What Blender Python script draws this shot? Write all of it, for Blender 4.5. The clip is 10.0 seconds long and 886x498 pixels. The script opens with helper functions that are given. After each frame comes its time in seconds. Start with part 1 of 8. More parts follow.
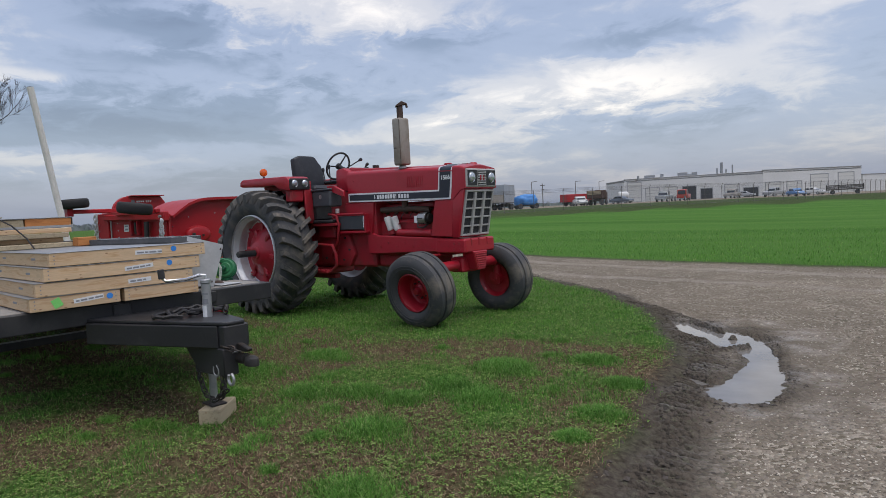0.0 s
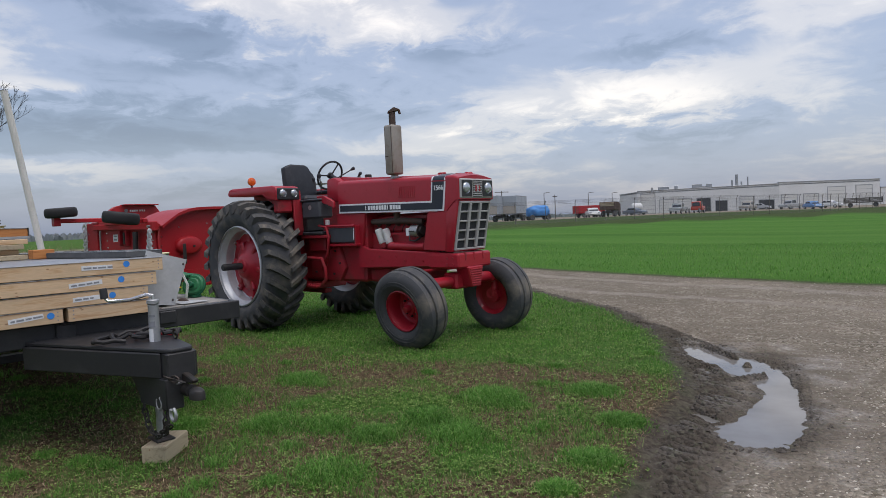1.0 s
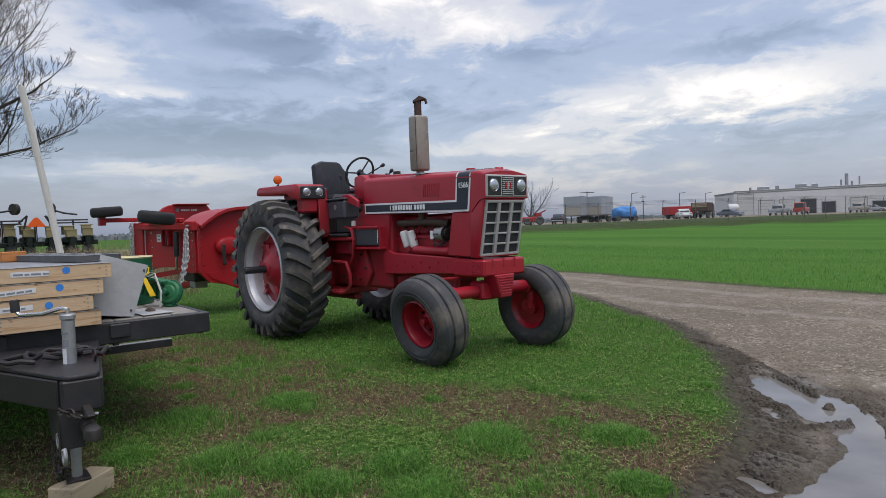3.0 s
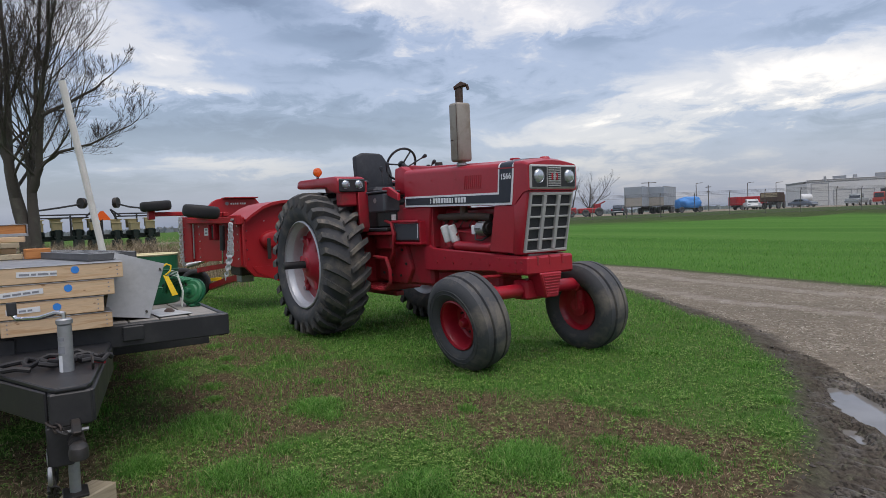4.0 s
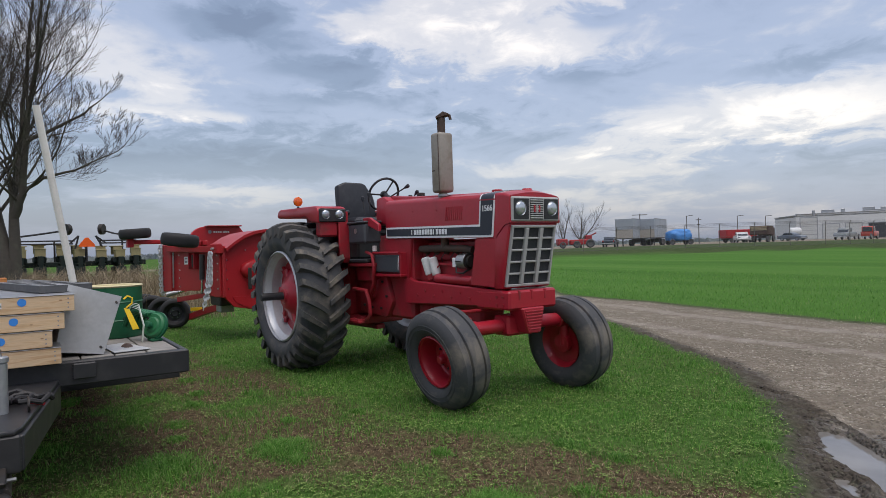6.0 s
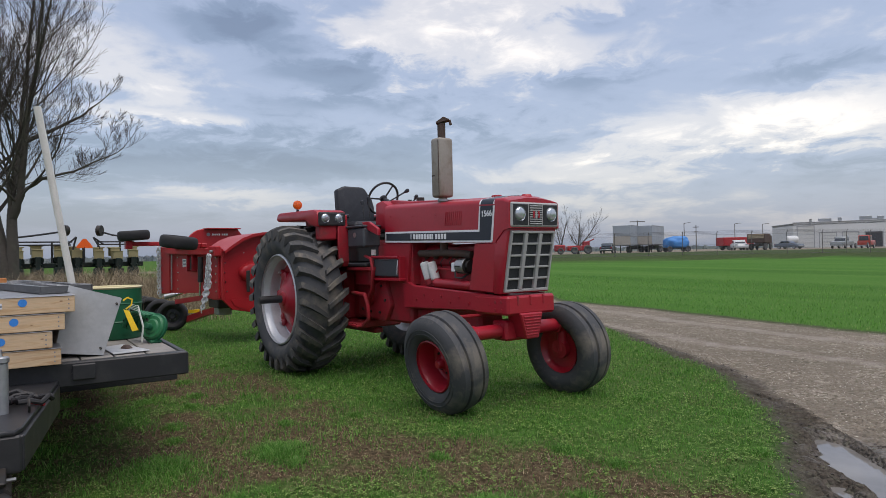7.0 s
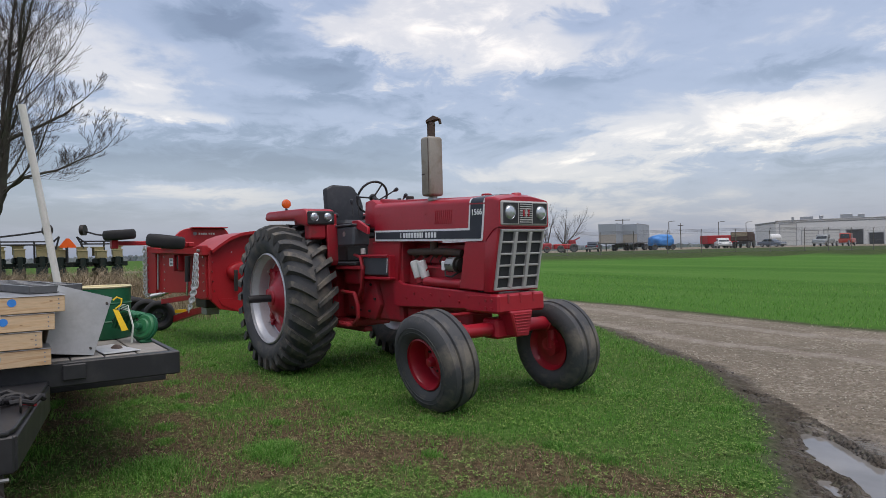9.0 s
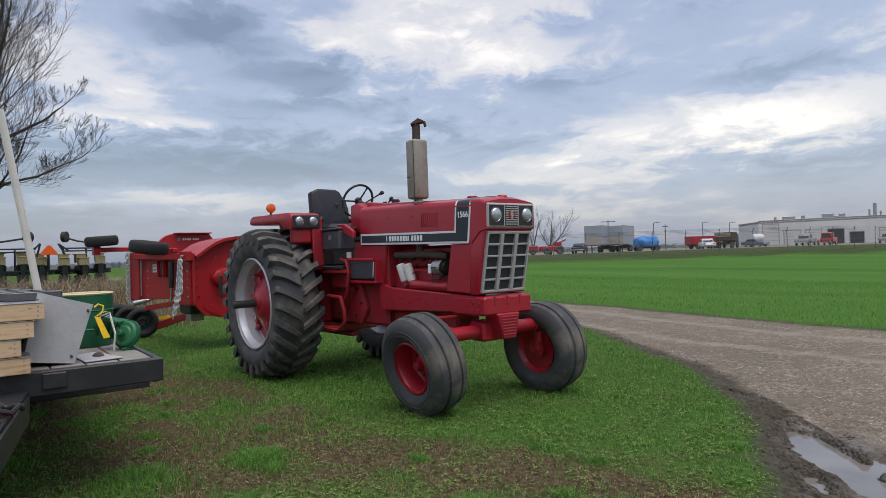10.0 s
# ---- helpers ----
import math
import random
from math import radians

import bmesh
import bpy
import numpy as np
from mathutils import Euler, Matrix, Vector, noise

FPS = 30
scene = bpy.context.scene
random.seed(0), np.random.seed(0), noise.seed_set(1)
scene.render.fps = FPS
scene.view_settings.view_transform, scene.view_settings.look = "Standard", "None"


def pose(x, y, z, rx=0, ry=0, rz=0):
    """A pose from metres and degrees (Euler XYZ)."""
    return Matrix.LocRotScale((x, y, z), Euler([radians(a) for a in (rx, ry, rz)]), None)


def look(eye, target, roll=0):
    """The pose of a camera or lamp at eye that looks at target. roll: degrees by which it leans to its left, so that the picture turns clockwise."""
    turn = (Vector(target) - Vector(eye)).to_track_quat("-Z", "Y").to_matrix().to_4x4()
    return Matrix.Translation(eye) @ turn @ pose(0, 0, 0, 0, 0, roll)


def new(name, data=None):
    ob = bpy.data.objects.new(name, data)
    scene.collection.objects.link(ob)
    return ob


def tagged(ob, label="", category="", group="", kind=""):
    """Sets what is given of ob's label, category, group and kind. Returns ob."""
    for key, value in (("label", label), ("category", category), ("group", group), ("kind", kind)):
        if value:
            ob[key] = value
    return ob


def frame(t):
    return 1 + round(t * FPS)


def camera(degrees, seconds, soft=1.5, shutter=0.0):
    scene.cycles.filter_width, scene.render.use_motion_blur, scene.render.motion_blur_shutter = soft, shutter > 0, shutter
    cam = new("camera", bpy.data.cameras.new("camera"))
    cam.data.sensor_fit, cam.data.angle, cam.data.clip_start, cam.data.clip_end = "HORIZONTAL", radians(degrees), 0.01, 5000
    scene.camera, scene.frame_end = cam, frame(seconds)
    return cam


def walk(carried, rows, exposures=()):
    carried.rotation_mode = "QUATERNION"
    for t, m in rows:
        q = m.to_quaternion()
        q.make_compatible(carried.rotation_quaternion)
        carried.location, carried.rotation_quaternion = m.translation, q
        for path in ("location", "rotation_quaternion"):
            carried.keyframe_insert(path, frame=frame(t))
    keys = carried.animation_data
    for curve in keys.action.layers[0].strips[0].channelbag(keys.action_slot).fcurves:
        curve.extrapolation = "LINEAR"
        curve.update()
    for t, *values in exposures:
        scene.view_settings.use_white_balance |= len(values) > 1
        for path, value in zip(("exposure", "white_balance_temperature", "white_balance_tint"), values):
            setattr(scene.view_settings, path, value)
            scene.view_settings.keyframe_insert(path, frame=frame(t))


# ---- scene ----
cam = camera(69.1, 10.0, soft=0.6)
PATH = [
    (0, (7.851, -6.132, 1.327), (6.548, -4.619, 1.208), -3.0),
    (0.5, (7.757, -5.88, 1.325), (6.414, -4.404, 1.187), 0.3),
    (1, (7.709, -5.62, 1.34), (6.377, -4.131, 1.255), -2.6),
    (1.5, (7.765, -5.349, 1.321), (6.341, -3.947, 1.232), -2.9),
    (2, (7.716, -5.107, 1.313), (6.233, -3.769, 1.202), -2.3),
    (2.2, (7.656, -5.005, 1.306), (6.127, -3.719, 1.214), -1.8),
    (3.3, (7.577, -4.462, 1.335), (6.061, -3.159, 1.269), -2.4),
    (3.5, (7.57, -4.393, 1.337), (5.989, -3.171, 1.256), -2.2),
    (4, (7.371, -4.208, 1.347), (5.744, -3.049, 1.256), -2.4),
    (4.5, (7.345, -4.098, 1.361), (5.733, -2.915, 1.295), -3.1),
    (5, (7.309, -4.035, 1.366), (5.66, -2.904, 1.312), -1.8),
    (5.5, (7.315, -4.023, 1.362), (5.684, -2.866, 1.334), -0.6),
    (6, (7.292, -4.007, 1.367), (5.679, -2.824, 1.367), -1.8),
    (7.5, (7.299, -4.044, 1.366), (5.696, -2.849, 1.385), -0.9),
    (8, (7.292, -4.054, 1.364), (5.696, -2.849, 1.38), -0.8),
    (8.5, (7.291, -4.065, 1.364), (5.702, -2.851, 1.379), -0.9),
    (9, (7.288, -4.067, 1.365), (5.705, -2.844, 1.375), -1.4),
    (9.5, (7.278, -4.062, 1.362), (5.707, -2.824, 1.377), -1.5),
    (10, (7.275, -4.053, 1.361), (5.718, -2.797, 1.38), -2.0),
]
walk(cam, [(t, look(eye, target, roll)) for t, eye, target, roll in PATH], [(0.0, 0.14, 7100, 13), (2.0, 0.18, 7150, 13), (4.0, 0.23, 7200, 13), (10.0, 0.23, 7300, 13)])
CLOUD_X, CLOUD_Y = 0.0, 0.0
CLOUDS = [(-70.5, 19.2, 4.6, 1.6, -0.36), (-65, 15.8, 5.5, 1.0, -0.17), (-61.5, 13.4, 7, 1.1, -0.17), (-67, 8.2, 17, 2.2, -0.21), (-76, 15.5, 9, 2.2, 0.02), (-47, 21.5, 9, 3.4, 0.10), (-58, 18.2, 5, 2.2, 0.12), (-62, 18.4, 3.0, 1.3, 0.12), (-80, 16.5, 5, 2.6, 0.03), (-46, 16.4, 8, 2.0, 0.09),
          (-40.5, 14.4, 5, 1.0, -0.14), (-39, 19, 2.6, 0.8, -0.12), (-22.5, 13.2, 8, 1.1, -0.15), (-26, 19, 9, 2.2, -0.07), (-26, 9.6, 11, 2.6, 0.18), (-75, 5.3, 11, 0.9, 0.13), (-77.0, 11.6, 6.0, 0.6, 0.15),
          (-50, 9.8, 8, 2.0, -0.13), (-43, 6.4, 9, 0.8, 0.07), (-21, 6.3, 9, 1.5, -0.09), (-88, 6, 13, 4.5, -0.15), (-60, 3.0, 22, 1.5, -0.08), (-86, 19, 9, 5, -0.05)]

# ---- sky, sun ----
SUN_DIR = Vector((0.30, -0.04, 0.92)).normalized()
world = bpy.data.worlds.new("overcast_sky")
scene.world = world
world.use_nodes = True
wn, wl = world.node_tree.nodes, world.node_tree.links
wn.clear()


def wnode(kind, **values):
    n = wn.new(kind)
    for k, v in values.items():
        n.inputs[k.replace("_", " ")].default_value = v
    return n


def wmath(op, a, b=None, clamp=False):
    n = wn.new("ShaderNodeMath")
    n.operation, n.use_clamp = op, clamp
    for i, v in enumerate((a, b)):
        if v is None:
            continue
        if isinstance(v, (int, float)):
            n.inputs[i].default_value = v
        else:
            wl.new(v, n.inputs[i])
    return n.outputs[0]


sky = wn.new("ShaderNodeTexSky")
sky.sky_type, sky.sun_disc = "NISHITA", False
sky.sun_elevation, sky.sun_rotation = math.asin(SUN_DIR.z), math.atan2(SUN_DIR.x, SUN_DIR.y)
sky.air_density, sky.dust_density = 1.2, 2.5
coord = wn.new("ShaderNodeTexCoord")
sep = wn.new("ShaderNodeSeparateXYZ")
wl.new(coord.outputs["Generated"], sep.inputs[0])
dx, dy, dz = sep.outputs
azimuth, height = wmath("ARCTAN2", dx, dy), wmath("ARCSINE", dz)
# streaky cloud sheets: long across, thin upwards, thinner towards the horizon
lift = wmath("POWER", wmath("MAXIMUM", wmath("ADD", height, 0.02), 0.001), 0.6)
comb = wn.new("ShaderNodeCombineXYZ")
wl.new(wmath("MULTIPLY", azimuth, 3.2), comb.inputs[0])
wl.new(wmath("MULTIPLY", lift, 7.5), comb.inputs[1])
wl.new(wmath("MULTIPLY", dz, 2.0), comb.inputs[2])
turned = wn.new("ShaderNodeMapping")
turned.inputs["Rotation"].default_value = (0, 0, radians(7))
turned.inputs["Location"].default_value = (CLOUD_X, CLOUD_Y, 0.0)
wl.new(comb.outputs[0], turned.inputs[0])


def wnoise(scale, detail, rough, warp=0.0):
    n = wnode("ShaderNodeTexNoise", Scale=scale, Detail=detail, Roughness=rough, Distortion=warp)
    wl.new(turned.outputs[0], n.inputs["Vector"])
    return n.outputs[0]


big, mid, fine = wnoise(0.8, 3, 0.5, 0.4), wnoise(1.7, 7, 0.55, 0.5), wnoise(4.0, 8, 0.62, 0.4)
cover = wmath("ADD", wmath("ADD", wmath("MULTIPLY", big, 0.24), wmath("MULTIPLY", mid, 0.27)), wmath("ADD", wmath("MULTIPLY", fine, 0.24), 0.085))
# single clouds and rifts: azimuth, height, half width, half height (degrees), lighter or darker
for a, e, wa_, we_, gain_ in CLOUDS:
    u = wmath("DIVIDE", wmath("SUBTRACT", azimuth, radians(a)), radians(wa_))
    v = wmath("DIVIDE", wmath("SUBTRACT", height, radians(e)), radians(we_))
    u = wmath("ADD", u, wmath("MULTIPLY", wmath("SUBTRACT", mid, 0.5), 2.2))
    v = wmath("ADD", v, wmath("MULTIPLY", wmath("SUBTRACT", fine, 0.5), 3.2))
    bell = wmath("POWER", 2.718, wmath("MULTIPLY", wmath("ADD", wmath("MULTIPLY", u, u), wmath("MULTIPLY", v, v)), -1.0))
    cover = wmath("ADD", cover, wmath("MULTIPLY", bell, gain_))
ramp = wn.new("ShaderNodeValToRGB")
wl.new(cover, ramp.inputs[0])
ramp.color_ramp.interpolation = "EASE"
stops = [(0.18, (0.155, 0.22, 0.37)), (0.32, (0.225, 0.315, 0.50)), (0.44, (0.39, 0.50, 0.745)), (0.54, (0.78, 0.82, 0.92)), (0.66, (1.32, 1.30, 1.28))]
for n, (at, c) in enumerate(stops):
    e = ramp.color_ramp.elements[n] if n < 2 else ramp.color_ramp.elements.new(at)
    e.position, e.color = at, (*c, 1)
# the hidden sun brightens the clouds round it
near = wn.new("ShaderNodeVectorMath")
near.operation = "DOT_PRODUCT"
wl.new(coord.outputs["Generated"], near.inputs[0])
near.inputs[1].default_value = SUN_DIR
glow = wmath("POWER", wmath("MAXIMUM", near.outputs["Value"], 0.0), 5.0)
gain = wmath("ADD", wmath("MULTIPLY", glow, 0.55), 0.92)
# a pale band above the horizon
band = wmath("POWER", wmath("SUBTRACT", 1.0, wmath("MINIMUM", wmath("MAXIMUM", wmath("MULTIPLY", dz, 4.0), 0.0), 1.0)), 2.5)
pale = wn.new("ShaderNodeMixRGB")
wl.new(wmath("MULTIPLY", band, 0.8), pale.inputs[0])
wl.new(ramp.outputs[0], pale.inputs[1])
pale.inputs[2].default_value = (0.275, 0.362, 0.555, 1)
lit = wn.new("ShaderNodeMixRGB")
lit.blend_type, lit.inputs[0].default_value = "MULTIPLY", 1.0
wl.new(pale.outputs[0], lit.inputs[1])
wl.new(gain, lit.inputs[2])
cloud_bg, sky_bg, both = wn.new("ShaderNodeBackground"), wn.new("ShaderNodeBackground"), wn.new("ShaderNodeAddShader")
wl.new(lit.outputs[0], cloud_bg.inputs[0])
cloud_bg.inputs[1].default_value = 0.66
wl.new(sky.outputs[0], sky_bg.inputs[0])
sky_bg.inputs[1].default_value = 0.05
wl.new(cloud_bg.outputs[0], both.inputs[0])
wl.new(sky_bg.outputs[0], both.inputs[1])
wo = wn.new("ShaderNodeOutputWorld")
wl.new(both.outputs[0], wo.inputs[0])

sun = new("sun", bpy.data.lights.new("sun", "SUN"))
sun.data.energy, sun.data.angle, sun.data.color = 1.7, radians(60), (0.96, 0.97, 1.0)
sun.matrix_world = look(SUN_DIR * 60, (0, 0, 0))

# ---- materials ----
def ramp_node(nt, fac, stops):
    n = nt.nodes.new("ShaderNodeValToRGB")
    nt.links.new(fac, n.inputs[0])
    for i, (at, c) in enumerate(stops):
        e = n.color_ramp.elements[i] if i < 2 else n.color_ramp.elements.new(at)
        e.position, e.color = at, (*c, 1)
    return n.outputs[0]


def noise_node(nt, scale, detail=4, rough=0.55, vector=None, warp=0.0):
    n = nt.nodes.new("ShaderNodeTexNoise")
    n.inputs["Scale"].default_value, n.inputs["Detail"].default_value, n.inputs["Roughness"].default_value = scale, detail, rough
    n.inputs["Distortion"].default_value = warp
    if vector:
        nt.links.new(vector, n.inputs["Vector"])
    return n.outputs[0]


def math_node(nt, op, a, b=None, clamp=False):
    n = nt.nodes.new("ShaderNodeMath")
    n.operation, n.use_clamp = op, clamp
    for i, v in enumerate((a, b)):
        if v is None:
            continue
        if isinstance(v, (int, float)):
            n.inputs[i].default_value = v
        else:
            nt.links.new(v, n.inputs[i])
    return n.outputs[0]


def mix_node(nt, fac, a, b, blend="MIX"):
    n = nt.nodes.new("ShaderNodeMixRGB")
    n.blend_type = blend
    for i, v in enumerate((fac, a, b)):
        if isinstance(v, (int, float)):
            n.inputs[i].default_value = v
        elif isinstance(v, tuple):
            n.inputs[i].default_value = (*v, 1)
        else:
            nt.links.new(v, n.inputs[i])
    return n.outputs[0]


def bump_node(nt, height, strength, distance):
    n = nt.nodes.new("ShaderNodeBump")
    n.inputs["Strength"].default_value, n.inputs["Distance"].default_value = strength, distance
    nt.links.new(height, n.inputs["Height"])
    return n.outputs[0]


def blank(name):
    m = bpy.data.materials.new(name)
    m.use_nodes = True
    nt = m.node_tree
    bsdf = nt.nodes["Principled BSDF"]
    tc = nt.nodes.new("ShaderNodeTexCoord").outputs["Object"]
    return m, nt, bsdf, tc


def surface(name, color, rough=0.5, metal=0.0, worn=None, amount=0.25, scale=6.0, grain=60.0, bump=0.15, depth=0.002, coat=0.0, vary=0.0):
    """Colour with stains (worn) at a large scale, grain at a small one, uneven gloss and fine relief."""
    m, nt, bsdf, tc = blank(name)
    worn = worn or tuple(c * 0.55 for c in color)
    large, small = noise_node(nt, scale, 6, 0.6, tc, 0.4), noise_node(nt, grain, 3, 0.6, tc)
    spots = ramp_node(nt, large, [(0.48, (0, 0, 0)), (0.72, (1, 1, 1))])
    c = mix_node(nt, math_node(nt, "MULTIPLY", spots, amount), color, worn)
    shade = math_node(nt, "ADD", math_node(nt, "MULTIPLY", small, 0.3), 0.85)
    c = mix_node(nt, 1.0, c, shade, "MULTIPLY")
    if vary:
        info = nt.nodes.new("ShaderNodeObjectInfo").outputs["Random"]
        c = mix_node(nt, 1.0, c, math_node(nt, "ADD", math_node(nt, "MULTIPLY", info, vary), 1 - vary / 2), "MULTIPLY")
    nt.links.new(c, bsdf.inputs["Base Color"])
    r = math_node(nt, "ADD", math_node(nt, "MULTIPLY", large, 0.3), rough - 0.15, True)
    nt.links.new(r, bsdf.inputs["Roughness"])
    bsdf.inputs["Metallic"].default_value = metal
    bsdf.inputs["Specular IOR Level"].default_value = 0.35
    bsdf.inputs["Coat Weight"].default_value = coat
    bsdf.inputs["Coat Roughness"].default_value = 0.12
    if bump:
        nt.links.new(bump_node(nt, small, bump, depth), bsdf.inputs["Normal"])
    return m


RED = surface("red_paint", (0.35, 0.011, 0.024), 0.42, worn=(0.24, 0.018, 0.024), amount=0.5, scale=2.5, grain=40, bump=0.04, coat=0.25)
RED_DULL = surface("red_castings", (0.33, 0.016, 0.026), 0.55, worn=(0.12, 0.040, 0.036), amount=0.7, scale=7, grain=50, bump=0.2)
RED_MOWER = surface("mower_red_paint", (0.37, 0.012, 0.018), 0.45, worn=(0.29, 0.018, 0.02), amount=0.4, scale=2, grain=40, bump=0.04, coat=0.1)
SLATE = surface("dark_grey_paint", (0.055, 0.060, 0.070), 0.5, worn=(0.10, 0.10, 0.105), amount=0.5, scale=5, grain=60, bump=0.06)
BLACK = surface("black_paint", (0.022, 0.0225, 0.025), 0.42, worn=(0.060, 0.058, 0.056), amount=0.5, scale=4, grain=60, bump=0.06)
DECAL = surface("black_decal", (0.028, 0.032, 0.045), 0.4, amount=0.2, bump=0.02)
WHITE = surface("white_decal", (0.72, 0.73, 0.74), 0.45, amount=0.15, bump=0.0)
VINYL = surface("black_vinyl", (0.022, 0.024, 0.03), 0.5, worn=(0.05, 0.052, 0.06), amount=0.5, scale=9, grain=140, bump=0.25)
RUBBER = surface("dusty_rubber", (0.054, 0.056, 0.060), 0.72, worn=(0.19, 0.166, 0.135), amount=0.85, scale=4, grain=60, bump=0.25, depth=0.003)
RUBBER_WORN = surface("worn_tread_rubber", (0.066, 0.066, 0.066), 0.82, worn=(0.19, 0.165, 0.132), amount=0.85, scale=6, grain=50, bump=0.4, depth=0.004)
SILVER = surface("silver_rim_paint", (0.52, 0.53, 0.55), 0.42, metal=0.35, worn=(0.34, 0.33, 0.31), amount=0.4, scale=5, bump=0.05)
GRILLE = surface("grey_grille_plastic", (0.36, 0.36, 0.35), 0.45, worn=(0.26, 0.26, 0.25), amount=0.4, bump=0.05)
MESH = surface("dark_screen", (0.03, 0.032, 0.036), 0.7, grain=420, bump=0.8, depth=0.004)
CHROME = surface("bright_steel", (0.62, 0.63, 0.65), 0.25, metal=1.0, amount=0.2, bump=0.03)
STEEL = surface("galvanised_steel", (0.36, 0.37, 0.38), 0.45, metal=0.7, worn=(0.26, 0.27, 0.29), amount=0.6, scale=8, grain=35, bump=0.08)
SHEET = surface("light_grey_sheet_metal", (0.43, 0.44, 0.45), 0.6, metal=0.1, worn=(0.37, 0.375, 0.38), amount=0.5, scale=3, grain=30, bump=0.05)
IRON = surface("dark_iron", (0.055, 0.052, 0.05), 0.55, metal=0.7, worn=(0.11, 0.07, 0.05), amount=0.5, scale=12, bump=0.3)
MUFFLER = surface("weathered_muffler_paint", (0.30, 0.275, 0.24), 0.6, metal=0.3, worn=(0.19, 0.14, 0.10), amount=0.7, scale=5, grain=40, bump=0.12)
RUST = surface("rusty_pipe", (0.085, 0.06, 0.05), 0.75, metal=0.3, worn=(0.14, 0.07, 0.045), amount=0.7, scale=12, bump=0.3)
FILTER = surface("white_filter_paint", (0.66, 0.66, 0.64), 0.4, worn=(0.45, 0.2, 0.18), amount=0.35, scale=9)
ALU = surface("cast_aluminium", (0.40, 0.40, 0.40), 0.45, metal=0.8, worn=(0.22, 0.2, 0.19), amount=0.6, scale=14, bump=0.2)
AMBER = surface("amber_lens", (0.70, 0.11, 0.01), 0.2, amount=0.15, worn=(0.6, 0.1, 0.01), coat=0.6)
BLACK_RUBBER = surface("clean_black_rubber", (0.016, 0.016, 0.017), 0.7, worn=(0.035, 0.033, 0.03), amount=0.5, scale=4)
CHAIN = surface("bright_galvanised_chain", (0.60, 0.61, 0.62), 0.4, metal=0.6, amount=0.3, bump=0)
LAMP = surface("headlight_glass", (0.46, 0.50, 0.53), 0.12, metal=0.6, worn=(0.42, 0.45, 0.48), amount=0.5, scale=40, bump=0.1, coat=0.8)
ORANGE = surface("orange_reflector", (0.95, 0.13, 0.015), 0.45, amount=0.2, worn=(0.7, 0.10, 0.02))
PVC = surface("aged_white_pvc", (0.66, 0.65, 0.60), 0.45, worn=(0.50, 0.48, 0.42), amount=0.5, scale=3)
GREEN = surface("dark_green_paint", (0.008, 0.10, 0.045), 0.4, worn=(0.02, 0.08, 0.045), amount=0.5, scale=4)
GREEN_BRIGHT = surface("green_plastic", (0.020, 0.145, 0.058), 0.4, worn=(0.015, 0.11, 0.05), amount=0.5, scale=6)
CREAM = surface("cream_paint", (0.60, 0.53, 0.32), 0.5, worn=(0.48, 0.40, 0.22), amount=0.5, scale=4)
HOPPER = surface("faded_yellow_plastic", (0.30, 0.255, 0.13), 0.6, worn=(0.16, 0.14, 0.085), amount=0.75, scale=4)
PLANTER = surface("dark_green_implement_paint", (0.008, 0.018, 0.014), 0.7, worn=(0.028, 0.024, 0.020), amount=0.6, scale=5)
YELLOW = surface("yellow_plastic", (0.80, 0.52, 0.02), 0.45, amount=0.2)
WIRE = surface("white_wire", (0.62, 0.66, 0.60), 0.5, amount=0.1, bump=0)
PAPER = surface("white_paper", (0.66, 0.67, 0.68), 0.7, amount=0.2, worn=(0.5, 0.5, 0.5))
INK = surface("grey_print", (0.22, 0.23, 0.25), 0.7, amount=0.2, bump=0)
BLUE_DOT = surface("blue_sticker", (0.03, 0.22, 0.62), 0.5, amount=0.1, bump=0)
LIME = surface("lime_tag", (0.18, 0.62, 0.16), 0.5, amount=0.1, bump=0)
DECK_MAT = surface("weathered_deck_boards", (0.25, 0.235, 0.215), 0.8, worn=(0.14, 0.13, 0.12), amount=0.6, scale=5, bump=0.3)
BLUE_TARP = surface("blue_tarpaulin", (0.05, 0.24, 0.58), 0.5, worn=(0.02, 0.12, 0.36), amount=0.7, scale=1.2, grain=8, bump=0.5, depth=0.08)
WHITE_WALL = surface("white_metal_cladding", (0.60, 0.605, 0.60), 0.6, worn=(0.47, 0.475, 0.47), amount=0.5, scale=0.12, grain=3, bump=0.05)
# near-black that stands in for the shade inside open doorways
SHADOW_DOOR = surface("doorway_shade", (0.05, 0.053, 0.06), 0.8, amount=0.3)
DOOR_WHITE = surface("white_roller_door", (0.57, 0.57, 0.55), 0.6, amount=0.3, worn=(0.5, 0.5, 0.48))
TRAILER_GREY = surface("grey_trailer_panels", (0.33, 0.36, 0.39), 0.5, metal=0.2, worn=(0.27, 0.29, 0.31), amount=0.6, scale=0.5)
TRAILER_TAN = surface("rusty_tan_trailer_front", (0.36, 0.33, 0.29), 0.6, worn=(0.27, 0.18, 0.11), amount=0.7, scale=0.7)
GLASS = surface("dark_car_glass", (0.02, 0.024, 0.03), 0.12, amount=0.1, bump=0, coat=0.5)
BARK = surface("grey_brown_bark", (0.072, 0.062, 0.052), 0.9, worn=(0.11, 0.12, 0.085), amount=0.6, scale=3, grain=14, bump=0.8, depth=0.03)
TWIG = surface("dark_twigs", (0.045, 0.036, 0.032), 0.9, amount=0.3, bump=0)
POLE = surface("grey_pole", (0.13, 0.12, 0.11), 0.8, amount=0.4)
ROPE = surface("black_cable", (0.022, 0.021, 0.022), 0.6, amount=0.3)


def car_paint(name, color):
    return surface(name, color, 0.35, amount=0.2, bump=0, coat=0.4)


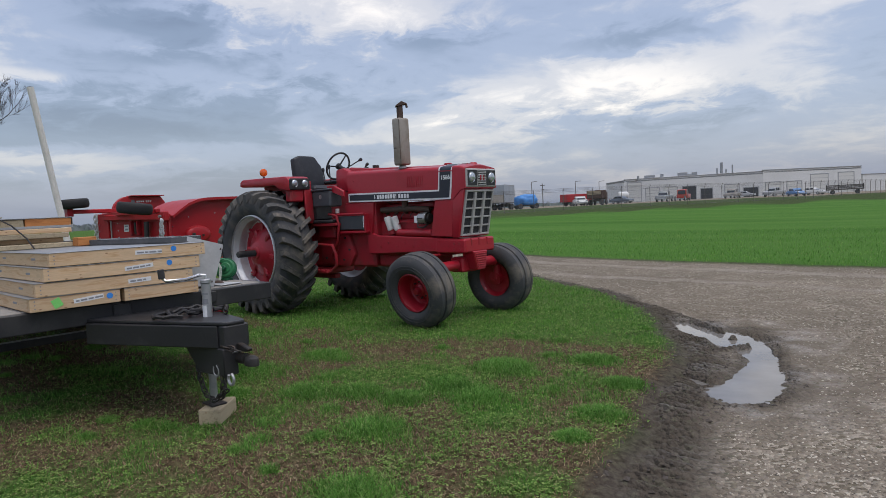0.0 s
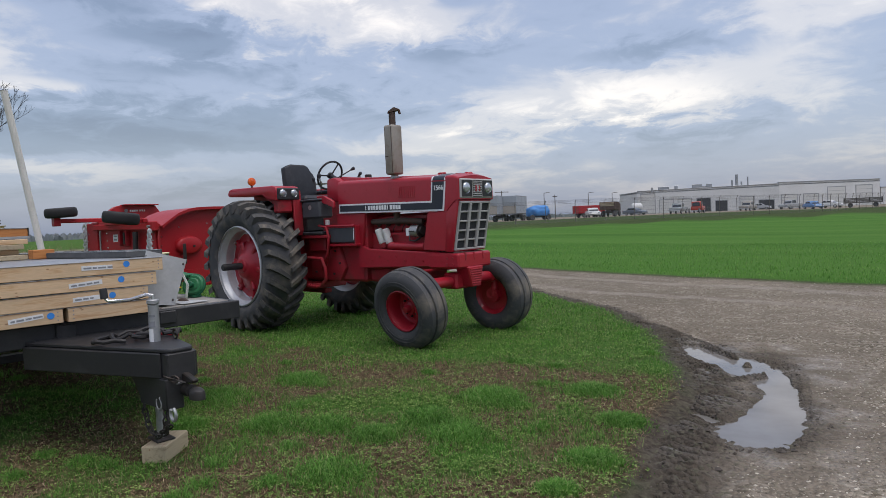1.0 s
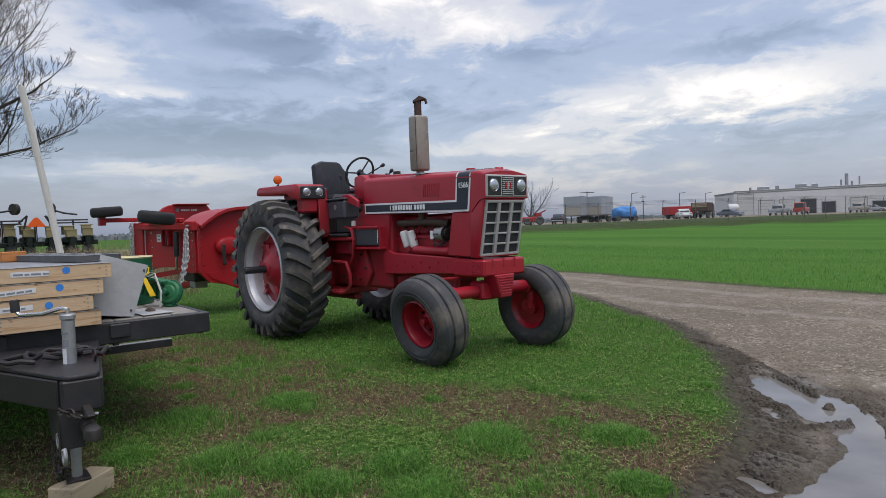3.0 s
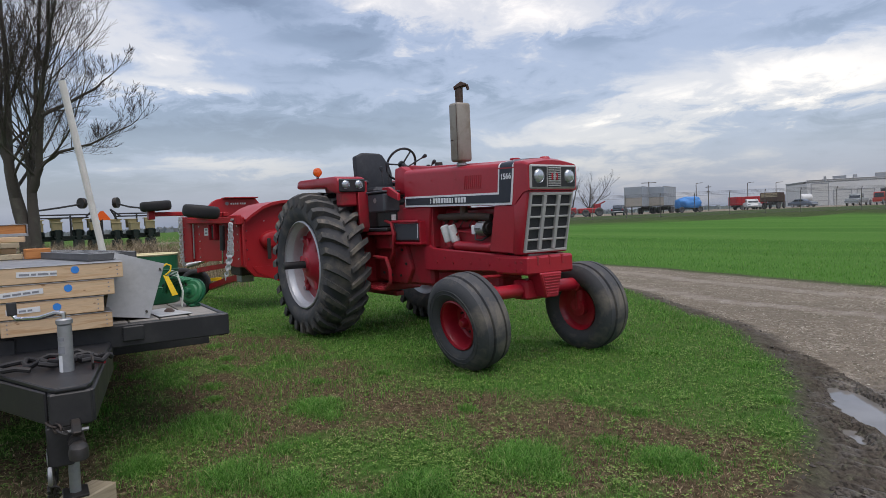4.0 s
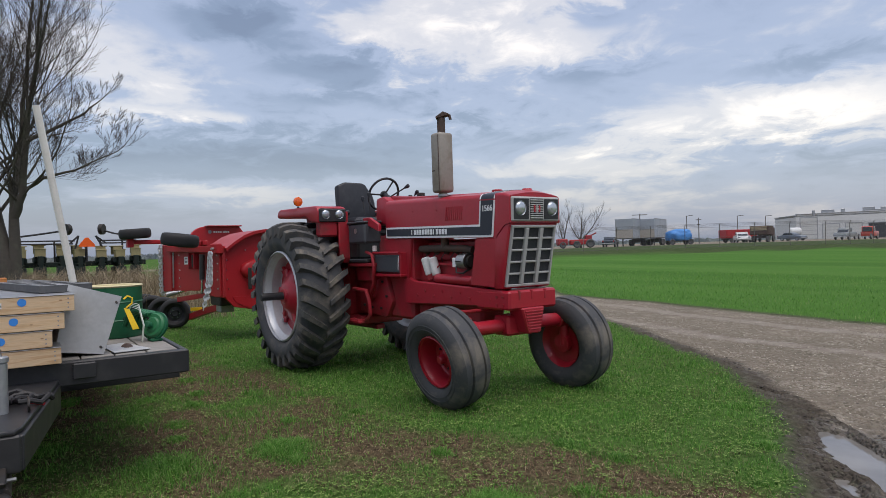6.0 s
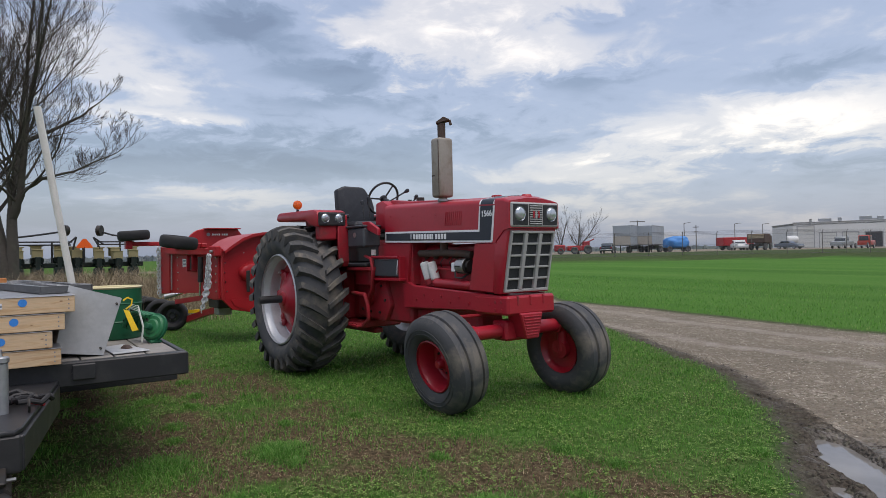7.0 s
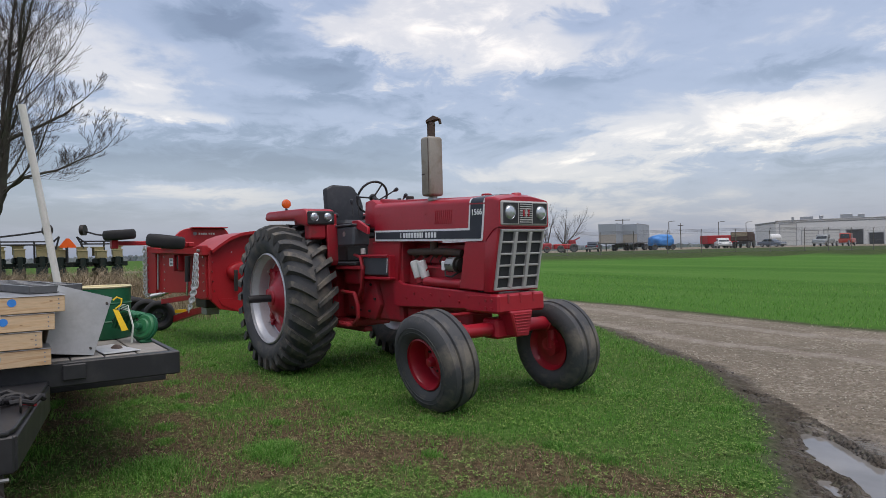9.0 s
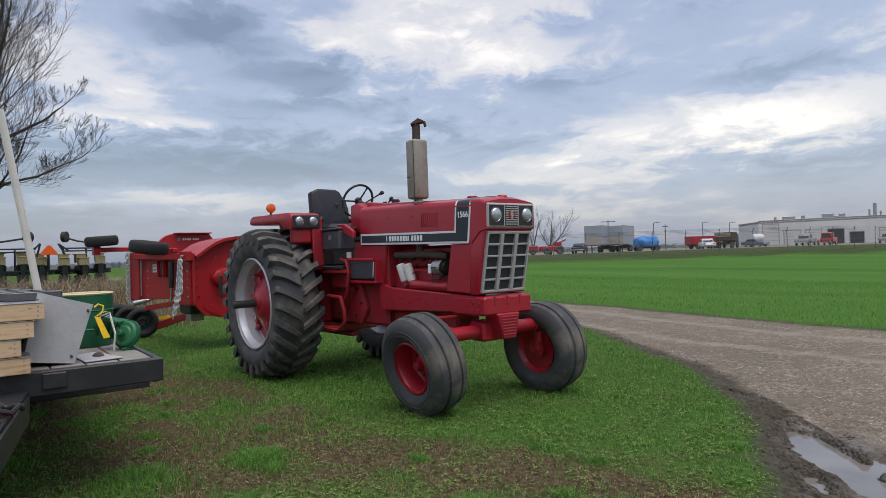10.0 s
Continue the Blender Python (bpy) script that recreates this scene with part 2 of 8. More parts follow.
def wood_material(name, light, dark, axis, knots=True):
    """Sawn softwood: long grain along one axis, darker rings and a few knots."""
    m, nt, bsdf, tc = blank(name)
    info = nt.nodes.new("ShaderNodeObjectInfo").outputs["Random"]
    shift = nt.nodes.new("ShaderNodeVectorMath")
    shift.operation = "ADD"
    move = nt.nodes.new("ShaderNodeCombineXYZ")
    for i in range(3):
        nt.links.new(math_node(nt, "MULTIPLY", info, 7.0 + 5 * i), move.inputs[i])
    nt.links.new(tc, shift.inputs[0])
    nt.links.new(move.outputs[0], shift.inputs[1])
    mp = nt.nodes.new("ShaderNodeMapping")
    mp.inputs["Scale"].default_value = tuple(1.2 if i == axis else 14.0 for i in range(3))
    nt.links.new(shift.outputs[0], mp.inputs[0])
    grain = noise_node(nt, 2.2, 5, 0.6, mp.outputs[0], 1.2)
    fibre = noise_node(nt, 14, 3, 0.6, mp.outputs[0])
    c = ramp_node(nt, grain, [(0.35, dark), (0.5, light), (0.75, tuple(v * 0.86 for v in light))])
    c = mix_node(nt, 1.0, c, math_node(nt, "ADD", math_node(nt, "MULTIPLY", fibre, 0.35), 0.82), "MULTIPLY")
    if knots:
        v = nt.nodes.new("ShaderNodeTexVoronoi")
        mk = nt.nodes.new("ShaderNodeMapping")
        mk.inputs["Scale"].default_value = tuple(2.2 if i == axis else 4.5 for i in range(3))
        nt.links.new(shift.outputs[0], mk.inputs[0])
        nt.links.new(mk.outputs[0], v.inputs["Vector"])
        spot = ramp_node(nt, v.outputs["Distance"], [(0.07, (1, 1, 1)), (0.13, (0, 0, 0))])
        c = mix_node(nt, math_node(nt, "MULTIPLY", spot, 0.75), c, (0.20, 0.09, 0.035))
    c = mix_node(nt, 1.0, c, math_node(nt, "ADD", math_node(nt, "MULTIPLY", info, 0.24), 0.88), "MULTIPLY")
    nt.links.new(c, bsdf.inputs["Base Color"])
    bsdf.inputs["Roughness"].default_value = 0.75
    nt.links.new(bump_node(nt, fibre, 0.25, 0.002), bsdf.inputs["Normal"])
    return m


PINE_Y = wood_material("new_pine_along", (0.58, 0.41, 0.255), (0.48, 0.295, 0.155), 1)
PINE_X = wood_material("new_pine_across", (0.55, 0.39, 0.24), (0.45, 0.28, 0.15), 0)
OLD_WOOD = wood_material("weathered_timber", (0.36, 0.295, 0.195), (0.24, 0.19, 0.12), 0)
TRAY_DARK = surface("dull_grey_tray", (0.085, 0.088, 0.092), 0.8, worn=(0.16, 0.16, 0.165), amount=0.5)
ORANGE_WOOD = wood_material("orange_stained_board", (0.50, 0.20, 0.06), (0.36, 0.12, 0.03), 1, False)


def blade_material(name, stops, trans=0.25):
    m, nt, bsdf, tc = blank(name)
    geo = nt.nodes.new("ShaderNodeNewGeometry").outputs["Random Per Island"]
    c = ramp_node(nt, geo, stops)
    patch = math_node(nt, "ADD", math_node(nt, "MULTIPLY", noise_node(nt, 0.9, 3, 0.5, tc), 0.5), math_node(nt, "MULTIPLY", noise_node(nt, 4.5, 3, 0.5, tc), 0.5))
    c = mix_node(nt, 1.0, c, math_node(nt, "ADD", math_node(nt, "MULTIPLY", patch, 0.9), 0.55), "MULTIPLY")
    nt.links.new(c, bsdf.inputs["Base Color"])
    bsdf.inputs["Roughness"].default_value = 0.6
    bsdf.inputs["Specular IOR Level"].default_value = 0.15
    thin = nt.nodes.new("ShaderNodeBsdfTranslucent")
    nt.links.new(c, thin.inputs[0])
    mix = nt.nodes.new("ShaderNodeMixShader")
    mix.inputs[0].default_value = trans
    nt.links.new(bsdf.outputs[0], mix.inputs[1])
    nt.links.new(thin.outputs[0], mix.inputs[2])
    nt.links.new(mix.outputs[0], nt.nodes["Material Output"].inputs[0])
    return m


GRASS = blade_material("grass_blades", [(0.0, (0.045, 0.135, 0.024)), (0.5, (0.102, 0.270, 0.046)), (0.85, (0.18, 0.38, 0.08)), (1.0, (0.30, 0.36, 0.15))], 0.35)
CLOVER = blade_material("clover_leaves", [(0.0, (0.060, 0.135, 0.026)), (0.5, (0.15, 0.27, 0.055)), (1.0, (0.30, 0.39, 0.13))], 0.35)
STRAW = blade_material("dry_grass", [(0.0, (0.08, 0.050, 0.030)), (0.5, (0.23, 0.15, 0.092)), (0.85, (0.35, 0.25, 0.16)), (1.0, (0.52, 0.41, 0.28))], 0.1)
WEED = blade_material("dead_weed_stalks", [(0.0, (0.15, 0.108, 0.068)), (0.6, (0.29, 0.22, 0.14)), (1.0, (0.44, 0.36, 0.25))], 0.1)

# ---- building kit ----
def part(name, bm, material, parent, label="", smooth=35):
    """Links a bmesh as one mesh object under a thing or a part."""
    me = bpy.data.meshes.new(name)
    bmesh.ops.recalc_face_normals(bm, faces=bm.faces[:])
    bm.to_mesh(me)
    bm.free()
    if smooth:
        me.shade_smooth()
        me.set_sharp_from_angle(angle=radians(smooth))
    if material:
        me.materials.append(material)
    ob = new(name, me)
    ob.parent = parent
    if label:
        tagged(ob, label)
    return ob


def thing(name, m, label, category, group="", kind=""):
    ob = new(name)
    ob.empty_display_size = 0.2
    ob.matrix_basis = m
    return tagged(ob, label, category, group, kind)


def merge(bm, tmp, m=None):
    me = bpy.data.meshes.new("tmp")
    if m is not None:
        tmp.transform(m)
    tmp.to_mesh(me)
    tmp.free()
    bm.from_mesh(me)
    bpy.data.meshes.remove(me)
    return bm


def box(bm, x0, x1, y0, y1, z0, z1, bev=0.0, m=None, seg=1):
    t = bmesh.new()
    bmesh.ops.create_cube(t, size=1)
    t.transform(Matrix.Translation(((x0 + x1) / 2, (y0 + y1) / 2, (z0 + z1) / 2)) @ Matrix.Diagonal((abs(x1 - x0), abs(y1 - y0), abs(z1 - z0), 1)))
    if bev:
        bmesh.ops.bevel(t, geom=t.edges[:], offset=bev, segments=seg, affect="EDGES", profile=0.5)
    return merge(bm, t, m)


def aim(a, b):
    """The pose at a whose z points to b."""
    d = Vector(b) - Vector(a)
    return Matrix.Translation(a) @ d.to_track_quat("Z", "Y").to_matrix().to_4x4()


def cyl(bm, a, b, r0, r1=None, seg=16, bev=0.0):
    r1 = r0 if r1 is None else r1
    L = (Vector(b) - Vector(a)).length
    prof = [(0, 0), (r0 - bev, 0), (r0, bev), (r1, L - bev), (r1 - bev, L), (0, L)] if bev else [(0, 0), (r0, 0), (r1, L), (0, L)]
    return lathe(bm, prof, aim(a, b), seg)


def lathe(bm, profile, m, seg=32):
    """Turns (radius, height) pairs about z, then poses the result."""
    rings = []
    for r, h in profile:
        if r < 1e-6:
            rings.append([bm.verts.new(m @ Vector((0, 0, h)))])
        else:
            rings.append([bm.verts.new(m @ Vector((r * math.cos(2 * math.pi * k / seg), r * math.sin(2 * math.pi * k / seg), h))) for k in range(seg)])
    for p, q in zip(rings, rings[1:]):
        for k in range(seg):
            a, b, c, d = p[k % len(p)], p[(k + 1) % len(p)], q[(k + 1) % len(q)], q[k % len(q)]
            vs = [v for i, v in enumerate((a, b, c, d)) if v not in (a, b, c, d)[:i]]
            if len(vs) > 2:
                bm.faces.new(vs)
    return bm


def tube(bm, pts, r, seg=8, r1=None):
    """A round bar along a line of points, thinning to r1."""
    pts = [Vector(p) for p in pts]
    rings, side = [], None
    for i, p in enumerate(pts):
        d = (pts[min(i + 1, len(pts) - 1)] - pts[max(i - 1, 0)]).normalized()
        if side is None:
            side = d.orthogonal().normalized()
        side = (side - d * side.dot(d)).normalized()
        other = d.cross(side)
        rr = r if r1 is None else r + (r1 - r) * i / (len(pts) - 1)
        rings.append([bm.verts.new(p + rr * (math.cos(2 * math.pi * k / seg) * side + math.sin(2 * math.pi * k / seg) * other)) for k in range(seg)])
    for p, q in zip(rings, rings[1:]):
        for k in range(seg):
            bm.faces.new((p[k], p[(k + 1) % seg], q[(k + 1) % seg], q[k]))
    bm.faces.new(rings[0][::-1])
    bm.faces.new(rings[-1])
    return bm


def prism(bm, pts, axis, a0, a1, bev=0.0, m=None, seg=1):
    """A polygon pushed along an axis: x (pts are y, z), y (pts are x, z) or z (pts are x, y)."""
    t = bmesh.new()

    def at(p, a):
        return {"x": (a, p[0], p[1]), "y": (p[0], a, p[1]), "z": (p[0], p[1], a)}[axis]
    lo, hi = [t.verts.new(at(p, a0)) for p in pts], [t.verts.new(at(p, a1)) for p in pts]
    t.faces.new(lo)
    t.faces.new(hi)
    for k in range(len(pts)):
        n = (k + 1) % len(pts)
        t.faces.new((lo[k], lo[n], hi[n], hi[k]))
    bmesh.ops.recalc_face_normals(t, faces=t.faces[:])
    if bev:
        bmesh.ops.bevel(t, geom=t.edges[:], offset=bev, segments=seg, affect="EDGES", profile=0.5)
    return merge(bm, t, m)


def bm_new():
    return bmesh.new()


def one_box(name, parent, material, dims, bev=0.005, label="", m=None):
    return part(name, box(bm_new(), *dims, bev, m), material, parent, label)


def one_cyl(name, parent, material, a, b, r0, r1=None, seg=16, bev=0.0, label=""):
    return part(name, cyl(bm_new(), a, b, r0, r1, seg, bev), material, parent, label)


def one_tube(name, parent, material, pts, r, seg=8, label="", r1=None):
    return part(name, tube(bm_new(), pts, r, seg, r1), material, parent, label)


def raw(name, verts, faces, material, parent=None, smooth=False):
    """One mesh from arrays, for stuff that nobody could count."""
    me = bpy.data.meshes.new(name)
    me.from_pydata(verts.tolist() if hasattr(verts, "tolist") else verts, [], faces.tolist() if hasattr(faces, "tolist") else faces)
    me.materials.append(material)
    if smooth:
        me.shade_smooth()
    ob = new(name, me)
    ob.parent = parent
    return ob


def letters(name, text, size, depth, material, parent, m, label=""):
    cu = bpy.data.curves.new(name, "FONT")
    cu.body, cu.size, cu.extrude, cu.align_x, cu.align_y = text, size, depth, "CENTER", "CENTER"
    cu.offset = size * 0.02
    tmp = bpy.data.objects.new(name, cu)
    me = bpy.data.meshes.new_from_object(tmp)
    bpy.data.objects.remove(tmp)
    me.transform(m)
    me.materials.clear()
    me.materials.append(material)
    ob = new(name, me)
    ob.parent = parent
    if label:
        tagged(ob, label)
    return ob


def link_chain(name, parent, material, pts, pitch, wire, label=""):
    """A chain hung along a line of points, link by link, each turned a quarter from the last."""
    pts = [Vector(p) for p in pts]
    bm = bm_new()
    run, k = 0.0, 0
    for a, b in zip(pts, pts[1:]):
        L = (b - a).length
        while run < L:
            c = a + (b - a) * (run / L)
            m = aim(c, c + (b - a)) @ pose(0, 0, 0, 0, 0, 90 * (k % 2) + 20)
            w, h = pitch * 0.42, pitch * 0.75
            ring = [m @ Vector((w * math.cos(t), 0, h * math.sin(t))) for t in np.linspace(0, 2 * math.pi, 9)]
            tube(bm, ring, wire, 5)
            run += pitch
            k += 1
        run -= L
    return part(name, bm, material, parent, label)

# ---- ground ----
LAWN_EDGE = [(-60, 42), (-20, 17.5), (-3.2, 6.9), (0.45, 4.65), (1.3, 4.05), (2.3, 3.35), (3.2, 2.85), (4.35, 1.62), (4.94, 0.84), (5.5, -0.05), (5.85, -0.8),
             (6.05, -1.6), (6.2, -2.4), (6.35, -3.0), (6.55, -3.6), (6.9, -6), (7.2, -20)]
FIELD_EDGE = [(-60, 46), (-20, 20.5), (-5.1, 9.1), (-2.1, 8.8), (0.28, 8.25), (2.7, 7.5), (5.0, 7.2), (6.4, 7.05), (12, 6.0), (40, 1)]
PUDDLE = [(5.12, 1.0, 0.06), (5.42, 0.74, 0.21), (5.75, 0.44, 0.28), (6.0, 0.26, 0.25), (6.2, 0.0, 0.16), (6.38, -0.4, 0.11), (6.46, -0.75, 0.15), (6.50, -1.12, 0.22), (6.49, -1.42, 0.24)]
RIDGES = [((4.55, 1.82), (5.72, 0.64), 0.034, 0.045), ((5.42, 0.34), (5.72, 0.12), 0.045, 0.035), ((5.72, 0.12), (5.98, -0.34), 0.055, 0.045), ((5.98, -0.34), (6.13, 0.06), 0.035, 0.045)]
TRACK = [(4.2, 2.5), (5.3, 1.5), (5.98, 0.8), (6.32, 0.1), (6.47, -0.5), (6.55, -1.2), (6.5, -2.0), (6.4, -2.8)]
SMALL_PUDDLES = [(5.64, 0.06, 0.09), (5.8, -0.08, 0.07), (6.08, -1.27, 0.09), (6.16, -1.30, 0.07)]
WATER_LEVEL = -0.075


def along(px, py, line):
    """Signed distance to a line of points (positive on its left) and the run along it."""
    best, sign, run, total = np.full(px.shape, 1e9), np.ones(px.shape), np.zeros(px.shape), 0.0
    for (ax, ay), (bx, by) in zip(line, line[1:]):
        L = math.hypot(bx - ax, by - ay)
        ux, uy = (bx - ax) / L, (by - ay) / L
        t = np.clip((px - ax) * ux + (py - ay) * uy, 0, L)
        d = np.hypot(px - ax - t * ux, py - ay - t * uy)
        near = d < best
        best = np.where(near, d, best)
        sign = np.where(near, np.sign((py - ay) * ux - (px - ax) * uy), sign)
        run = np.where(near, total + t, run)
        total += L
    return best * sign, run


def ramp01(v, a, b):
    t = np.clip((v - a) / (b - a), 0, 1)
    return t * t * (3 - 2 * t)


def waves(px, py, size, seed):
    """Smooth value noise, about 0 to 1."""
    rng = np.random.RandomState(seed)
    out, amp, norm = np.zeros(px.shape), 1.0, 0.0
    for o in range(3):
        table = rng.rand(64, 64)
        u, v = px / size + 100, py / size + 100
        i, j = np.floor(u).astype(int), np.floor(v).astype(int)
        fu, fv = u - i, v - j
        fu, fv = fu * fu * (3 - 2 * fu), fv * fv * (3 - 2 * fv)
        g = lambda a, b: table[a % 64, b % 64]
        out += amp * ((g(i, j) * (1 - fu) + g(i + 1, j) * fu) * (1 - fv) + (g(i, j + 1) * (1 - fu) + g(i + 1, j + 1) * fu) * fv)
        norm += amp
        amp, size = amp * 0.5, size * 0.5
    return out / norm


def basin(px, py, spots):
    """How deep inside a chain of round hollows a place lies: 1 in the middle, 0 at the rim, less outside."""
    deep = np.full(px.shape, -9.0)
    for (ax, ay, ar), (bx, by, br) in zip(spots, spots[1:]):
        L2 = (bx - ax) ** 2 + (by - ay) ** 2
        t = np.clip(((px - ax) * (bx - ax) + (py - ay) * (by - ay)) / L2, 0, 1)
        d = np.hypot(px - ax - t * (bx - ax), py - ay - t * (by - ay))
        deep = np.maximum(deep, 1 - d / (ar + t * (br - ar)))
    return deep


def out_from(px, py):
    """Distance out from the walker's last standing place over the field, and the bearing to the right of it as a slope."""
    dx, dy = px - 7.3, py + 4.05
    deep = -0.797 * dx + 0.603 * dy
    return deep, (0.603 * dx + 0.797 * dy) / np.maximum(np.abs(deep), 1e-3)


def out(side, deep):
    """The place at that bearing and distance."""
    return 7.3 + deep * (-0.797 + 0.603 * side), -4.05 + deep * (0.603 + 0.797 * side)


def ground_parts(px, py):
    """Height, and how much of gravel, mud, wet and field lies at each place."""
    lawn, run = along(px, py, LAWN_EDGE)
    field, _ = along(px, py, FIELD_EDGE)
    lawn = lawn + 0.25 * (waves(px, py, 0.7, 3) - 0.5)
    off = lawn
    gravel = ramp01(off, -0.02, 0.12) * ramp01(-field, -0.15, 0.15)
    mud = ramp01(off, -0.20, 0.03) * ramp01(-off, -0.62 + 0.24 * ramp01(py, -0.5, 1.5), -0.20) * ramp01(px, -4, 2)
    near_puddle = ramp01(basin(px, py, PUDDLE) + 1.2 * (waves(px, py, 0.3, 17) - 0.5), -1.5, -0.1)
    mud = np.maximum(mud, near_puddle * 0.8)
    z = 0.012 * (waves(px, py, 0.5, 11) - 0.5) + 0.05 * (waves(px, py, 3.5, 12) - 0.5) * ramp01(np.hypot(px - 1.5, py), 3, 8)
    z += 0.010 * np.clip(-px - 1.0, 0, 22)
    z -= 0.055 * ramp01(off, -0.1, 0.35) * ramp01(-field, -0.4, 0.3)
    # churned mud with the bite of a tyre along the lawn
    tread = np.tanh(2.5 * np.sin(run * 2 * math.pi / 0.105 + 13 * np.abs(off - 0.2))) * ramp01(off, 0.02, 0.1) * ramp01(-off, -0.36, -0.28)
    track = ramp01(off, 0.02, 0.1) * ramp01(-off, -0.36, -0.28)
    z += 0.024 * tread * mud * (0.4 + 0.9 * waves(px, py, 0.5, 19)) + 0.045 * (waves(px, py, 0.16, 21) - 0.5) * mud * (1 - 0.6 * track)
    groove = np.exp(-((off - 0.46) / 0.05) ** 2) + np.exp(-((off - 0.05) / 0.05) ** 2)
    z -= 0.018 * groove * mud
    dip = np.maximum(basin(px, py, PUDDLE), basin(px, py, SMALL_PUDDLES[:2]))
    dip = np.maximum(dip, basin(px, py, SMALL_PUDDLES[2:]))
    edge = dip + 0.55 * (waves(px, py, 0.13, 31) - 0.5)
    z = np.where(edge > -1.0, z * (1 - 0.6 * ramp01(edge, -1, 0.2)) - 0.068 * ramp01(edge, -0.5, 0.5) - 0.012 * ramp01(edge, -1, 0), z)
    # ridges pressed up between the ruts, tyre lines beside them, one clod in the water
    for (ax, ay), (bx, by), wide, high in RIDGES:
        t = np.clip(((px - ax) * (bx - ax) + (py - ay) * (by - ay)) / ((bx - ax) ** 2 + (by - ay) ** 2), 0, 1)
        d = np.hypot(px - ax - t * (bx - ax), py - ay - t * (by - ay)) + 0.05 * (waves(px, py, 0.07, 33) - 0.5)
        crest = np.exp(-(d / wide) ** 2)
        lug = 1 + 0.35 * np.sin(t * math.hypot(bx - ax, by - ay) * 2 * math.pi / 0.06 + 30 * d)
        z = np.maximum(z, z * (1 - crest) + crest * (WATER_LEVEL + high * lug))
        mud = np.maximum(mud, ramp01(crest, 0.25, 0.6))
    lane, lane_run = along(px, py, TRACK)
    print_ = ramp01(-np.abs(lane), -0.17, -0.13) * ramp01(-py, -2.4, -1.6)
    z += print_ * (0.006 * np.tanh(2 * np.sin(lane * 2 * math.pi / 0.062)) + 0.003 * np.sin(lane_run * 2 * math.pi / 0.07))
    z += 0.075 * np.exp(-(np.hypot(px - 5.91, py - 0.38) / 0.04) ** 4)
    wet = ramp01(basin(px, py, PUDDLE), -4.5, -0.3)
    # a low bank carries the yard behind the field
    deep, side = out_from(px, py)
    rise = 0.12 * ramp01(deep, 16, 56) + 0.36 * ramp01(deep, 55.5, 60) + 0.22 * ramp01(deep, 62, 88)
    z += rise * ramp01(side, 0.02, 0.15) * (1 - 0.4 * ramp01(side, 0.45, 1.0)) * ramp01(-deep, -420, -260)
    fld = ramp01(field, -0.1, 0.15)
    far_road = ramp01(-px, 50, 52) * ramp01(px, -64, -62) * ramp01(-py, -22, -18)
    far_road = np.maximum(far_road, ramp01(deep, 86, 90) * ramp01(side, 0.05, 0.12) * ramp01(-deep, -300, -250))
    gravel, fld = np.maximum(gravel, far_road), fld * (1 - far_road)
    return z, gravel, mud, wet, fld


def axis_steps(lo, hi, step, inner):
    """Grid lines: fine between lo and hi, finer in the inner stretch, ever wider out to the horizon."""
    mid = [v for v in np.arange(lo, inner[0], step)] + [v for v in np.arange(inner[0], inner[1], inner[2])] + [v for v in np.arange(inner[1], hi, step)]
    out, d = [hi], step
    while out[-1] < 3200:
        d *= 1.16
        out.append(out[-1] + d)
    back, d = [lo], step
    while back[-1] > -3200:
        d *= 1.16
        back.append(back[-1] - d)
    return np.array(back[:0:-1] + mid + out)


gx, gy = axis_steps(-7, 9.5, 0.11, (5.0, 7.4, 0.016)), axis_steps(-6.5, 10, 0.11, (-3.4, 2.0, 0.018))
PX, PY = np.meshgrid(gx, gy)
gz, g_gravel, g_mud, g_wet, g_field = ground_parts(PX, PY)
nx, ny = len(gx), len(gy)
idx = np.arange(nx * ny).reshape(ny, nx)
quads = np.stack([idx[:-1, :-1], idx[:-1, 1:], idx[1:, 1:], idx[1:, :-1]], -1).reshape(-1, 4)


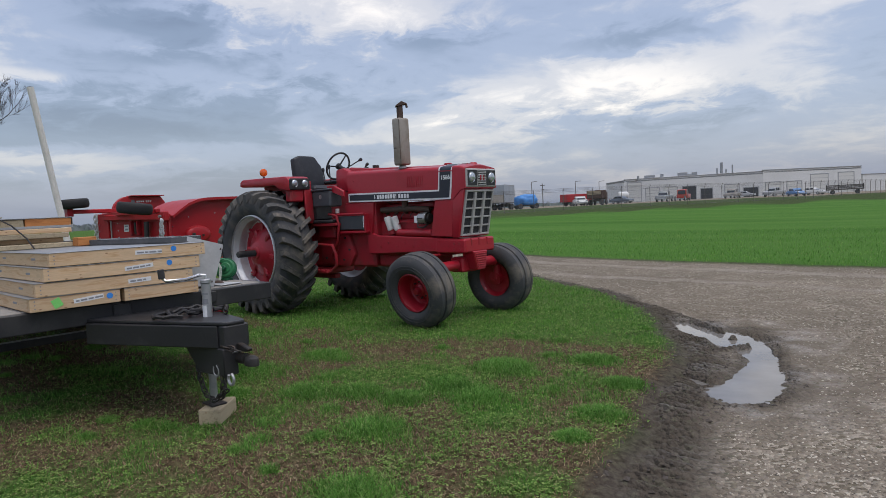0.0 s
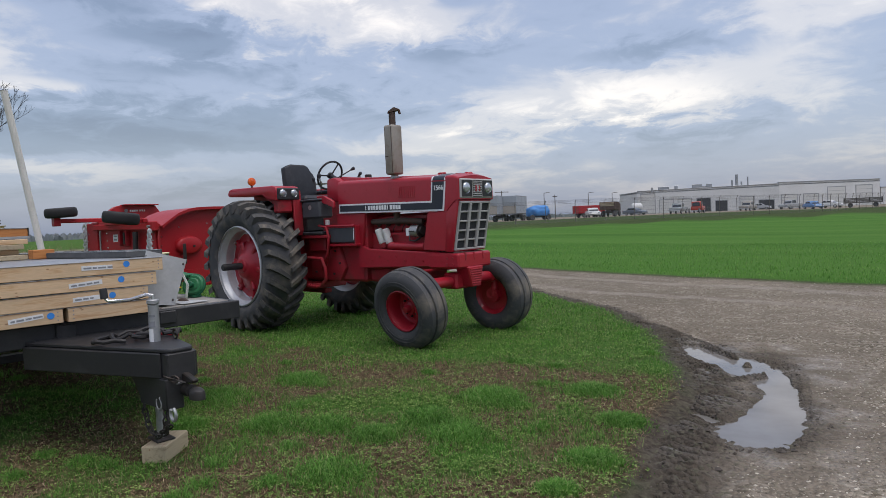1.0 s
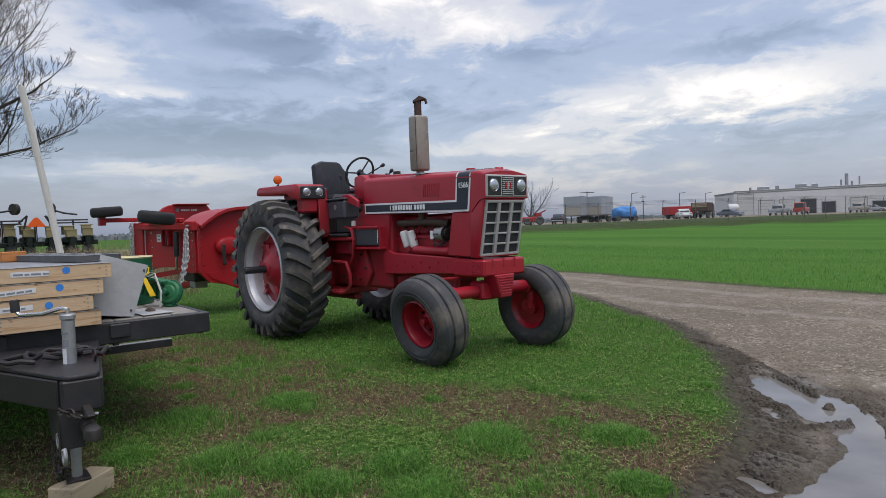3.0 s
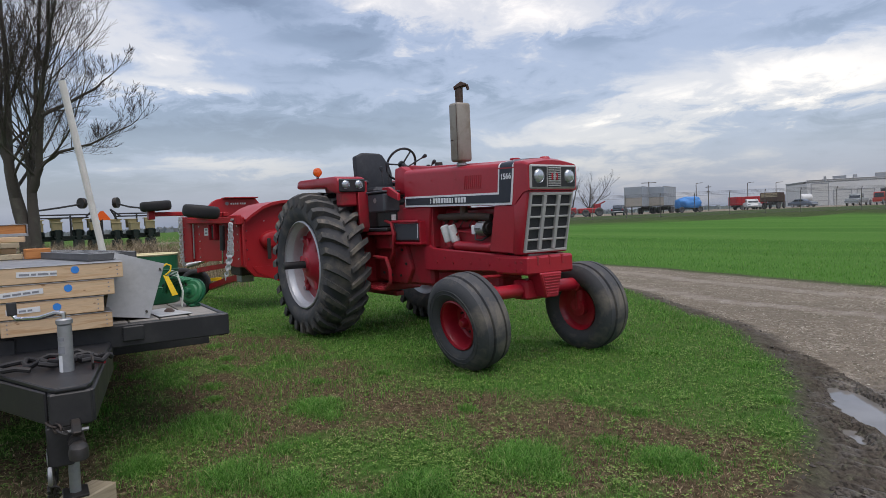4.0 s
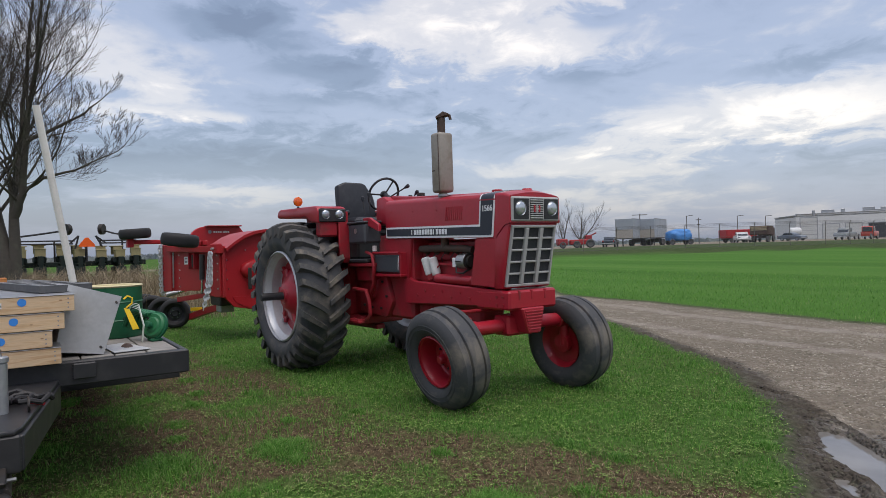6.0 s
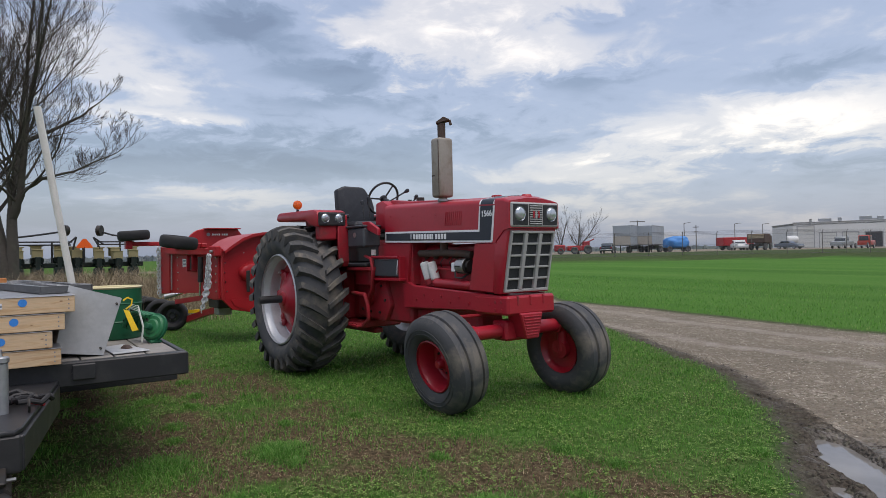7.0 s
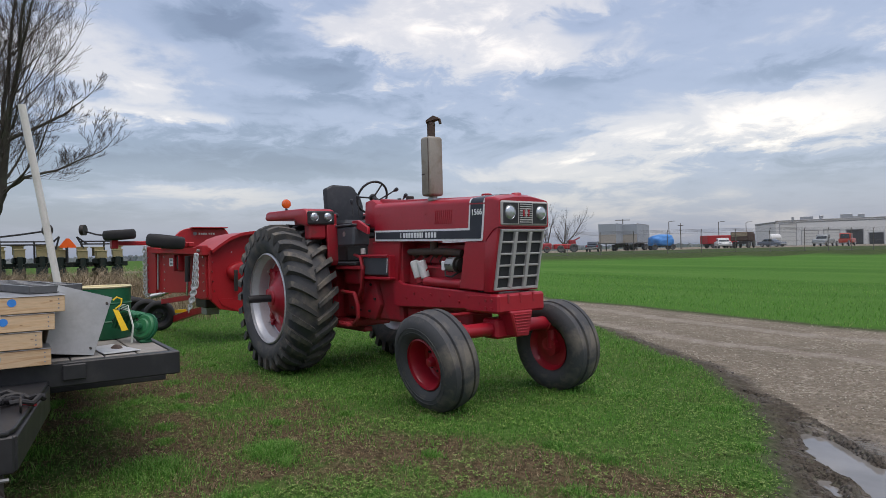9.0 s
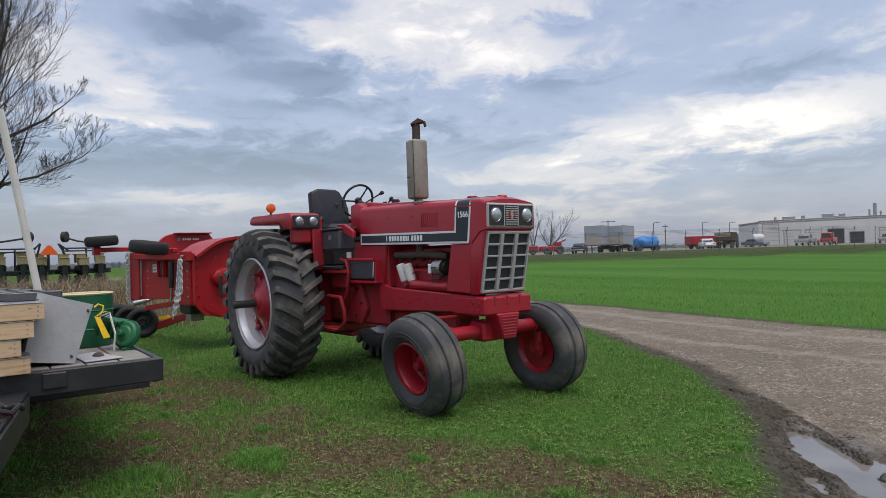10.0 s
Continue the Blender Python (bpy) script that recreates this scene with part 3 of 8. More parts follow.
def ground_material():
    m, nt, bsdf, tc = blank("ground")

    def attr(name):
        n = nt.nodes.new("ShaderNodeAttribute")
        n.attribute_name = name
        return n.outputs["Fac"]
    gravel, mud, wet, fld = attr("gravel"), attr("mud"), attr("wet"), attr("field")
    n_big, n_mid, n_fine, n_tiny = noise_node(nt, 0.35, 4, 0.55, tc), noise_node(nt, 2.6, 5, 0.6, tc, 0.3), noise_node(nt, 22, 4, 0.65, tc), noise_node(nt, 110, 3, 0.6, tc)
    # lawn soil: dark thatch, brown dead patches and green moss between the blades
    soil = ramp_node(nt, n_fine, [(0.30, (0.030, 0.021, 0.013)), (0.50, (0.082, 0.060, 0.035)), (0.75, (0.175, 0.132, 0.078))])
    moss = ramp_node(nt, n_fine, [(0.25, (0.022, 0.055, 0.012)), (0.55, (0.060, 0.135, 0.026)), (0.8, (0.12, 0.205, 0.048))])
    far = nt.nodes.new("ShaderNodeAttribute")
    far.attribute_name = "bare"
    bare = math_node(nt, "ADD", far.outputs["Fac"], math_node(nt, "MULTIPLY", math_node(nt, "SUBTRACT", n_mid, 0.5), 0.9), True)
    lawn = mix_node(nt, bare, moss, soil)
    # young crop field: even green, streaked across
    streak = nt.nodes.new("ShaderNodeMapping")
    streak.inputs["Scale"].default_value = (0.035, 0.30, 0.3)
    nt.links.new(tc, streak.inputs[0])
    n_streak = noise_node(nt, 1.0, 5, 0.6, streak.outputs[0])
    crop = ramp_node(nt, n_streak, [(0.25, (0.042, 0.115, 0.020)), (0.5, (0.062, 0.152, 0.029)), (0.75, (0.088, 0.175, 0.042))])
    crop = mix_node(nt, 1.0, crop, math_node(nt, "ADD", math_node(nt, "MULTIPLY", n_fine, 0.9), 0.55), "MULTIPLY")
    # gravel: pale stones in damp brown fines
    cells = nt.nodes.new("ShaderNodeTexVoronoi")
    cells.inputs["Scale"].default_value = 34
    nt.links.new(tc, cells.inputs["Vector"])
    bw = nt.nodes.new("ShaderNodeRGBToBW")
    nt.links.new(cells.outputs["Color"], bw.inputs[0])
    stone = ramp_node(nt, bw.outputs[0], [(0.2, (0.150, 0.126, 0.096)), (0.55, (0.28, 0.238, 0.190)), (0.85, (0.42, 0.37, 0.305))])
    fines = ramp_node(nt, n_fine, [(0.3, (0.15, 0.124, 0.098)), (0.7, (0.29, 0.245, 0.198))])
    clear = ramp_node(nt, n_mid, [(0.40, (0, 0, 0)), (0.62, (1, 1, 1))])
    stony = mix_node(nt, clear, fines, stone)
    stony = mix_node(nt, 1.0, stony, math_node(nt, "ADD", math_node(nt, "MULTIPLY", n_big, 0.9), 0.55), "MULTIPLY")
    rut = ramp_node(nt, math_node(nt, "ADD", attr("rut"), math_node(nt, "MULTIPLY", math_node(nt, "SUBTRACT", n_mid, 0.5), 0.8)), [(0.35, (0, 0, 0)), (0.75, (1, 1, 1))])
    stony = mix_node(nt, math_node(nt, "MULTIPLY", rut, 0.75), stony, ramp_node(nt, n_fine, [(0.3, (0.26, 0.222, 0.185)), (0.7, (0.36, 0.315, 0.268))]))
    damp = ramp_node(nt, math_node(nt, "ADD", wet, math_node(nt, "MULTIPLY", math_node(nt, "SUBTRACT", n_mid, 0.5), 0.5)), [(0.35, (0, 0, 0)), (0.7, (1, 1, 1))])
    muck = ramp_node(nt, n_fine, [(0.3, (0.036, 0.030, 0.025)), (0.7, (0.105, 0.089, 0.074))])
    slick = ramp_node(nt, n_mid, [(0.35, (0.17, 0.142, 0.115)), (0.65, (0.30, 0.258, 0.215))])

    def soft(v, amp):
        return math_node(nt, "ADD", v, math_node(nt, "MULTIPLY", math_node(nt, "SUBTRACT", n_fine, 0.5), amp), True)
    c = mix_node(nt, soft(gravel, 0.5), lawn, mix_node(nt, math_node(nt, "MULTIPLY", damp, 0.7), stony, slick))
    c = mix_node(nt, math_node(nt, "MULTIPLY", soft(mud, 0.7), 0.9), c, muck)
    c = mix_node(nt, soft(fld, 0.6), c, crop)
    verge = math_node(nt, "MULTIPLY", math_node(nt, "MULTIPLY", fld, math_node(nt, "SUBTRACT", 1.0, fld)), math_node(nt, "MULTIPLY", n_mid, 6.0), True)
    c = mix_node(nt, math_node(nt, "MULTIPLY", verge, 0.85), c, muck)
    c = mix_node(nt, math_node(nt, "MULTIPLY", attr("bank"), soft(attr("bank"), 0.8)), c, ramp_node(nt, n_mid, [(0.3, (0.030, 0.052, 0.018)), (0.7, (0.070, 0.088, 0.038))]))
    nt.links.new(c, bsdf.inputs["Base Color"])
    patches = ramp_node(nt, n_mid, [(0.46, (0, 0, 0)), (0.62, (1, 1, 1))])
    gloss = math_node(nt, "MULTIPLY", math_node(nt, "MAXIMUM", math_node(nt, "MULTIPLY", damp, 0.8), math_node(nt, "MAXIMUM", math_node(nt, "MULTIPLY", mud, 0.5), math_node(nt, "MULTIPLY", rut, 0.4))), patches)
    gloss = math_node(nt, "MULTIPLY", gloss, math_node(nt, "MULTIPLY", math_node(nt, "SUBTRACT", 1.0, fld), math_node(nt, "ADD", math_node(nt, "MULTIPLY", gravel, 0.8), 0.1)))
    nt.links.new(math_node(nt, "SUBTRACT", 0.95, math_node(nt, "MULTIPLY", gloss, 0.72), True), bsdf.inputs["Roughness"])
    nt.links.new(math_node(nt, "ADD", math_node(nt, "MULTIPLY", gloss, 0.5), 0.04), bsdf.inputs["Specular IOR Level"])
    relief = math_node(nt, "ADD", math_node(nt, "MULTIPLY", n_fine, 0.6), math_node(nt, "ADD", math_node(nt, "MULTIPLY", n_tiny, 0.4), math_node(nt, "MULTIPLY", cells.outputs["Distance"], math_node(nt, "MULTIPLY", gravel, -1.2))))
    nt.links.new(bump_node(nt, relief, 0.9, 0.03), bsdf.inputs["Normal"])
    return m


ground = raw("ground", np.stack([PX, PY, gz], -1).reshape(-1, 3), quads, ground_material(), smooth=True)
tagged(ground, "flat farmyard ground with patchy lawn, mud, gravel drive and green field", "ground", kind="structure")


def bare_at(px, py):
    """Where the lawn has died back to brown thatch: mostly on the trodden side by the trailer."""
    rim = 1.2 - 0.6 * ramp01(px, 3.0, 4.6)
    side = ramp01(-py - rim, -0.25, 0.55) * ramp01(py, -14, -7.5) * ramp01(px, -4, -0.5)
    small, large = waves(px, py, 0.36, 41) - 0.5, waves(px, py, 1.3, 43) - 0.5
    return np.clip(0.04 + 0.92 * side + 2.6 * small * (0.22 + 0.85 * side) + 1.2 * large * (0.1 + side), 0, 1)


g_lane = -along(PX, PY, FIELD_EDGE)[0] + 0.3 * (waves(PX, PY, 2.2, 47) - 0.5)
g_rut = np.exp(-((g_lane - 1.05) / 0.22) ** 2) + 0.8 * np.exp(-((g_lane - 2.75) / 0.25) ** 2)
g_bare = bare_at(PX, PY) * ramp01(-np.hypot(PX, PY), -40, -15)
for key, values in (("gravel", g_gravel), ("mud", g_mud), ("wet", g_wet), ("field", g_field), ("bare", g_bare), ("rut", g_rut), ("bank", ramp01(out_from(PX, PY)[0], 54, 56) * ramp01(-out_from(PX, PY)[0], -92, -86) * ramp01(out_from(PX, PY)[1], 0.0, 0.1))):
    ground.data.attributes.new(key, "FLOAT", "POINT").data.foreach_set("value", values.astype(np.float32).ravel())


def water_material():
    m, nt, bsdf, tc = blank("muddy_water")
    # muddy tone, lightened to a pale grey that stands in for reflected sky
    c = ramp_node(nt, noise_node(nt, 3, 4, 0.5, tc), [(0.3, (0.13, 0.122, 0.112)), (0.7, (0.20, 0.19, 0.178))])
    nt.links.new(c, bsdf.inputs["Base Color"])
    bsdf.inputs["Roughness"].default_value, bsdf.inputs["IOR"].default_value = 0.03, 1.33
    bsdf.inputs["Specular IOR Level"].default_value = 0.9
    nt.links.new(bump_node(nt, noise_node(nt, 9, 2, 0.5, tc), 0.02, 0.01), bsdf.inputs["Normal"])
    return m


bm = bm_new()
prism(bm, [(4.9, 1.3), (4.9, -2.2), (7.2, -2.2), (7.2, 1.3)], "z", WATER_LEVEL - 0.01, WATER_LEVEL)
water = part("water", bm, water_material(), None, smooth=0)
tagged(water, "shallow muddy puddles standing in the churned edge of the drive", "puddle", kind="structure")

# ---- the tractor ----
def tyre_profile(R, width, rim):
    """Half section of a tyre from the rim round the crown: (radius, across)."""
    h, w = R - rim, width / 2
    side = [(rim, -0.62 * w), (rim + 0.10 * h, -0.80 * w), (rim + 0.35 * h, -0.98 * w), (rim + 0.60 * h, -0.97 * w), (rim + 0.82 * h, -0.84 * w), (rim + 0.93 * h, -0.62 * w), (rim + 0.985 * h, -0.30 * w), (R, 0)]
    return side + [(r, -a) for r, a in side[-2::-1]]


def lug_tyre(name, parent, y, R, width, rim, lugs, outer):
    """A tractor drive tyre about the y axis with slanting bars on its tread."""
    m = Matrix.Translation((0, y, 0)) @ pose(0, 0, 0, 90, 0, 0)
    bm = lathe(bm_new(), tyre_profile(R - 0.045, width, rim), m, 72)
    tyre = part(name, bm, RUBBER, parent, "black lugged drive tyre with dusty sidewall")
    w = width / 2
    for side in (-1, 1):
        bm = bm_new()
        for k in range(lugs):
            base = 2 * math.pi * (k + (0.5 if side > 0 else 0)) / lugs
            stations = []
            for s in (0.04, 0.35, 0.66, 0.90, 1.04):
                across = side * s * w
                turn = base - 0.205 * s ** 0.9
                top = R - 0.010 * s - (0.05 if s > 1 else 0.026 if s > 0.85 else 0)
                foot = R - 0.055 - (0.125 if s > 1 else 0.05 * (s > 0.8) + 0.012 * (s > 0.5))
                half = 0.024 + 0.011 * s
                ring = []
                for rr, hw in ((foot, half * 1.35), (top, half), (top, -half), (foot, -half * 1.35)):
                    a = turn + hw / R
                    ring.append(bm.verts.new((rr * math.sin(a), y + across, rr * math.cos(a))))
                stations.append(ring)
            for p, q in zip(stations, stations[1:]):
                for i in range(4):
                    bm.faces.new((p[i], p[(i + 1) % 4], q[(i + 1) % 4], q[i]))
            bm.faces.new(stations[0])
            bm.faces.new(stations[-1])
        tread = part("tread", bm, RUBBER_WORN, tyre, "worn slanting rubber lugs", smooth=0)
        tagged(tread, kind="stuff")
    return tyre


def rear_wheel(tractor, y, sign):
    """sign: -1 for the side with its outer face towards -y."""
    wheel = new("wheel")
    wheel.parent = tractor
    wheel.matrix_basis = Matrix.Translation((-0.02, y, 0.868))
    wheel.rotation_euler = (0, radians(11 if sign < 0 else 35), 0)
    lug_tyre("tyre", wheel, 0, 0.880, 0.545, 0.515, 28, sign)
    m = pose(0, 0, 0, -90 * sign * -1, 0, 0)
    out = Matrix.Rotation(radians(90 if sign < 0 else -90), 4, "X")
    # barrel of the rim, with lips and steps
    prof = [(0.522, 0.238), (0.536, 0.228), (0.538, 0.214), (0.512, 0.206), (0.498, 0.165), (0.474, 0.140), (0.464, 0.030), (0.445, 0.020), (0.445, -0.06), (0.470, -0.14), (0.505, -0.19), (0.53, -0.20)]
    part("rim", lathe(bm_new(), prof, out, 64), SILVER, wheel, "silver painted steel rim")
    # red dished centre with lugs bolted to the rim
    prof = [(0.0, 0.17), (0.14, 0.17), (0.165, 0.155), (0.19, 0.125), (0.28, 0.085), (0.33, 0.050), (0.36, 0.026), (0.42, 0.025), (0.450, 0.025), (0.450, -0.01), (0.0, -0.03)]
    disc = part("disc", lathe(bm_new(), prof, out, 48), RED, wheel, "red cast wheel centre")
    for k in range(8):
        a = 2 * math.pi * k / 8 + 0.2
        t = out @ pose(0, 0, 0, 0, 0, math.degrees(a))
        one_box("rim_clamp", wheel, RED, (0.30, 0.460, -0.04, 0.04, 0.02, 0.062), 0.008, m=t)
        part("bolt", cyl(bm_new(), t @ Vector((0.435, 0, 0.05)), t @ Vector((0.435, 0, 0.09)), 0.016, seg=6), SILVER, wheel)
    for k in range(6):
        a = 2 * math.pi * k / 6
        t = out @ pose(0, 0, 0, 0, 0, math.degrees(a))
        one_box("hub_rib", wheel, RED, (0.15, 0.335, -0.034, 0.034, 0.03, 0.112), 0.014, m=t)
    part("hub", cyl(bm_new(), out @ Vector((0, 0, 0.05)), out @ Vector((0, 0, 0.19)), 0.11, 0.09, 24, 0.012), RED, wheel, "red split hub clamp")
    for dx in (-0.06, 0.06):
        part("hub_bolt", cyl(bm_new(), out @ Vector((dx, 0.075, 0.05)), out @ Vector((dx, 0.075, 0.16)), 0.014, seg=6), RED_DULL, wheel)
    part("axle_shaft", cyl(bm_new(), out @ Vector((0, 0, -0.4)), out @ Vector((0, 0, 0.46)), 0.043, seg=20, bev=0.006), BLACK, wheel, "black bare axle shaft end")
    part("keyway", box(bm_new(), -0.010, 0.010, 0.038, 0.0455, 0.13, 0.45, 0, out), IRON, wheel)
    return wheel


def front_wheel(tractor, x, y, sign, steer, lean):
    wheel = new("wheel")
    wheel.parent = tractor
    wheel.matrix_basis = pose(x, y, 0.430, 0, 0, steer) @ pose(0, 0, 0, lean, 0, 0)
    m = Matrix.Rotation(radians(90), 4, "X")
    R, w, rim = 0.442, 0.355, 0.222
    prof = tyre_profile(R, w, rim)
    # three broad ribs with grooves between
    ribbed = []
    for r, a in prof:
        ribbed.append((r, a))
    crown = [(0.420, -0.132), (0.429, -0.124), (0.436, -0.079), (0.420, -0.072), (0.420, -0.060), (0.441, -0.052), (0.442, 0.0), (0.441, 0.052), (0.420, 0.060), (0.420, 0.072), (0.436, 0.079), (0.429, 0.124), (0.420, 0.132)]
    ribbed = prof[:5] + crown + prof[-5:]
    tyre = part("tyre", lathe(bm_new(), ribbed, m, 64), RUBBER, wheel, "black ribbed front tyre, scuffed and muddy")
    for r in (0.30, 0.335):
        part("sidewall_ring", lathe(bm_new(), [(r - 0.004, 0.170), (r, 0.1775), (r + 0.004, 0.170)], Matrix.Rotation(radians(90 if sign < 0 else -90), 4, "X"), 48), RUBBER, tyre)
    out = Matrix.Rotation(radians(90 if sign < 0 else -90), 4, "X")
    prof = [(0.220, 0.142), (0.230, 0.136), (0.230, 0.124), (0.214, 0.116), (0.202, 0.09), (0.194, 0.06), (0.188, -0.03), (0.175, -0.045), (0.150, -0.05), (0.120, -0.025), (0.10, -0.02), (0.075, -0.02), (0.075, -0.05), (0.19, -0.07), (0.212, -0.11), (0.228, -0.132)]
    part("rim", lathe(bm_new(), prof, out, 48), RED, wheel, "red dished steel front rim")
    part("hub", lathe(bm_new(), [(0.0, 0.085), (0.030, 0.085), (0.040, 0.072), (0.046, 0.03), (0.072, 0.015), (0.080, -0.02), (0.09, -0.12), (0.0, -0.13)], out, 24), RED, wheel, "red front hub with cap")
    for k in range(8):
        a = 2 * math.pi * k / 8
        c = out @ Vector((0.098 * math.cos(a), 0.098 * math.sin(a), -0.022))
        d = out @ Vector((0.098 * math.cos(a), 0.098 * math.sin(a), 0.008))
        part("lug_bolt", cyl(bm_new(), c, d, 0.011, seg=6), IRON, wheel)
    part("valve", cyl(bm_new(), out @ Vector((0.17, 0.05, 0.0)), out @ Vector((0.165, 0.05, 0.05)), 0.005, seg=8), CHROME, wheel)
    return wheel


def loft(bm, rings):
    """Skins closed rings of points, end caps included."""
    vs = [[bm.verts.new(p) for p in r] for r in rings]
    for p, q in zip(vs, vs[1:]):
        for k in range(len(p)):
            n = (k + 1) % len(p)
            bm.faces.new((p[k], p[n], q[n], q[k]))
    bm.faces.new(vs[0])
    bm.faces.new(vs[-1])
    return bm


def hood_ring(x, half, low, top, crown, r=0.05):
    """A section of the hood: upright sides, rounded shoulders and a slightly crowned top."""
    pts = [(x, -half, low), (x, -half, top - r)]
    for k in range(1, 6):
        a = math.pi / 2 * k / 6
        pts.append((x, -half + r * (1 - math.cos(a)), top - r + r * math.sin(a)))
    pts += [(x, -half + r, top), (x, -half * 0.35, top + crown * 0.85), (x, 0, top + crown), (x, half * 0.35, top + crown * 0.85), (x, half - r, top)]
    for k in range(5, 0, -1):
        a = math.pi / 2 * k / 6
        pts.append((x, half - r * (1 - math.cos(a)), top - r + r * math.sin(a)))
    return pts + [(x, half, top - r), (x, half, low)]


def build_tractor():
    T = thing("tractor", pose(0, 0, 0), "red row-crop farm tractor with open operator platform, parked on grass", "tractor")
    rear_wheel(T, -0.84, -1)
    rear_wheel(T, 0.90, 1)
    front_wheel(T, 2.816, -0.723, -1, 0, 11)
    front_wheel(T, 2.931, 0.685, 1, 1.6, 6)

    # --- hood, with stripe and number panel
    def low(x):
        return 1.500 - (x - 1.2) * 0.026

    def top(x):
        return 1.915 - (x - 1.2) * 0.040
    bm = bm_new()
    loft(bm, [hood_ring(x, 0.292 + 0.008 * (x > 2), low(x), top(x), 0.035) for x in (1.17, 1.6, 2.0, 2.4, 2.8, 3.04)])
    hood = part("hood", bm, RED, T, "long red hood with rounded shoulders")
    yside = -0.3035
    for s in (-1, 1):
        y0, y1 = (s * 0.2985, s * 0.3035)
        ln = 0.12
        stripe = [(1.19, low(1.19) + ln), (1.19, low(1.19) + 0.004), (2.985, low(2.965) + 0.004), (2.995, low(2.965) + 0.02), (3.034, top(3.03) - 0.06), (2.82, top(2.82) - 0.06), (2.80, low(2.8) + ln)]
        part("stripe_border", prism(bm_new(), stripe, "y", y0, y1 + s * 0.0), WHITE, hood, "white border of the side stripe", smooth=0)
        inner = [(1.215, low(1.2) + ln - 0.02), (1.215, low(1.2) + 0.024), (2.965, low(2.96) + 0.024), (2.972, low(2.96) + 0.03), (3.012, top(3.0) - 0.06), (2.842, top(2.82) - 0.06), (2.822, low(2.8) + ln - 0.02)]
        part("stripe", prism(bm_new(), inner, "y", y0, y1 + s * 0.003), DECAL, hood, "black side stripe", smooth=0)
        # the maker's name as plain blocks
        for k in range(13):
            x = 1.70 + k * 0.0485
            if s > 0:
                x = 2.30 - k * 0.0485
            zz = low(x) + 0.036
            wdt = 0.013 if k in (0, 8) else 0.036
            part("name_block", box(bm_new(), x, x + wdt, y0, y1 + s * 0.0055, zz, zz + 0.052, 0.002), WHITE, hood, smooth=0)
        m = Matrix.Translation((2.925, y1 + s * 0.0045, 1.715)) @ pose(0, 0, 0, 90, 0, 0 if s < 0 else 180)
        letters("model_number", "1566", 0.074, 0.0015, WHITE, hood, m, "white model number 1566")
        # louvres in the hood's side
        for k in range(9):
            x = 2.285 + 0.031 * k
            z0 = low(x) + 0.165
            part("louvre", prism(bm_new(), [(x, z0), (x + 0.013, z0), (x + 0.033, z0 + 0.135), (x + 0.020, z0 + 0.135)], "y", s * 0.297, s * 0.3045, 0.003), RED_DULL, hood, smooth=0)
        # rivets along the lower edge
        for k in range(4):
            x = 1.3 + 0.42 * k
            part("rivet", cyl(bm_new(), (x, s * 0.298, top(x) - 0.13), (x, s * 0.3035, top(x) - 0.13), 0.008, seg=8), RED, hood)
    # black panel wraps over the top of the hood
    bm = bm_new()
    a, b = hood_ring(2.842, 0.3025, low(2.9) + 0.12, top(2.842) + 0.0035, 0.035), hood_ring(3.012, 0.3025, low(2.9) + 0.12, top(3.012) + 0.0035, 0.035)
    va, vb = [bm.verts.new(p) for p in a[1:-1]], [bm.verts.new(p) for p in b[1:-1]]
    for k in range(len(va) - 1):
        bm.faces.new((va[k], va[k + 1], vb[k + 1], vb[k]))
    part("top_panel", bm, DECAL, hood, "black panel across the hood")
    for x in (2.822, 3.014):
        bm = bm_new()
        a, b = hood_ring(x, 0.3022, low(2.9) + 0.12, top(x) + 0.003, 0.035), hood_ring(x + 0.018, 0.3022, low(2.9) + 0.12, top(x) + 0.003, 0.035)
        va, vb = [bm.verts.new(p) for p in a[1:-1]], [bm.verts.new(p) for p in b[1:-1]]
        for k in range(len(va) - 1):
            bm.faces.new((va[k], va[k + 1], vb[k + 1], vb[k]))
        part("top_border", bm, WHITE, hood, "white line beside the black panel")
    one_cyl("fuel_cap", hood, RED_DULL, (2.72, 0, top(2.72) + 0.03), (2.72, 0, top(2.72) + 0.055), 0.05, seg=20, bev=0.006, label="low round filler cap")
    one_cyl("radiator_cap", hood, RED, (3.10, 0.02, 1.845), (3.10, 0.02, 1.885), 0.055, 0.045, 20, 0.006, label="red radiator cap cover")

    # --- nose: headlight box over the grille, leaning back towards its foot
    bm = bm_new()
    loft(bm, [hood_ring(x, h, lw, tp, 0.03, 0.03) for x, h, lw, tp in ((3.03, 0.302, 1.46, 1.845), (3.14, 0.305, 1.555, 1.838), (3.215, 0.303, 1.575, 1.812))])
    nose = part("nose", bm, RED, T, "red squared nose with two headlights")
    tilt = Matrix.Translation((3.222, 0, 1.692)) @ pose(0, 0, 0, 0, 2, 0)
    part("light_surround", box(bm_new(), -0.02, 0.010, -0.288, 0.288, -0.108, 0.108, 0.012, tilt), GRILLE, nose, "grey moulded headlight surround")
    for s in (-1, 1):
        part("light_panel", box(bm_new(), 0.0, 0.0135, s * 0.088, s * 0.272, -0.093, 0.093, 0.006, tilt), BLACK, nose, "black panel round the headlight", smooth=0)
        c = Vector((0.012, s * 0.190, 0.008))
        part("headlight", lathe(bm_new(), [(0.0, 0.024), (0.025, 0.022), (0.045, 0.016), (0.056, 0.006), (0.058, 0.0), (0.064, 0.004), (0.066, -0.004)], tilt @ Matrix.Translation(c) @ pose(0, 0, 0, 0, 90, 0), 24), LAMP, nose, "round sealed-beam headlight")
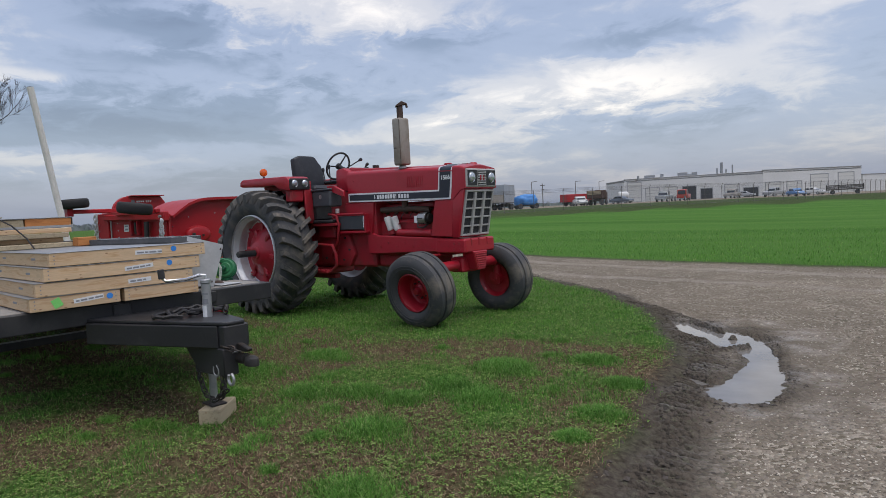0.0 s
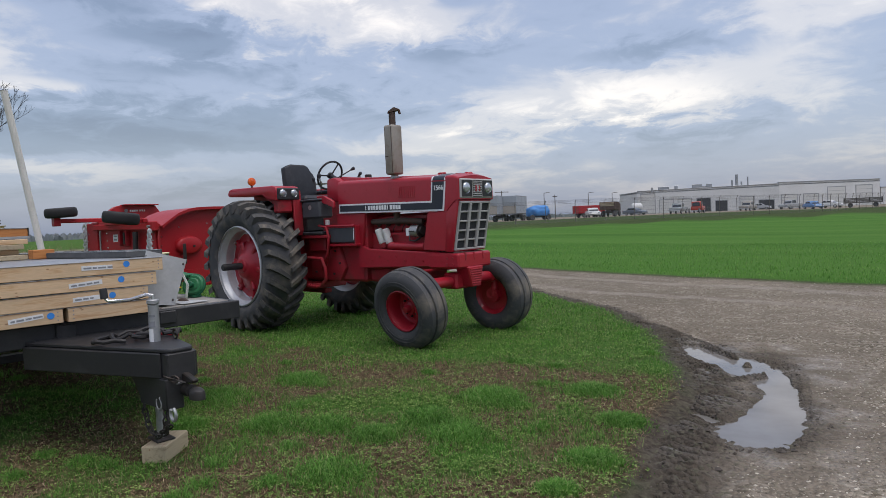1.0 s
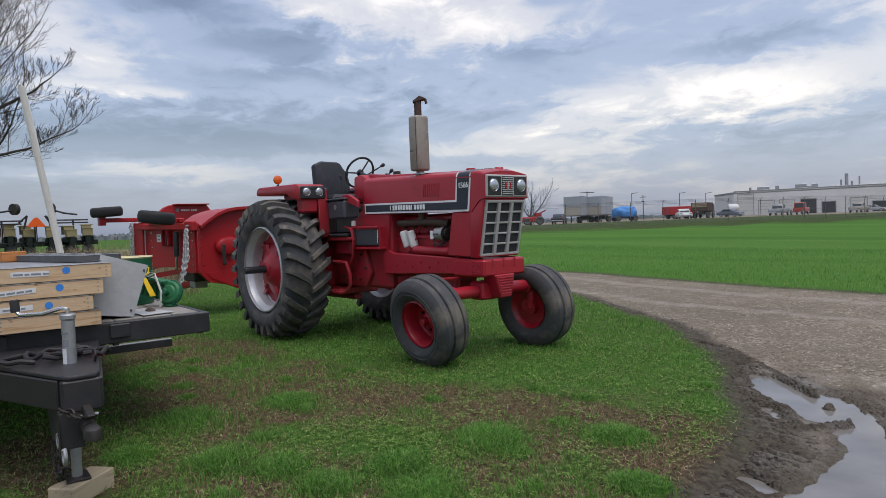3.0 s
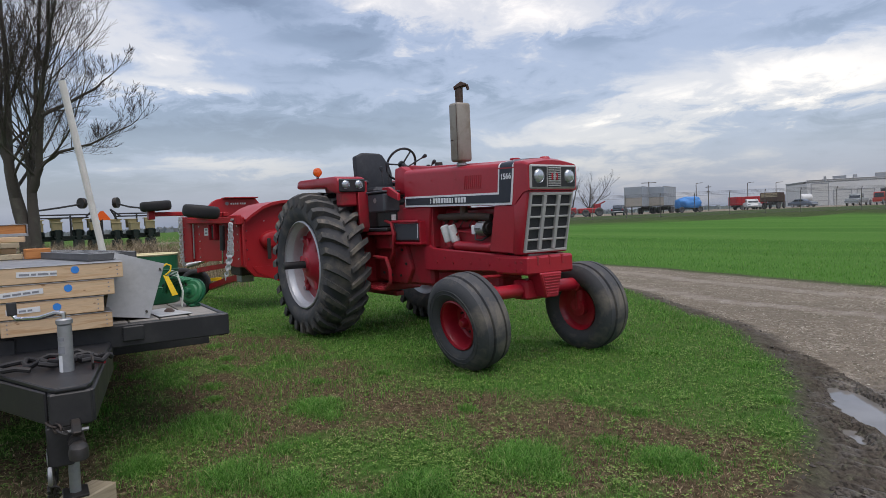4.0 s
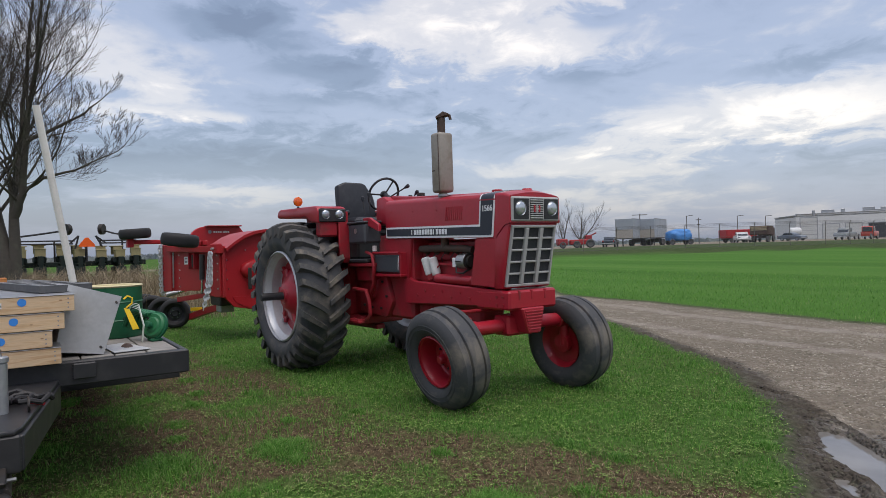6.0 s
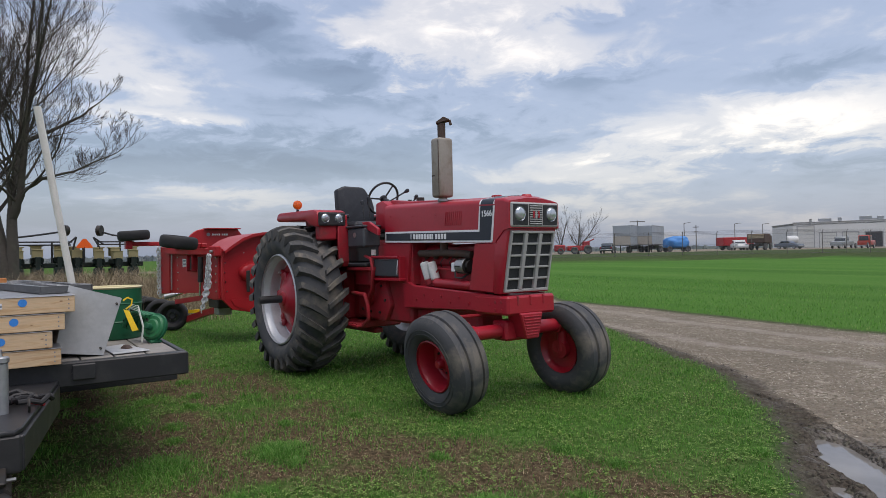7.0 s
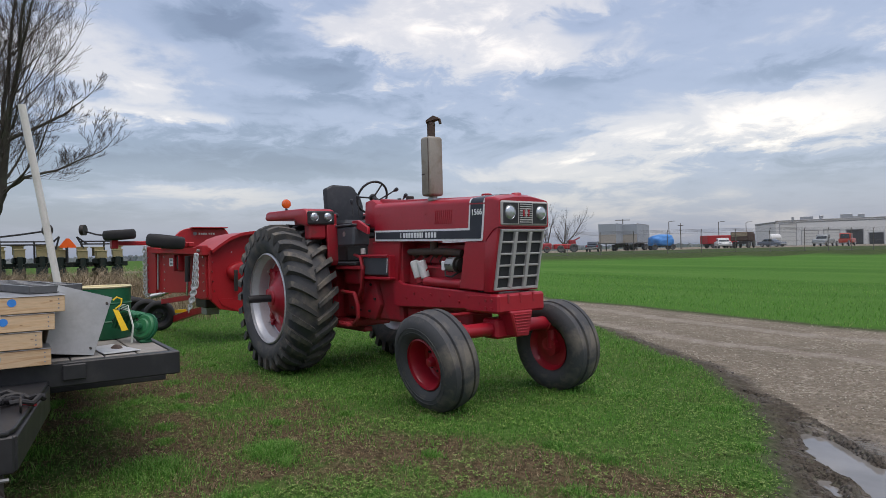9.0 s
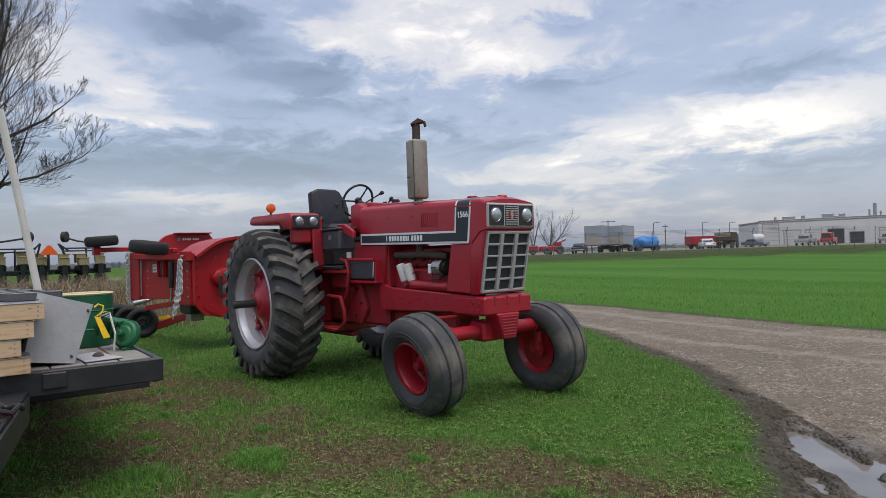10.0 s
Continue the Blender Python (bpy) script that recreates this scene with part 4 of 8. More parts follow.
    for k in range(9):
        z = -0.078 + k * 0.0195
        part("grille_slat", box(bm_new(), 0.006, 0.018, -0.075, 0.075, z - 0.005, z + 0.005, 0.002, tilt), GRILLE, nose, smooth=0)
    part("grille_back", box(bm_new(), 0.0, 0.012, -0.08, 0.08, -0.092, 0.092, 0, tilt), BLACK, nose, "black slot behind slats", smooth=0)
    # the badge as a plain shape
    for y in (-0.030, 0.030):
        part("badge", box(bm_new(), 0.012, 0.0235, y - 0.009, y + 0.009, -0.028, 0.032, 0.003, tilt), RED, nose, "small red and grey badge", smooth=0)
    part("badge", box(bm_new(), 0.012, 0.0225, -0.008, 0.008, -0.034, 0.045, 0.003, tilt), GRILLE, nose, smooth=0)
    part("badge", box(bm_new(), 0.012, 0.0222, -0.028, 0.028, -0.006, 0.008, 0.002, tilt), GRILLE, nose, smooth=0)

    # grille shell
    shell = part("grille_shell", prism(bm_new(), [(2.98, 1.0), (3.075, 1.0), (3.19, 1.57), (2.98, 1.57)], "y", -0.296, 0.296, 0.012, seg=2), RED, T, "red grille shell, leaning forward to its top")
    slant = Matrix.Translation((3.080, 0, 1.03)) @ pose(0, 0, 0, 0, 11.4, 0)
    H = 0.525
    for y in (-0.255, 0.255):
        part("grille_frame", box(bm_new(), -0.01, 0.026, y - 0.011, y + 0.011, 0, H, 0.004, slant), GRILLE, shell)
    for z in (0.0, H):
        part("grille_frame", box(bm_new(), -0.01, 0.027, -0.266, 0.266, z - 0.011, z + 0.011, 0.004, slant), GRILLE, shell)
    for y in (-0.088, 0.088):
        part("grille_bar", box(bm_new(), -0.01, 0.032, y - 0.020, y + 0.020, 0.012, H - 0.012, 0.005, slant), GRILLE, shell, "upright grey grille bar")
    for k in range(1, 5):
        z = H * k / 5
        part("grille_bar", box(bm_new(), -0.01, 0.022, -0.245, 0.245, z - 0.009, z + 0.009, 0.004, slant), GRILLE, shell)
    part("screen", box(bm_new(), -0.012, 0.006, -0.25, 0.25, 0.005, H - 0.005, 0, slant), MESH, shell, "dark radiator screen", smooth=0)

    # --- side panels beside the radiator
    for s in (-1, 1):
        part("side_panel", prism(bm_new(), [(2.64, 1.025), (2.99, 1.01), (3.02, 1.452), (2.735, 1.458)], "y", s * 0.27, s * 0.297, 0.008), RED, T, "plain red side panel by the radiator")
    for s in (-1, 1):
        part("cowl_panel", prism(bm_new(), [(1.12, 1.08), (1.60, 1.06), (1.66, 1.49), (1.10, 1.50)], "y", s * 0.20, s * 0.285, 0.01), RED, T, "red panel below the fuel tank")

    # --- frame rails and bolster
    for s in (-1, 1):
        part("frame_rail", prism(bm_new(), [(1.52, 0.80), (1.48, 1.06), (1.60, 1.08), (1.70, 1.045), (2.74, 1.0), (3.06, 0.99), (3.06, 0.835), (2.70, 0.835)], "y", s * 0.235, s * 0.285, 0.01), RED, T, "heavy red side frame rail")
        for k in range(9):
            x = 1.75 + 0.145 * k
            one_cyl("rail_bolt", T, RED_DULL, (x, s * 0.28, 0.90 + 0.05 * (k % 2)), (x, s * 0.296, 0.90 + 0.05 * (k % 2)), 0.013, seg=6)
    bol = one_box("front_bolster", T, RED, (2.70, 3.165, -0.29, 0.29, 0.815, 0.985), 0.02, "red cast front bolster")
    for x in (3.0, 3.08):
        for z in (0.86, 0.93):
            one_cyl("bolster_bolt", bol, RED_DULL, (x, -0.285, z), (x, -0.30, z), 0.014, seg=6)
    for y in (-0.17, -0.02, 0.14):
        part("bolster_slot", box(bm_new(), 3.15, 3.172, y - 0.012, y + 0.012, 0.90, 0.985, 0.005), RED_DULL, bol)
    foot = part("axle_cover", prism(bm_new(), [(-0.165, 0.83), (0.115, 0.83), (0.06, 0.60), (-0.10, 0.60)], "x", 3.0, 3.185, 0.012), RED, T, "ribbed red axle pivot cover")
    for k in range(7):
        z = 0.64 + 0.026 * k
        hw = 0.07 + 0.006 * k
        part("rib", box(bm_new(), 3.18, 3.193, -0.02 - hw, -0.02 + hw, z - 0.006, z + 0.006, 0.003), RED, foot, smooth=0)

    # --- front axle
    one_tube("axle_tube", T, RED, [(2.95, -0.66, 0.66), (2.96, 0, 0.67), (2.95, 0.68, 0.66)], 0.062, 20, "round red front axle")
    one_box("axle_centre", T, RED, (2.86, 3.06, -0.22, 0.20, 0.58, 0.76), 0.02, "red axle centre casting")
    for s in (-1, 1):
        knee = part("axle_knee", cyl(bm_new(), (2.95, s * 0.50, 0.66), (2.95, s * 0.60, 0.66), 0.075, seg=20, bev=0.008), RED, T, "red axle extension")
        one_cyl("spindle", knee, RED, (2.95, s * 0.60, 0.40), (2.95, s * 0.60, 0.77), 0.048, seg=18, bev=0.008)
        one_box("steering_arm", knee, RED, (2.74, 2.99, s * 0.625 - 0.03, s * 0.625 + 0.03, 0.755, 0.785), 0.01)
        one_cyl("stub_axle", knee, RED, (2.92, s * 0.56, 0.44), (2.90, s * 0.72, 0.43), 0.055, seg=16)
        one_cyl("steering_pin", knee, CHROME, (2.76, s * 0.625, 0.76), (2.76, s * 0.625, 0.82), 0.014, seg=8)
    one_tube("tie_rod", T, RED_DULL, [(2.76, -0.62, 0.80), (2.74, 0, 0.79), (2.76, 0.62, 0.80)], 0.017, 8, "red steering tie rod")

    # --- engine and its fittings
    one_box("engine_block", T, RED_DULL, (1.55, 2.70, -0.17, 0.17, 0.78, 1.24), 0.02, "dark red engine block")
    one_box("cylinder_head", T, RED_DULL, (1.62, 2.60, -0.14, 0.14, 1.24, 1.36), 0.02)
    one_box("valve_cover", T, RED, (1.66, 2.56, -0.10, 0.10, 1.36, 1.46), 0.03)
    one_box("oil_pan", T, RED_DULL, (1.55, 2.62, -0.15, 0.15, 0.62, 0.80), 0.03, "dark red oil pan")
    one_tube("manifold", T, RUST, [(1.72, -0.20, 1.375), (1.80, -0.215, 1.375), (2.15, -0.215, 1.375), (2.45, -0.215, 1.365), (2.56, -0.19, 1.35)], 0.036, 12, "rusty exhaust manifold")
    for k in range(5):
        x = 1.78 + 0.17 * k
        one_tube("manifold_runner", T, RUST, [(x, -0.215, 1.375), (x, -0.15, 1.33)], 0.028, 10)
    one_tube("exhaust_elbow", T, RUST, [(2.16, -0.215, 1.38), (2.16, -0.22, 1.46), (2.16, -0.20, 1.50)], 0.04, 12)
    for k in range(2):
        x = 1.86 + 0.12 * k
        f = part("oil_filter", cyl(bm_new(), (x + 0.045, -0.225, 1.105), (x, -0.255, 1.285), 0.047, seg=20, bev=0.012), FILTER, T, "white spin-on filter with red smear")
        one_cyl("filter_head", f, RED_DULL, (x + 0.06, -0.215, 1.06), (x + 0.044, -0.226, 1.108), 0.05, seg=16)
    alt = part("alternator", cyl(bm_new(), (2.42, -0.235, 1.245), (2.56, -0.235, 1.245), 0.072, seg=24, bev=0.012), ALU, T, "dull cast alternator with pulley")
    one_cyl("pulley", alt, IRON, (2.575, -0.235, 1.245), (2.605, -0.235, 1.245), 0.055, seg=24)
    one_cyl("alternator_fan", alt, IRON, (2.56, -0.235, 1.245), (2.572, -0.235, 1.245), 0.075, seg=24)
    one_box("regulator", alt, WHITE, (2.375, 2.435, -0.30, -0.23, 1.19, 1.28), 0.006, "pale grey regulator box")
    for k in range(6):
        a = 2 * math.pi * k / 6
        one_box("slot", alt, IRON, (2.44, 2.52, -0.235 + 0.070 * math.cos(a) - 0.006, -0.235 + 0.070 * math.cos(a) + 0.006, 1.245 + 0.070 * math.sin(a) - 0.006, 1.245 + 0.070 * math.sin(a) + 0.006), 0.002)
    one_tube("alternator_wire", alt, ROPE, [(2.43, -0.29, 1.20), (2.44, -0.30, 1.14), (2.50, -0.27, 1.13), (2.56, -0.22, 1.18)], 0.010, 6)
    one_cyl("oil_cooler_tube", T, RED, (2.04, -0.235, 1.075), (2.62, -0.235, 1.06), 0.047, seg=20, bev=0.01, label="red oil cooler tube")
    one_cyl("starter", T, RED_DULL, (1.66, -0.205, 0.98), (1.95, -0.205, 0.98), 0.06, seg=16, bev=0.01)
    one_tube("fuel_line", T, RED_DULL, [(1.95, -0.19, 1.05), (2.02, -0.24, 1.16), (2.10, -0.24, 1.22), (2.40, -0.22, 1.20)], 0.009, 6)
    one_tube("dipstick_tube", T, RED_DULL, [(2.02, -0.22, 1.10), (2.04, -0.24, 0.98), (2.04, -0.22, 0.90)], 0.010, 6)
    for k in range(6):
        x = 1.72 + 0.15 * k
        one_tube("injector_line", T, IRON, [(x, -0.15, 1.24), (x + 0.04, -0.19, 1.28), (x + 0.07, -0.16, 1.34), (x + 0.05, -0.10, 1.37)], 0.006, 5)
    one_box("radiator_core", T, MESH, (2.86, 2.99, -0.27, 0.27, 1.0, 1.60), 0.01, "dark radiator core")
    one_cyl("cooling_fan", T, RED_DULL, (2.72, 0, 1.25), (2.76, 0, 1.25), 0.24, seg=24)
    part("fire_wall", box(bm_new(), 1.60, 1.66, -0.26, 0.26, 1.05, 1.50, 0.005), RED_DULL, T)

    # --- exhaust
    mx, my = 2.155, -0.215
    muffler = part("muffler", prism(bm_new(), [(mx - 0.075, my - 0.088), (mx + 0.075, my - 0.088), (mx + 0.075, my + 0.088), (mx - 0.075, my + 0.088)], "z", 1.925, 2.515, 0.028, seg=3), MUFFLER, T, "tall weathered beige muffler box")
    one_cyl("inlet_pipe", muffler, MUFFLER, (mx, my, 1.78), (mx, my, 1.93), 0.042, seg=18)
    part("clamp", lathe(bm_new(), [(0.046, 0), (0.052, 0.004), (0.052, 0.022), (0.046, 0.026)], Matrix.Translation((mx, my, 1.885)), 20), STEEL, muffler)
    one_cyl("outlet_pipe", muffler, RUST, (mx, my, 2.50), (mx, my, 2.665), 0.040, seg=18, label="rusty outlet pipe")
    flap = Matrix.Translation((mx, my, 2.668)) @ pose(0, 0, 0, 0, -14, 50)
    cap = part("rain_cap", prism(bm_new(), [(-0.05, 0), (0.085, 0.0), (0.085, 0.012), (0.035, 0.050), (-0.05, 0.018)], "y", -0.048, 0.048, 0.004, flap), RUST, muffler, "rusty hinged rain cap")
    part("counterweight", box(bm_new(), 0.072, 0.10, -0.012, 0.012, -0.045, 0.01, 0.004, flap), RUST, cap)
    one_box("seam", muffler, RUST, (mx + 0.055, mx + 0.061, my - 0.092, my - 0.084, 1.95, 2.49), 0.002)
    one_box("maker_plate", muffler, RUST, (mx - 0.055, mx - 0.005, my - 0.090, my - 0.084, 2.135, 2.147), 0.001)

    # --- cowl, steering wheel, levers
    cowl = part("cowl", prism(bm_new(), [(0.86, 1.66), (1.20, 1.66), (1.20, 1.905), (1.02, 1.985), (0.88, 1.965)], "y", -0.24, 0.24, 0.025, seg=2), RED, T, "red instrument cowl")
    ridge = part("fuel_tank_cover", prism(bm_new(), [(1.02, 1.82), (2.78, 1.82), (2.78, 1.875), (1.45, 1.948), (1.06, 1.992)], "y", -0.15, 0.15, 0.02, seg=2), RED, T, "raised red tank cover on the hood")
    one_cyl("fuel_filler", ridge, IRON, (1.42, 0.02, 1.94), (1.42, 0.02, 1.995), 0.045, seg=18, bev=0.006, label="black fuel filler cap")
    one_cyl("filler_knob", ridge, IRON, (1.33, -0.06, 1.945), (1.33, -0.06, 1.975), 0.022, seg=12)
    for k in range(7):
        x = 1.10 + 0.15 * k
        one_cyl("rivet", ridge, RED_DULL, (x, -0.148, 1.905), (x, -0.156, 1.905), 0.008, seg=8)
    hub, lean = Vector((0.66, 0.0, 2.045)), pose(0, 0, 0, 0, -64, 0)
    col = one_tube("steering_column", T, BLACK, [(1.0, 0, 1.90), (0.86, 0, 1.96), tuple(hub)], 0.028, 12, "black steering column")
    rim = [hub + lean @ Vector((0.20 * math.cos(a), 0.20 * math.sin(a), 0)) for a in np.linspace(0, 2 * math.pi, 41)]
    one_tube("steering_wheel", col, BLACK, rim, 0.014, 10, "black steering wheel rim")
    for a in (0.5, 2.6, 4.7):
        one_tube("spoke", col, BLACK, [tuple(hub - lean @ Vector((0, 0, 0.02))), tuple(hub + lean @ Vector((0.195 * math.cos(a), 0.195 * math.sin(a), 0)))], 0.010, 8)
    part("horn_cap", cyl(bm_new(), hub - lean @ Vector((0, 0, 0.03)), hub + lean @ Vector((0, 0, 0.012)), 0.045, seg=20, bev=0.008), BLACK, col)

    def lever(a, b, knob=0.022):
        st = one_tube("lever", T, BLACK, [a, b], 0.008, 8, "black control lever")
        k0, k1 = Vector(b), Vector(b) + (Vector(b) - Vector(a)).normalized() * 0.06
        part("knob", lathe(bm_new(), [(0.0, 0), (0.012, 0), (knob, 0.03), (knob, 0.05), (0.012, 0.062), (0, 0.062)], aim(k0, k1), 12), VINYL, st)
    lever((0.86, -0.10, 1.96), (1.02, 0.07, 2.09))
    lever((0.80, -0.27, 1.80), (0.78, -0.27, 1.99))
    lever((0.72, -0.30, 1.80), (0.69, -0.30, 1.95))
    lever((0.88, 0.2, 1.9), (0.98, 0.24, 2.02))

    # --- operator's platform and seat
    one_box("platform", T, BLACK, (-0.30, 0.98, -0.44, 0.44, 1.24, 1.28), 0.01, "black platform floor")
    one_box("transmission_case", T, RED_DULL, (-0.25, 1.55, -0.22, 0.22, 0.62, 1.238), 0.03, "dark red transmission case")
    one_box("final_drive", T, RED_DULL, (-0.28, 0.30, -0.34, 0.34, 0.58, 1.22), 0.04, "dark red rear housing")
    for s in (-1, 1):
        one_cyl("axle_housing", T, RED_DULL, (0, s * 0.3, 0.868), (0, s * 0.66, 0.868), 0.14, 0.10, 20, 0.01, "red rear axle housing")
    one_box("seat_base", T, BLACK, (-0.08, 0.36, -0.24, 0.24, 1.56, 1.66), 0.03, "black seat base")
    one_box("seat_pedestal", T, BLACK, (0.0, 0.28, -0.16, 0.16, 1.28, 1.58), 0.02)
    one_box("seat_cushion", T, VINYL, (-0.06, 0.42, -0.25, 0.25, 1.66, 1.79), 0.045, "black vinyl seat cushion")
    back = bm_new()
    prism(back, [(-0.26, 1.72), (0.26, 1.72), (0.265, 1.98), (0.235, 2.10), (0.19, 2.145), (0.15, 2.215), (0.10, 2.24), (-0.16, 2.245), (-0.20, 2.22), (-0.262, 2.20), (-0.265, 1.98)], "x", -0.06, 0.05, 0.028, pose(-0.02, 0, 0, 0, -7, 0) @ Matrix.Translation((0.22, 0, 0)), 3)
    part("seat_back", back, VINYL, T, "tall black vinyl seat back")
    for s in (-1, 1):
        one_box("armrest", T, VINYL, (-0.02, 0.30, s * 0.29 - 0.035, s * 0.29 + 0.035, 1.82, 1.88), 0.02)

    # --- battery and control boxes by the platform
    bx = one_box("battery_box", T, SLATE, (0.62, 1.0, -0.47, -0.25, 1.46, 1.68), 0.02, "dark grey battery box by the platform")
    one_box("box_lid", bx, SLATE, (0.60, 1.0, -0.48, -0.24, 1.685, 1.71), 0.008)
    one_cyl("key_disc", bx, ALU, (0.80, -0.468, 1.60), (0.80, -0.476, 1.60), 0.03, seg=16)
    part("side_wing", prism(bm_new(), [(0.90, 1.68), (1.22, 1.58), (1.22, 1.66), (1.02, 1.745), (0.88, 1.745)], "y", -0.42, -0.38, 0.006), RED, T, "red angled shield by the cowl")
    tb = one_box("tool_box", T, SLATE, (1.02, 1.52, -0.36, -0.20, 1.13, 1.32), 0.012, "dark grey tool box in a red bracket")
    one_cyl("tray_rail", tb, RED, (1.0, -0.37, 1.345), (1.55, -0.37, 1.34), 0.016, seg=10)
    one_box("tray_shelf", tb, RED, (0.99, 1.56, -0.37, -0.2, 1.085, 1.115), 0.006)
    one_box("tray_end", tb, RED, (1.525, 1.55, -0.36, -0.2, 1.10, 1.345), 0.006)
    one_cyl("tray_pin", tb, CHROME, (1.54, -0.375, 1.31), (1.54, -0.385, 1.16), 0.006, seg=6)
    one_cyl("reservoir", T, FILTER, (0.97, -0.33, 1.365), (0.97, -0.33, 1.43), 0.028, seg=14, bev=0.004, label="small clear reservoir with white cap")
    for k in range(3):
        y = -0.33 - 0.03 * k
        one_tube("hydraulic_hose", T, RED_DULL, [(0.78 + 0.05 * k, y, 1.36), (0.96 + 0.04 * k, y - 0.02, 1.33), (1.02 + 0.03 * k, y - 0.02, 1.20), (0.96 + 0.03 * k, y, 1.0), (0.90, y + 0.02, 0.86), (0.75, y + 0.1, 0.78)], 0.017, 8, "dark red hydraulic hose")
    for k in range(5):
        x = 0.62 + 0.14 * k
        one_cyl("case_bolt", T, RED_DULL, (x, -0.215, 1.08), (x, -0.24, 1.08), 0.016, seg=6)
    one_box("valve_block", T, RED_DULL, (0.55, 0.90, -0.34, -0.2, 1.02, 1.20), 0.02)
    one_box("platform_bracket", T, RED_DULL, (0.50, 1.06, -0.43, -0.20, 1.195, 1.236), 0.008)
    part("clutch_housing", prism(bm_new(), [(0.50, 0.66), (1.10, 0.62), (1.22, 0.80), (1.10, 1.10), (0.84, 1.02), (0.50, 1.04)], "y", -0.275, -0.2, 0.02, seg=2), RED_DULL, T, "dark red ribbed casting")
    for x, z in ((0.62, 0.74), (0.80, 0.72), (1.0, 0.72), (1.12, 0.86), (1.04, 1.02)):
        one_cyl("case_bolt", T, IRON, (x, -0.272, z), (x, -0.292, z), 0.016, seg=6)
    st = one_tube("step", T, RED_DULL, [(0.66, -0.44, 0.94), (0.98, -0.46, 0.93), (1.03, -0.45, 0.80), (1.02, -0.44, 0.66), (0.94, -0.45, 0.59), (0.60, -0.46, 0.57)], 0.022, 8, "dark red step bracket below the platform")
    one_box("step_tread", st, RED_DULL, (0.58, 0.92, -0.53, -0.40, 0.555, 0.590), 0.008)
    for k in range(4):
        one_box("tread_bar", st, RED_DULL, (0.60 + 0.085 * k, 0.63 + 0.085 * k, -0.52, -0.41, 0.59, 0.60), 0.003)
    one_box("drawbar", T, RED_DULL, (-0.75, 0.5, -0.06, 0.06, 0.42, 0.48), 0.01, "steel drawbar")
    one_box("drawbar_frame", T, RED_DULL, (-0.4, 0.55, -0.30, 0.30, 0.50, 0.60), 0.02)
    for s in (-1, 1):
        one_tube("lift_arm", T, RED_DULL, [(-0.1, s * 0.3, 0.62), (-0.85, s * 0.38, 0.52)], 0.03, 10, "red hitch arm")

    # --- fenders with lamps
    for s in (-1, 1):
        f = part("fender", prism(bm_new(), [(-0.60, 1.835), (-0.57, 1.905), (-0.50, 1.925), (0.50, 1.905), (0.575, 1.885), (0.60, 1.83), (0.595, 1.70), (0.36, 1.735), (0.26, 1.795), (-0.55, 1.815)], "y", s * 0.47, s * 0.84, 0.022, seg=2), RED, T, "red flat-topped rear fender")
        part("fender_wall", prism(bm_new(), [(-0.52, 1.84), (0.58, 1.84), (0.59, 1.30), (0.30, 1.20), (-0.25, 1.20), (-0.45, 1.5)], "y", s * 0.445, s * 0.475, 0.006), RED_DULL, f, "dark red inner fender wall")
        part("fender_front", prism(bm_new(), [(0.56, 1.72), (0.60, 1.72), (0.615, 1.30), (0.58, 1.24)], "y", s * 0.45, s * 0.58, 0.006), RED_DULL, f, "dark red front skirt of the fender")
        part("lamp_panel", box(bm_new(), 0.585, 0.609, s * 0.485, s * 0.825, 1.715, 1.872, 0.014), BLACK, f, "black lamp panel")
        part("lamp_bracket", box(bm_new(), 0.45, 0.58, s * 0.58, s * 0.80, 1.55, 1.73, 0.02), RED_DULL, f, "dark red bracket below the lamps")
        for y in (0.570, 0.742):
            part("fender_lamp", lathe(bm_new(), [(0.0, 0.020), (0.024, 0.018), (0.040, 0.012), (0.047, 0.002), (0.053, 0.006), (0.053, -0.004)], Matrix.Translation((0.605, s * y, 1.806)) @ pose(0, 0, 0, 0, 90, 0), 24), LAMP, f, "round fender work lamp")
        sig = part("signal_lamp", lathe(bm_new(), [(0.0, 0.030), (0.034, 0.027), (0.053, 0.018), (0.058, 0.0), (0.053, -0.018), (0.034, -0.027), (0, -0.030)], Matrix.Translation((-0.02, s * 0.80, 1.995)) @ pose(0, 0, 0, 0, 90, 0), 24), AMBER, f, "round amber signal lamp")
        one_cyl("lamp_stalk", sig, BLACK, (-0.02, s * 0.80, 1.91), (-0.02, s * 0.80, 1.935), 0.016, seg=10)
    return T


build_tractor()

# ---- the flatbed trailer and its load ----
TRAILER = pose(3.08, -3.83, -0.042, 0, 0, -3.0)      # x ahead along the tongue, ground below the middle of the deck's front edge
DECK = 0.84


def on_trailer(x, y, z, rz=0.0):
    return TRAILER @ pose(x, y, z, 0, 0, rz)


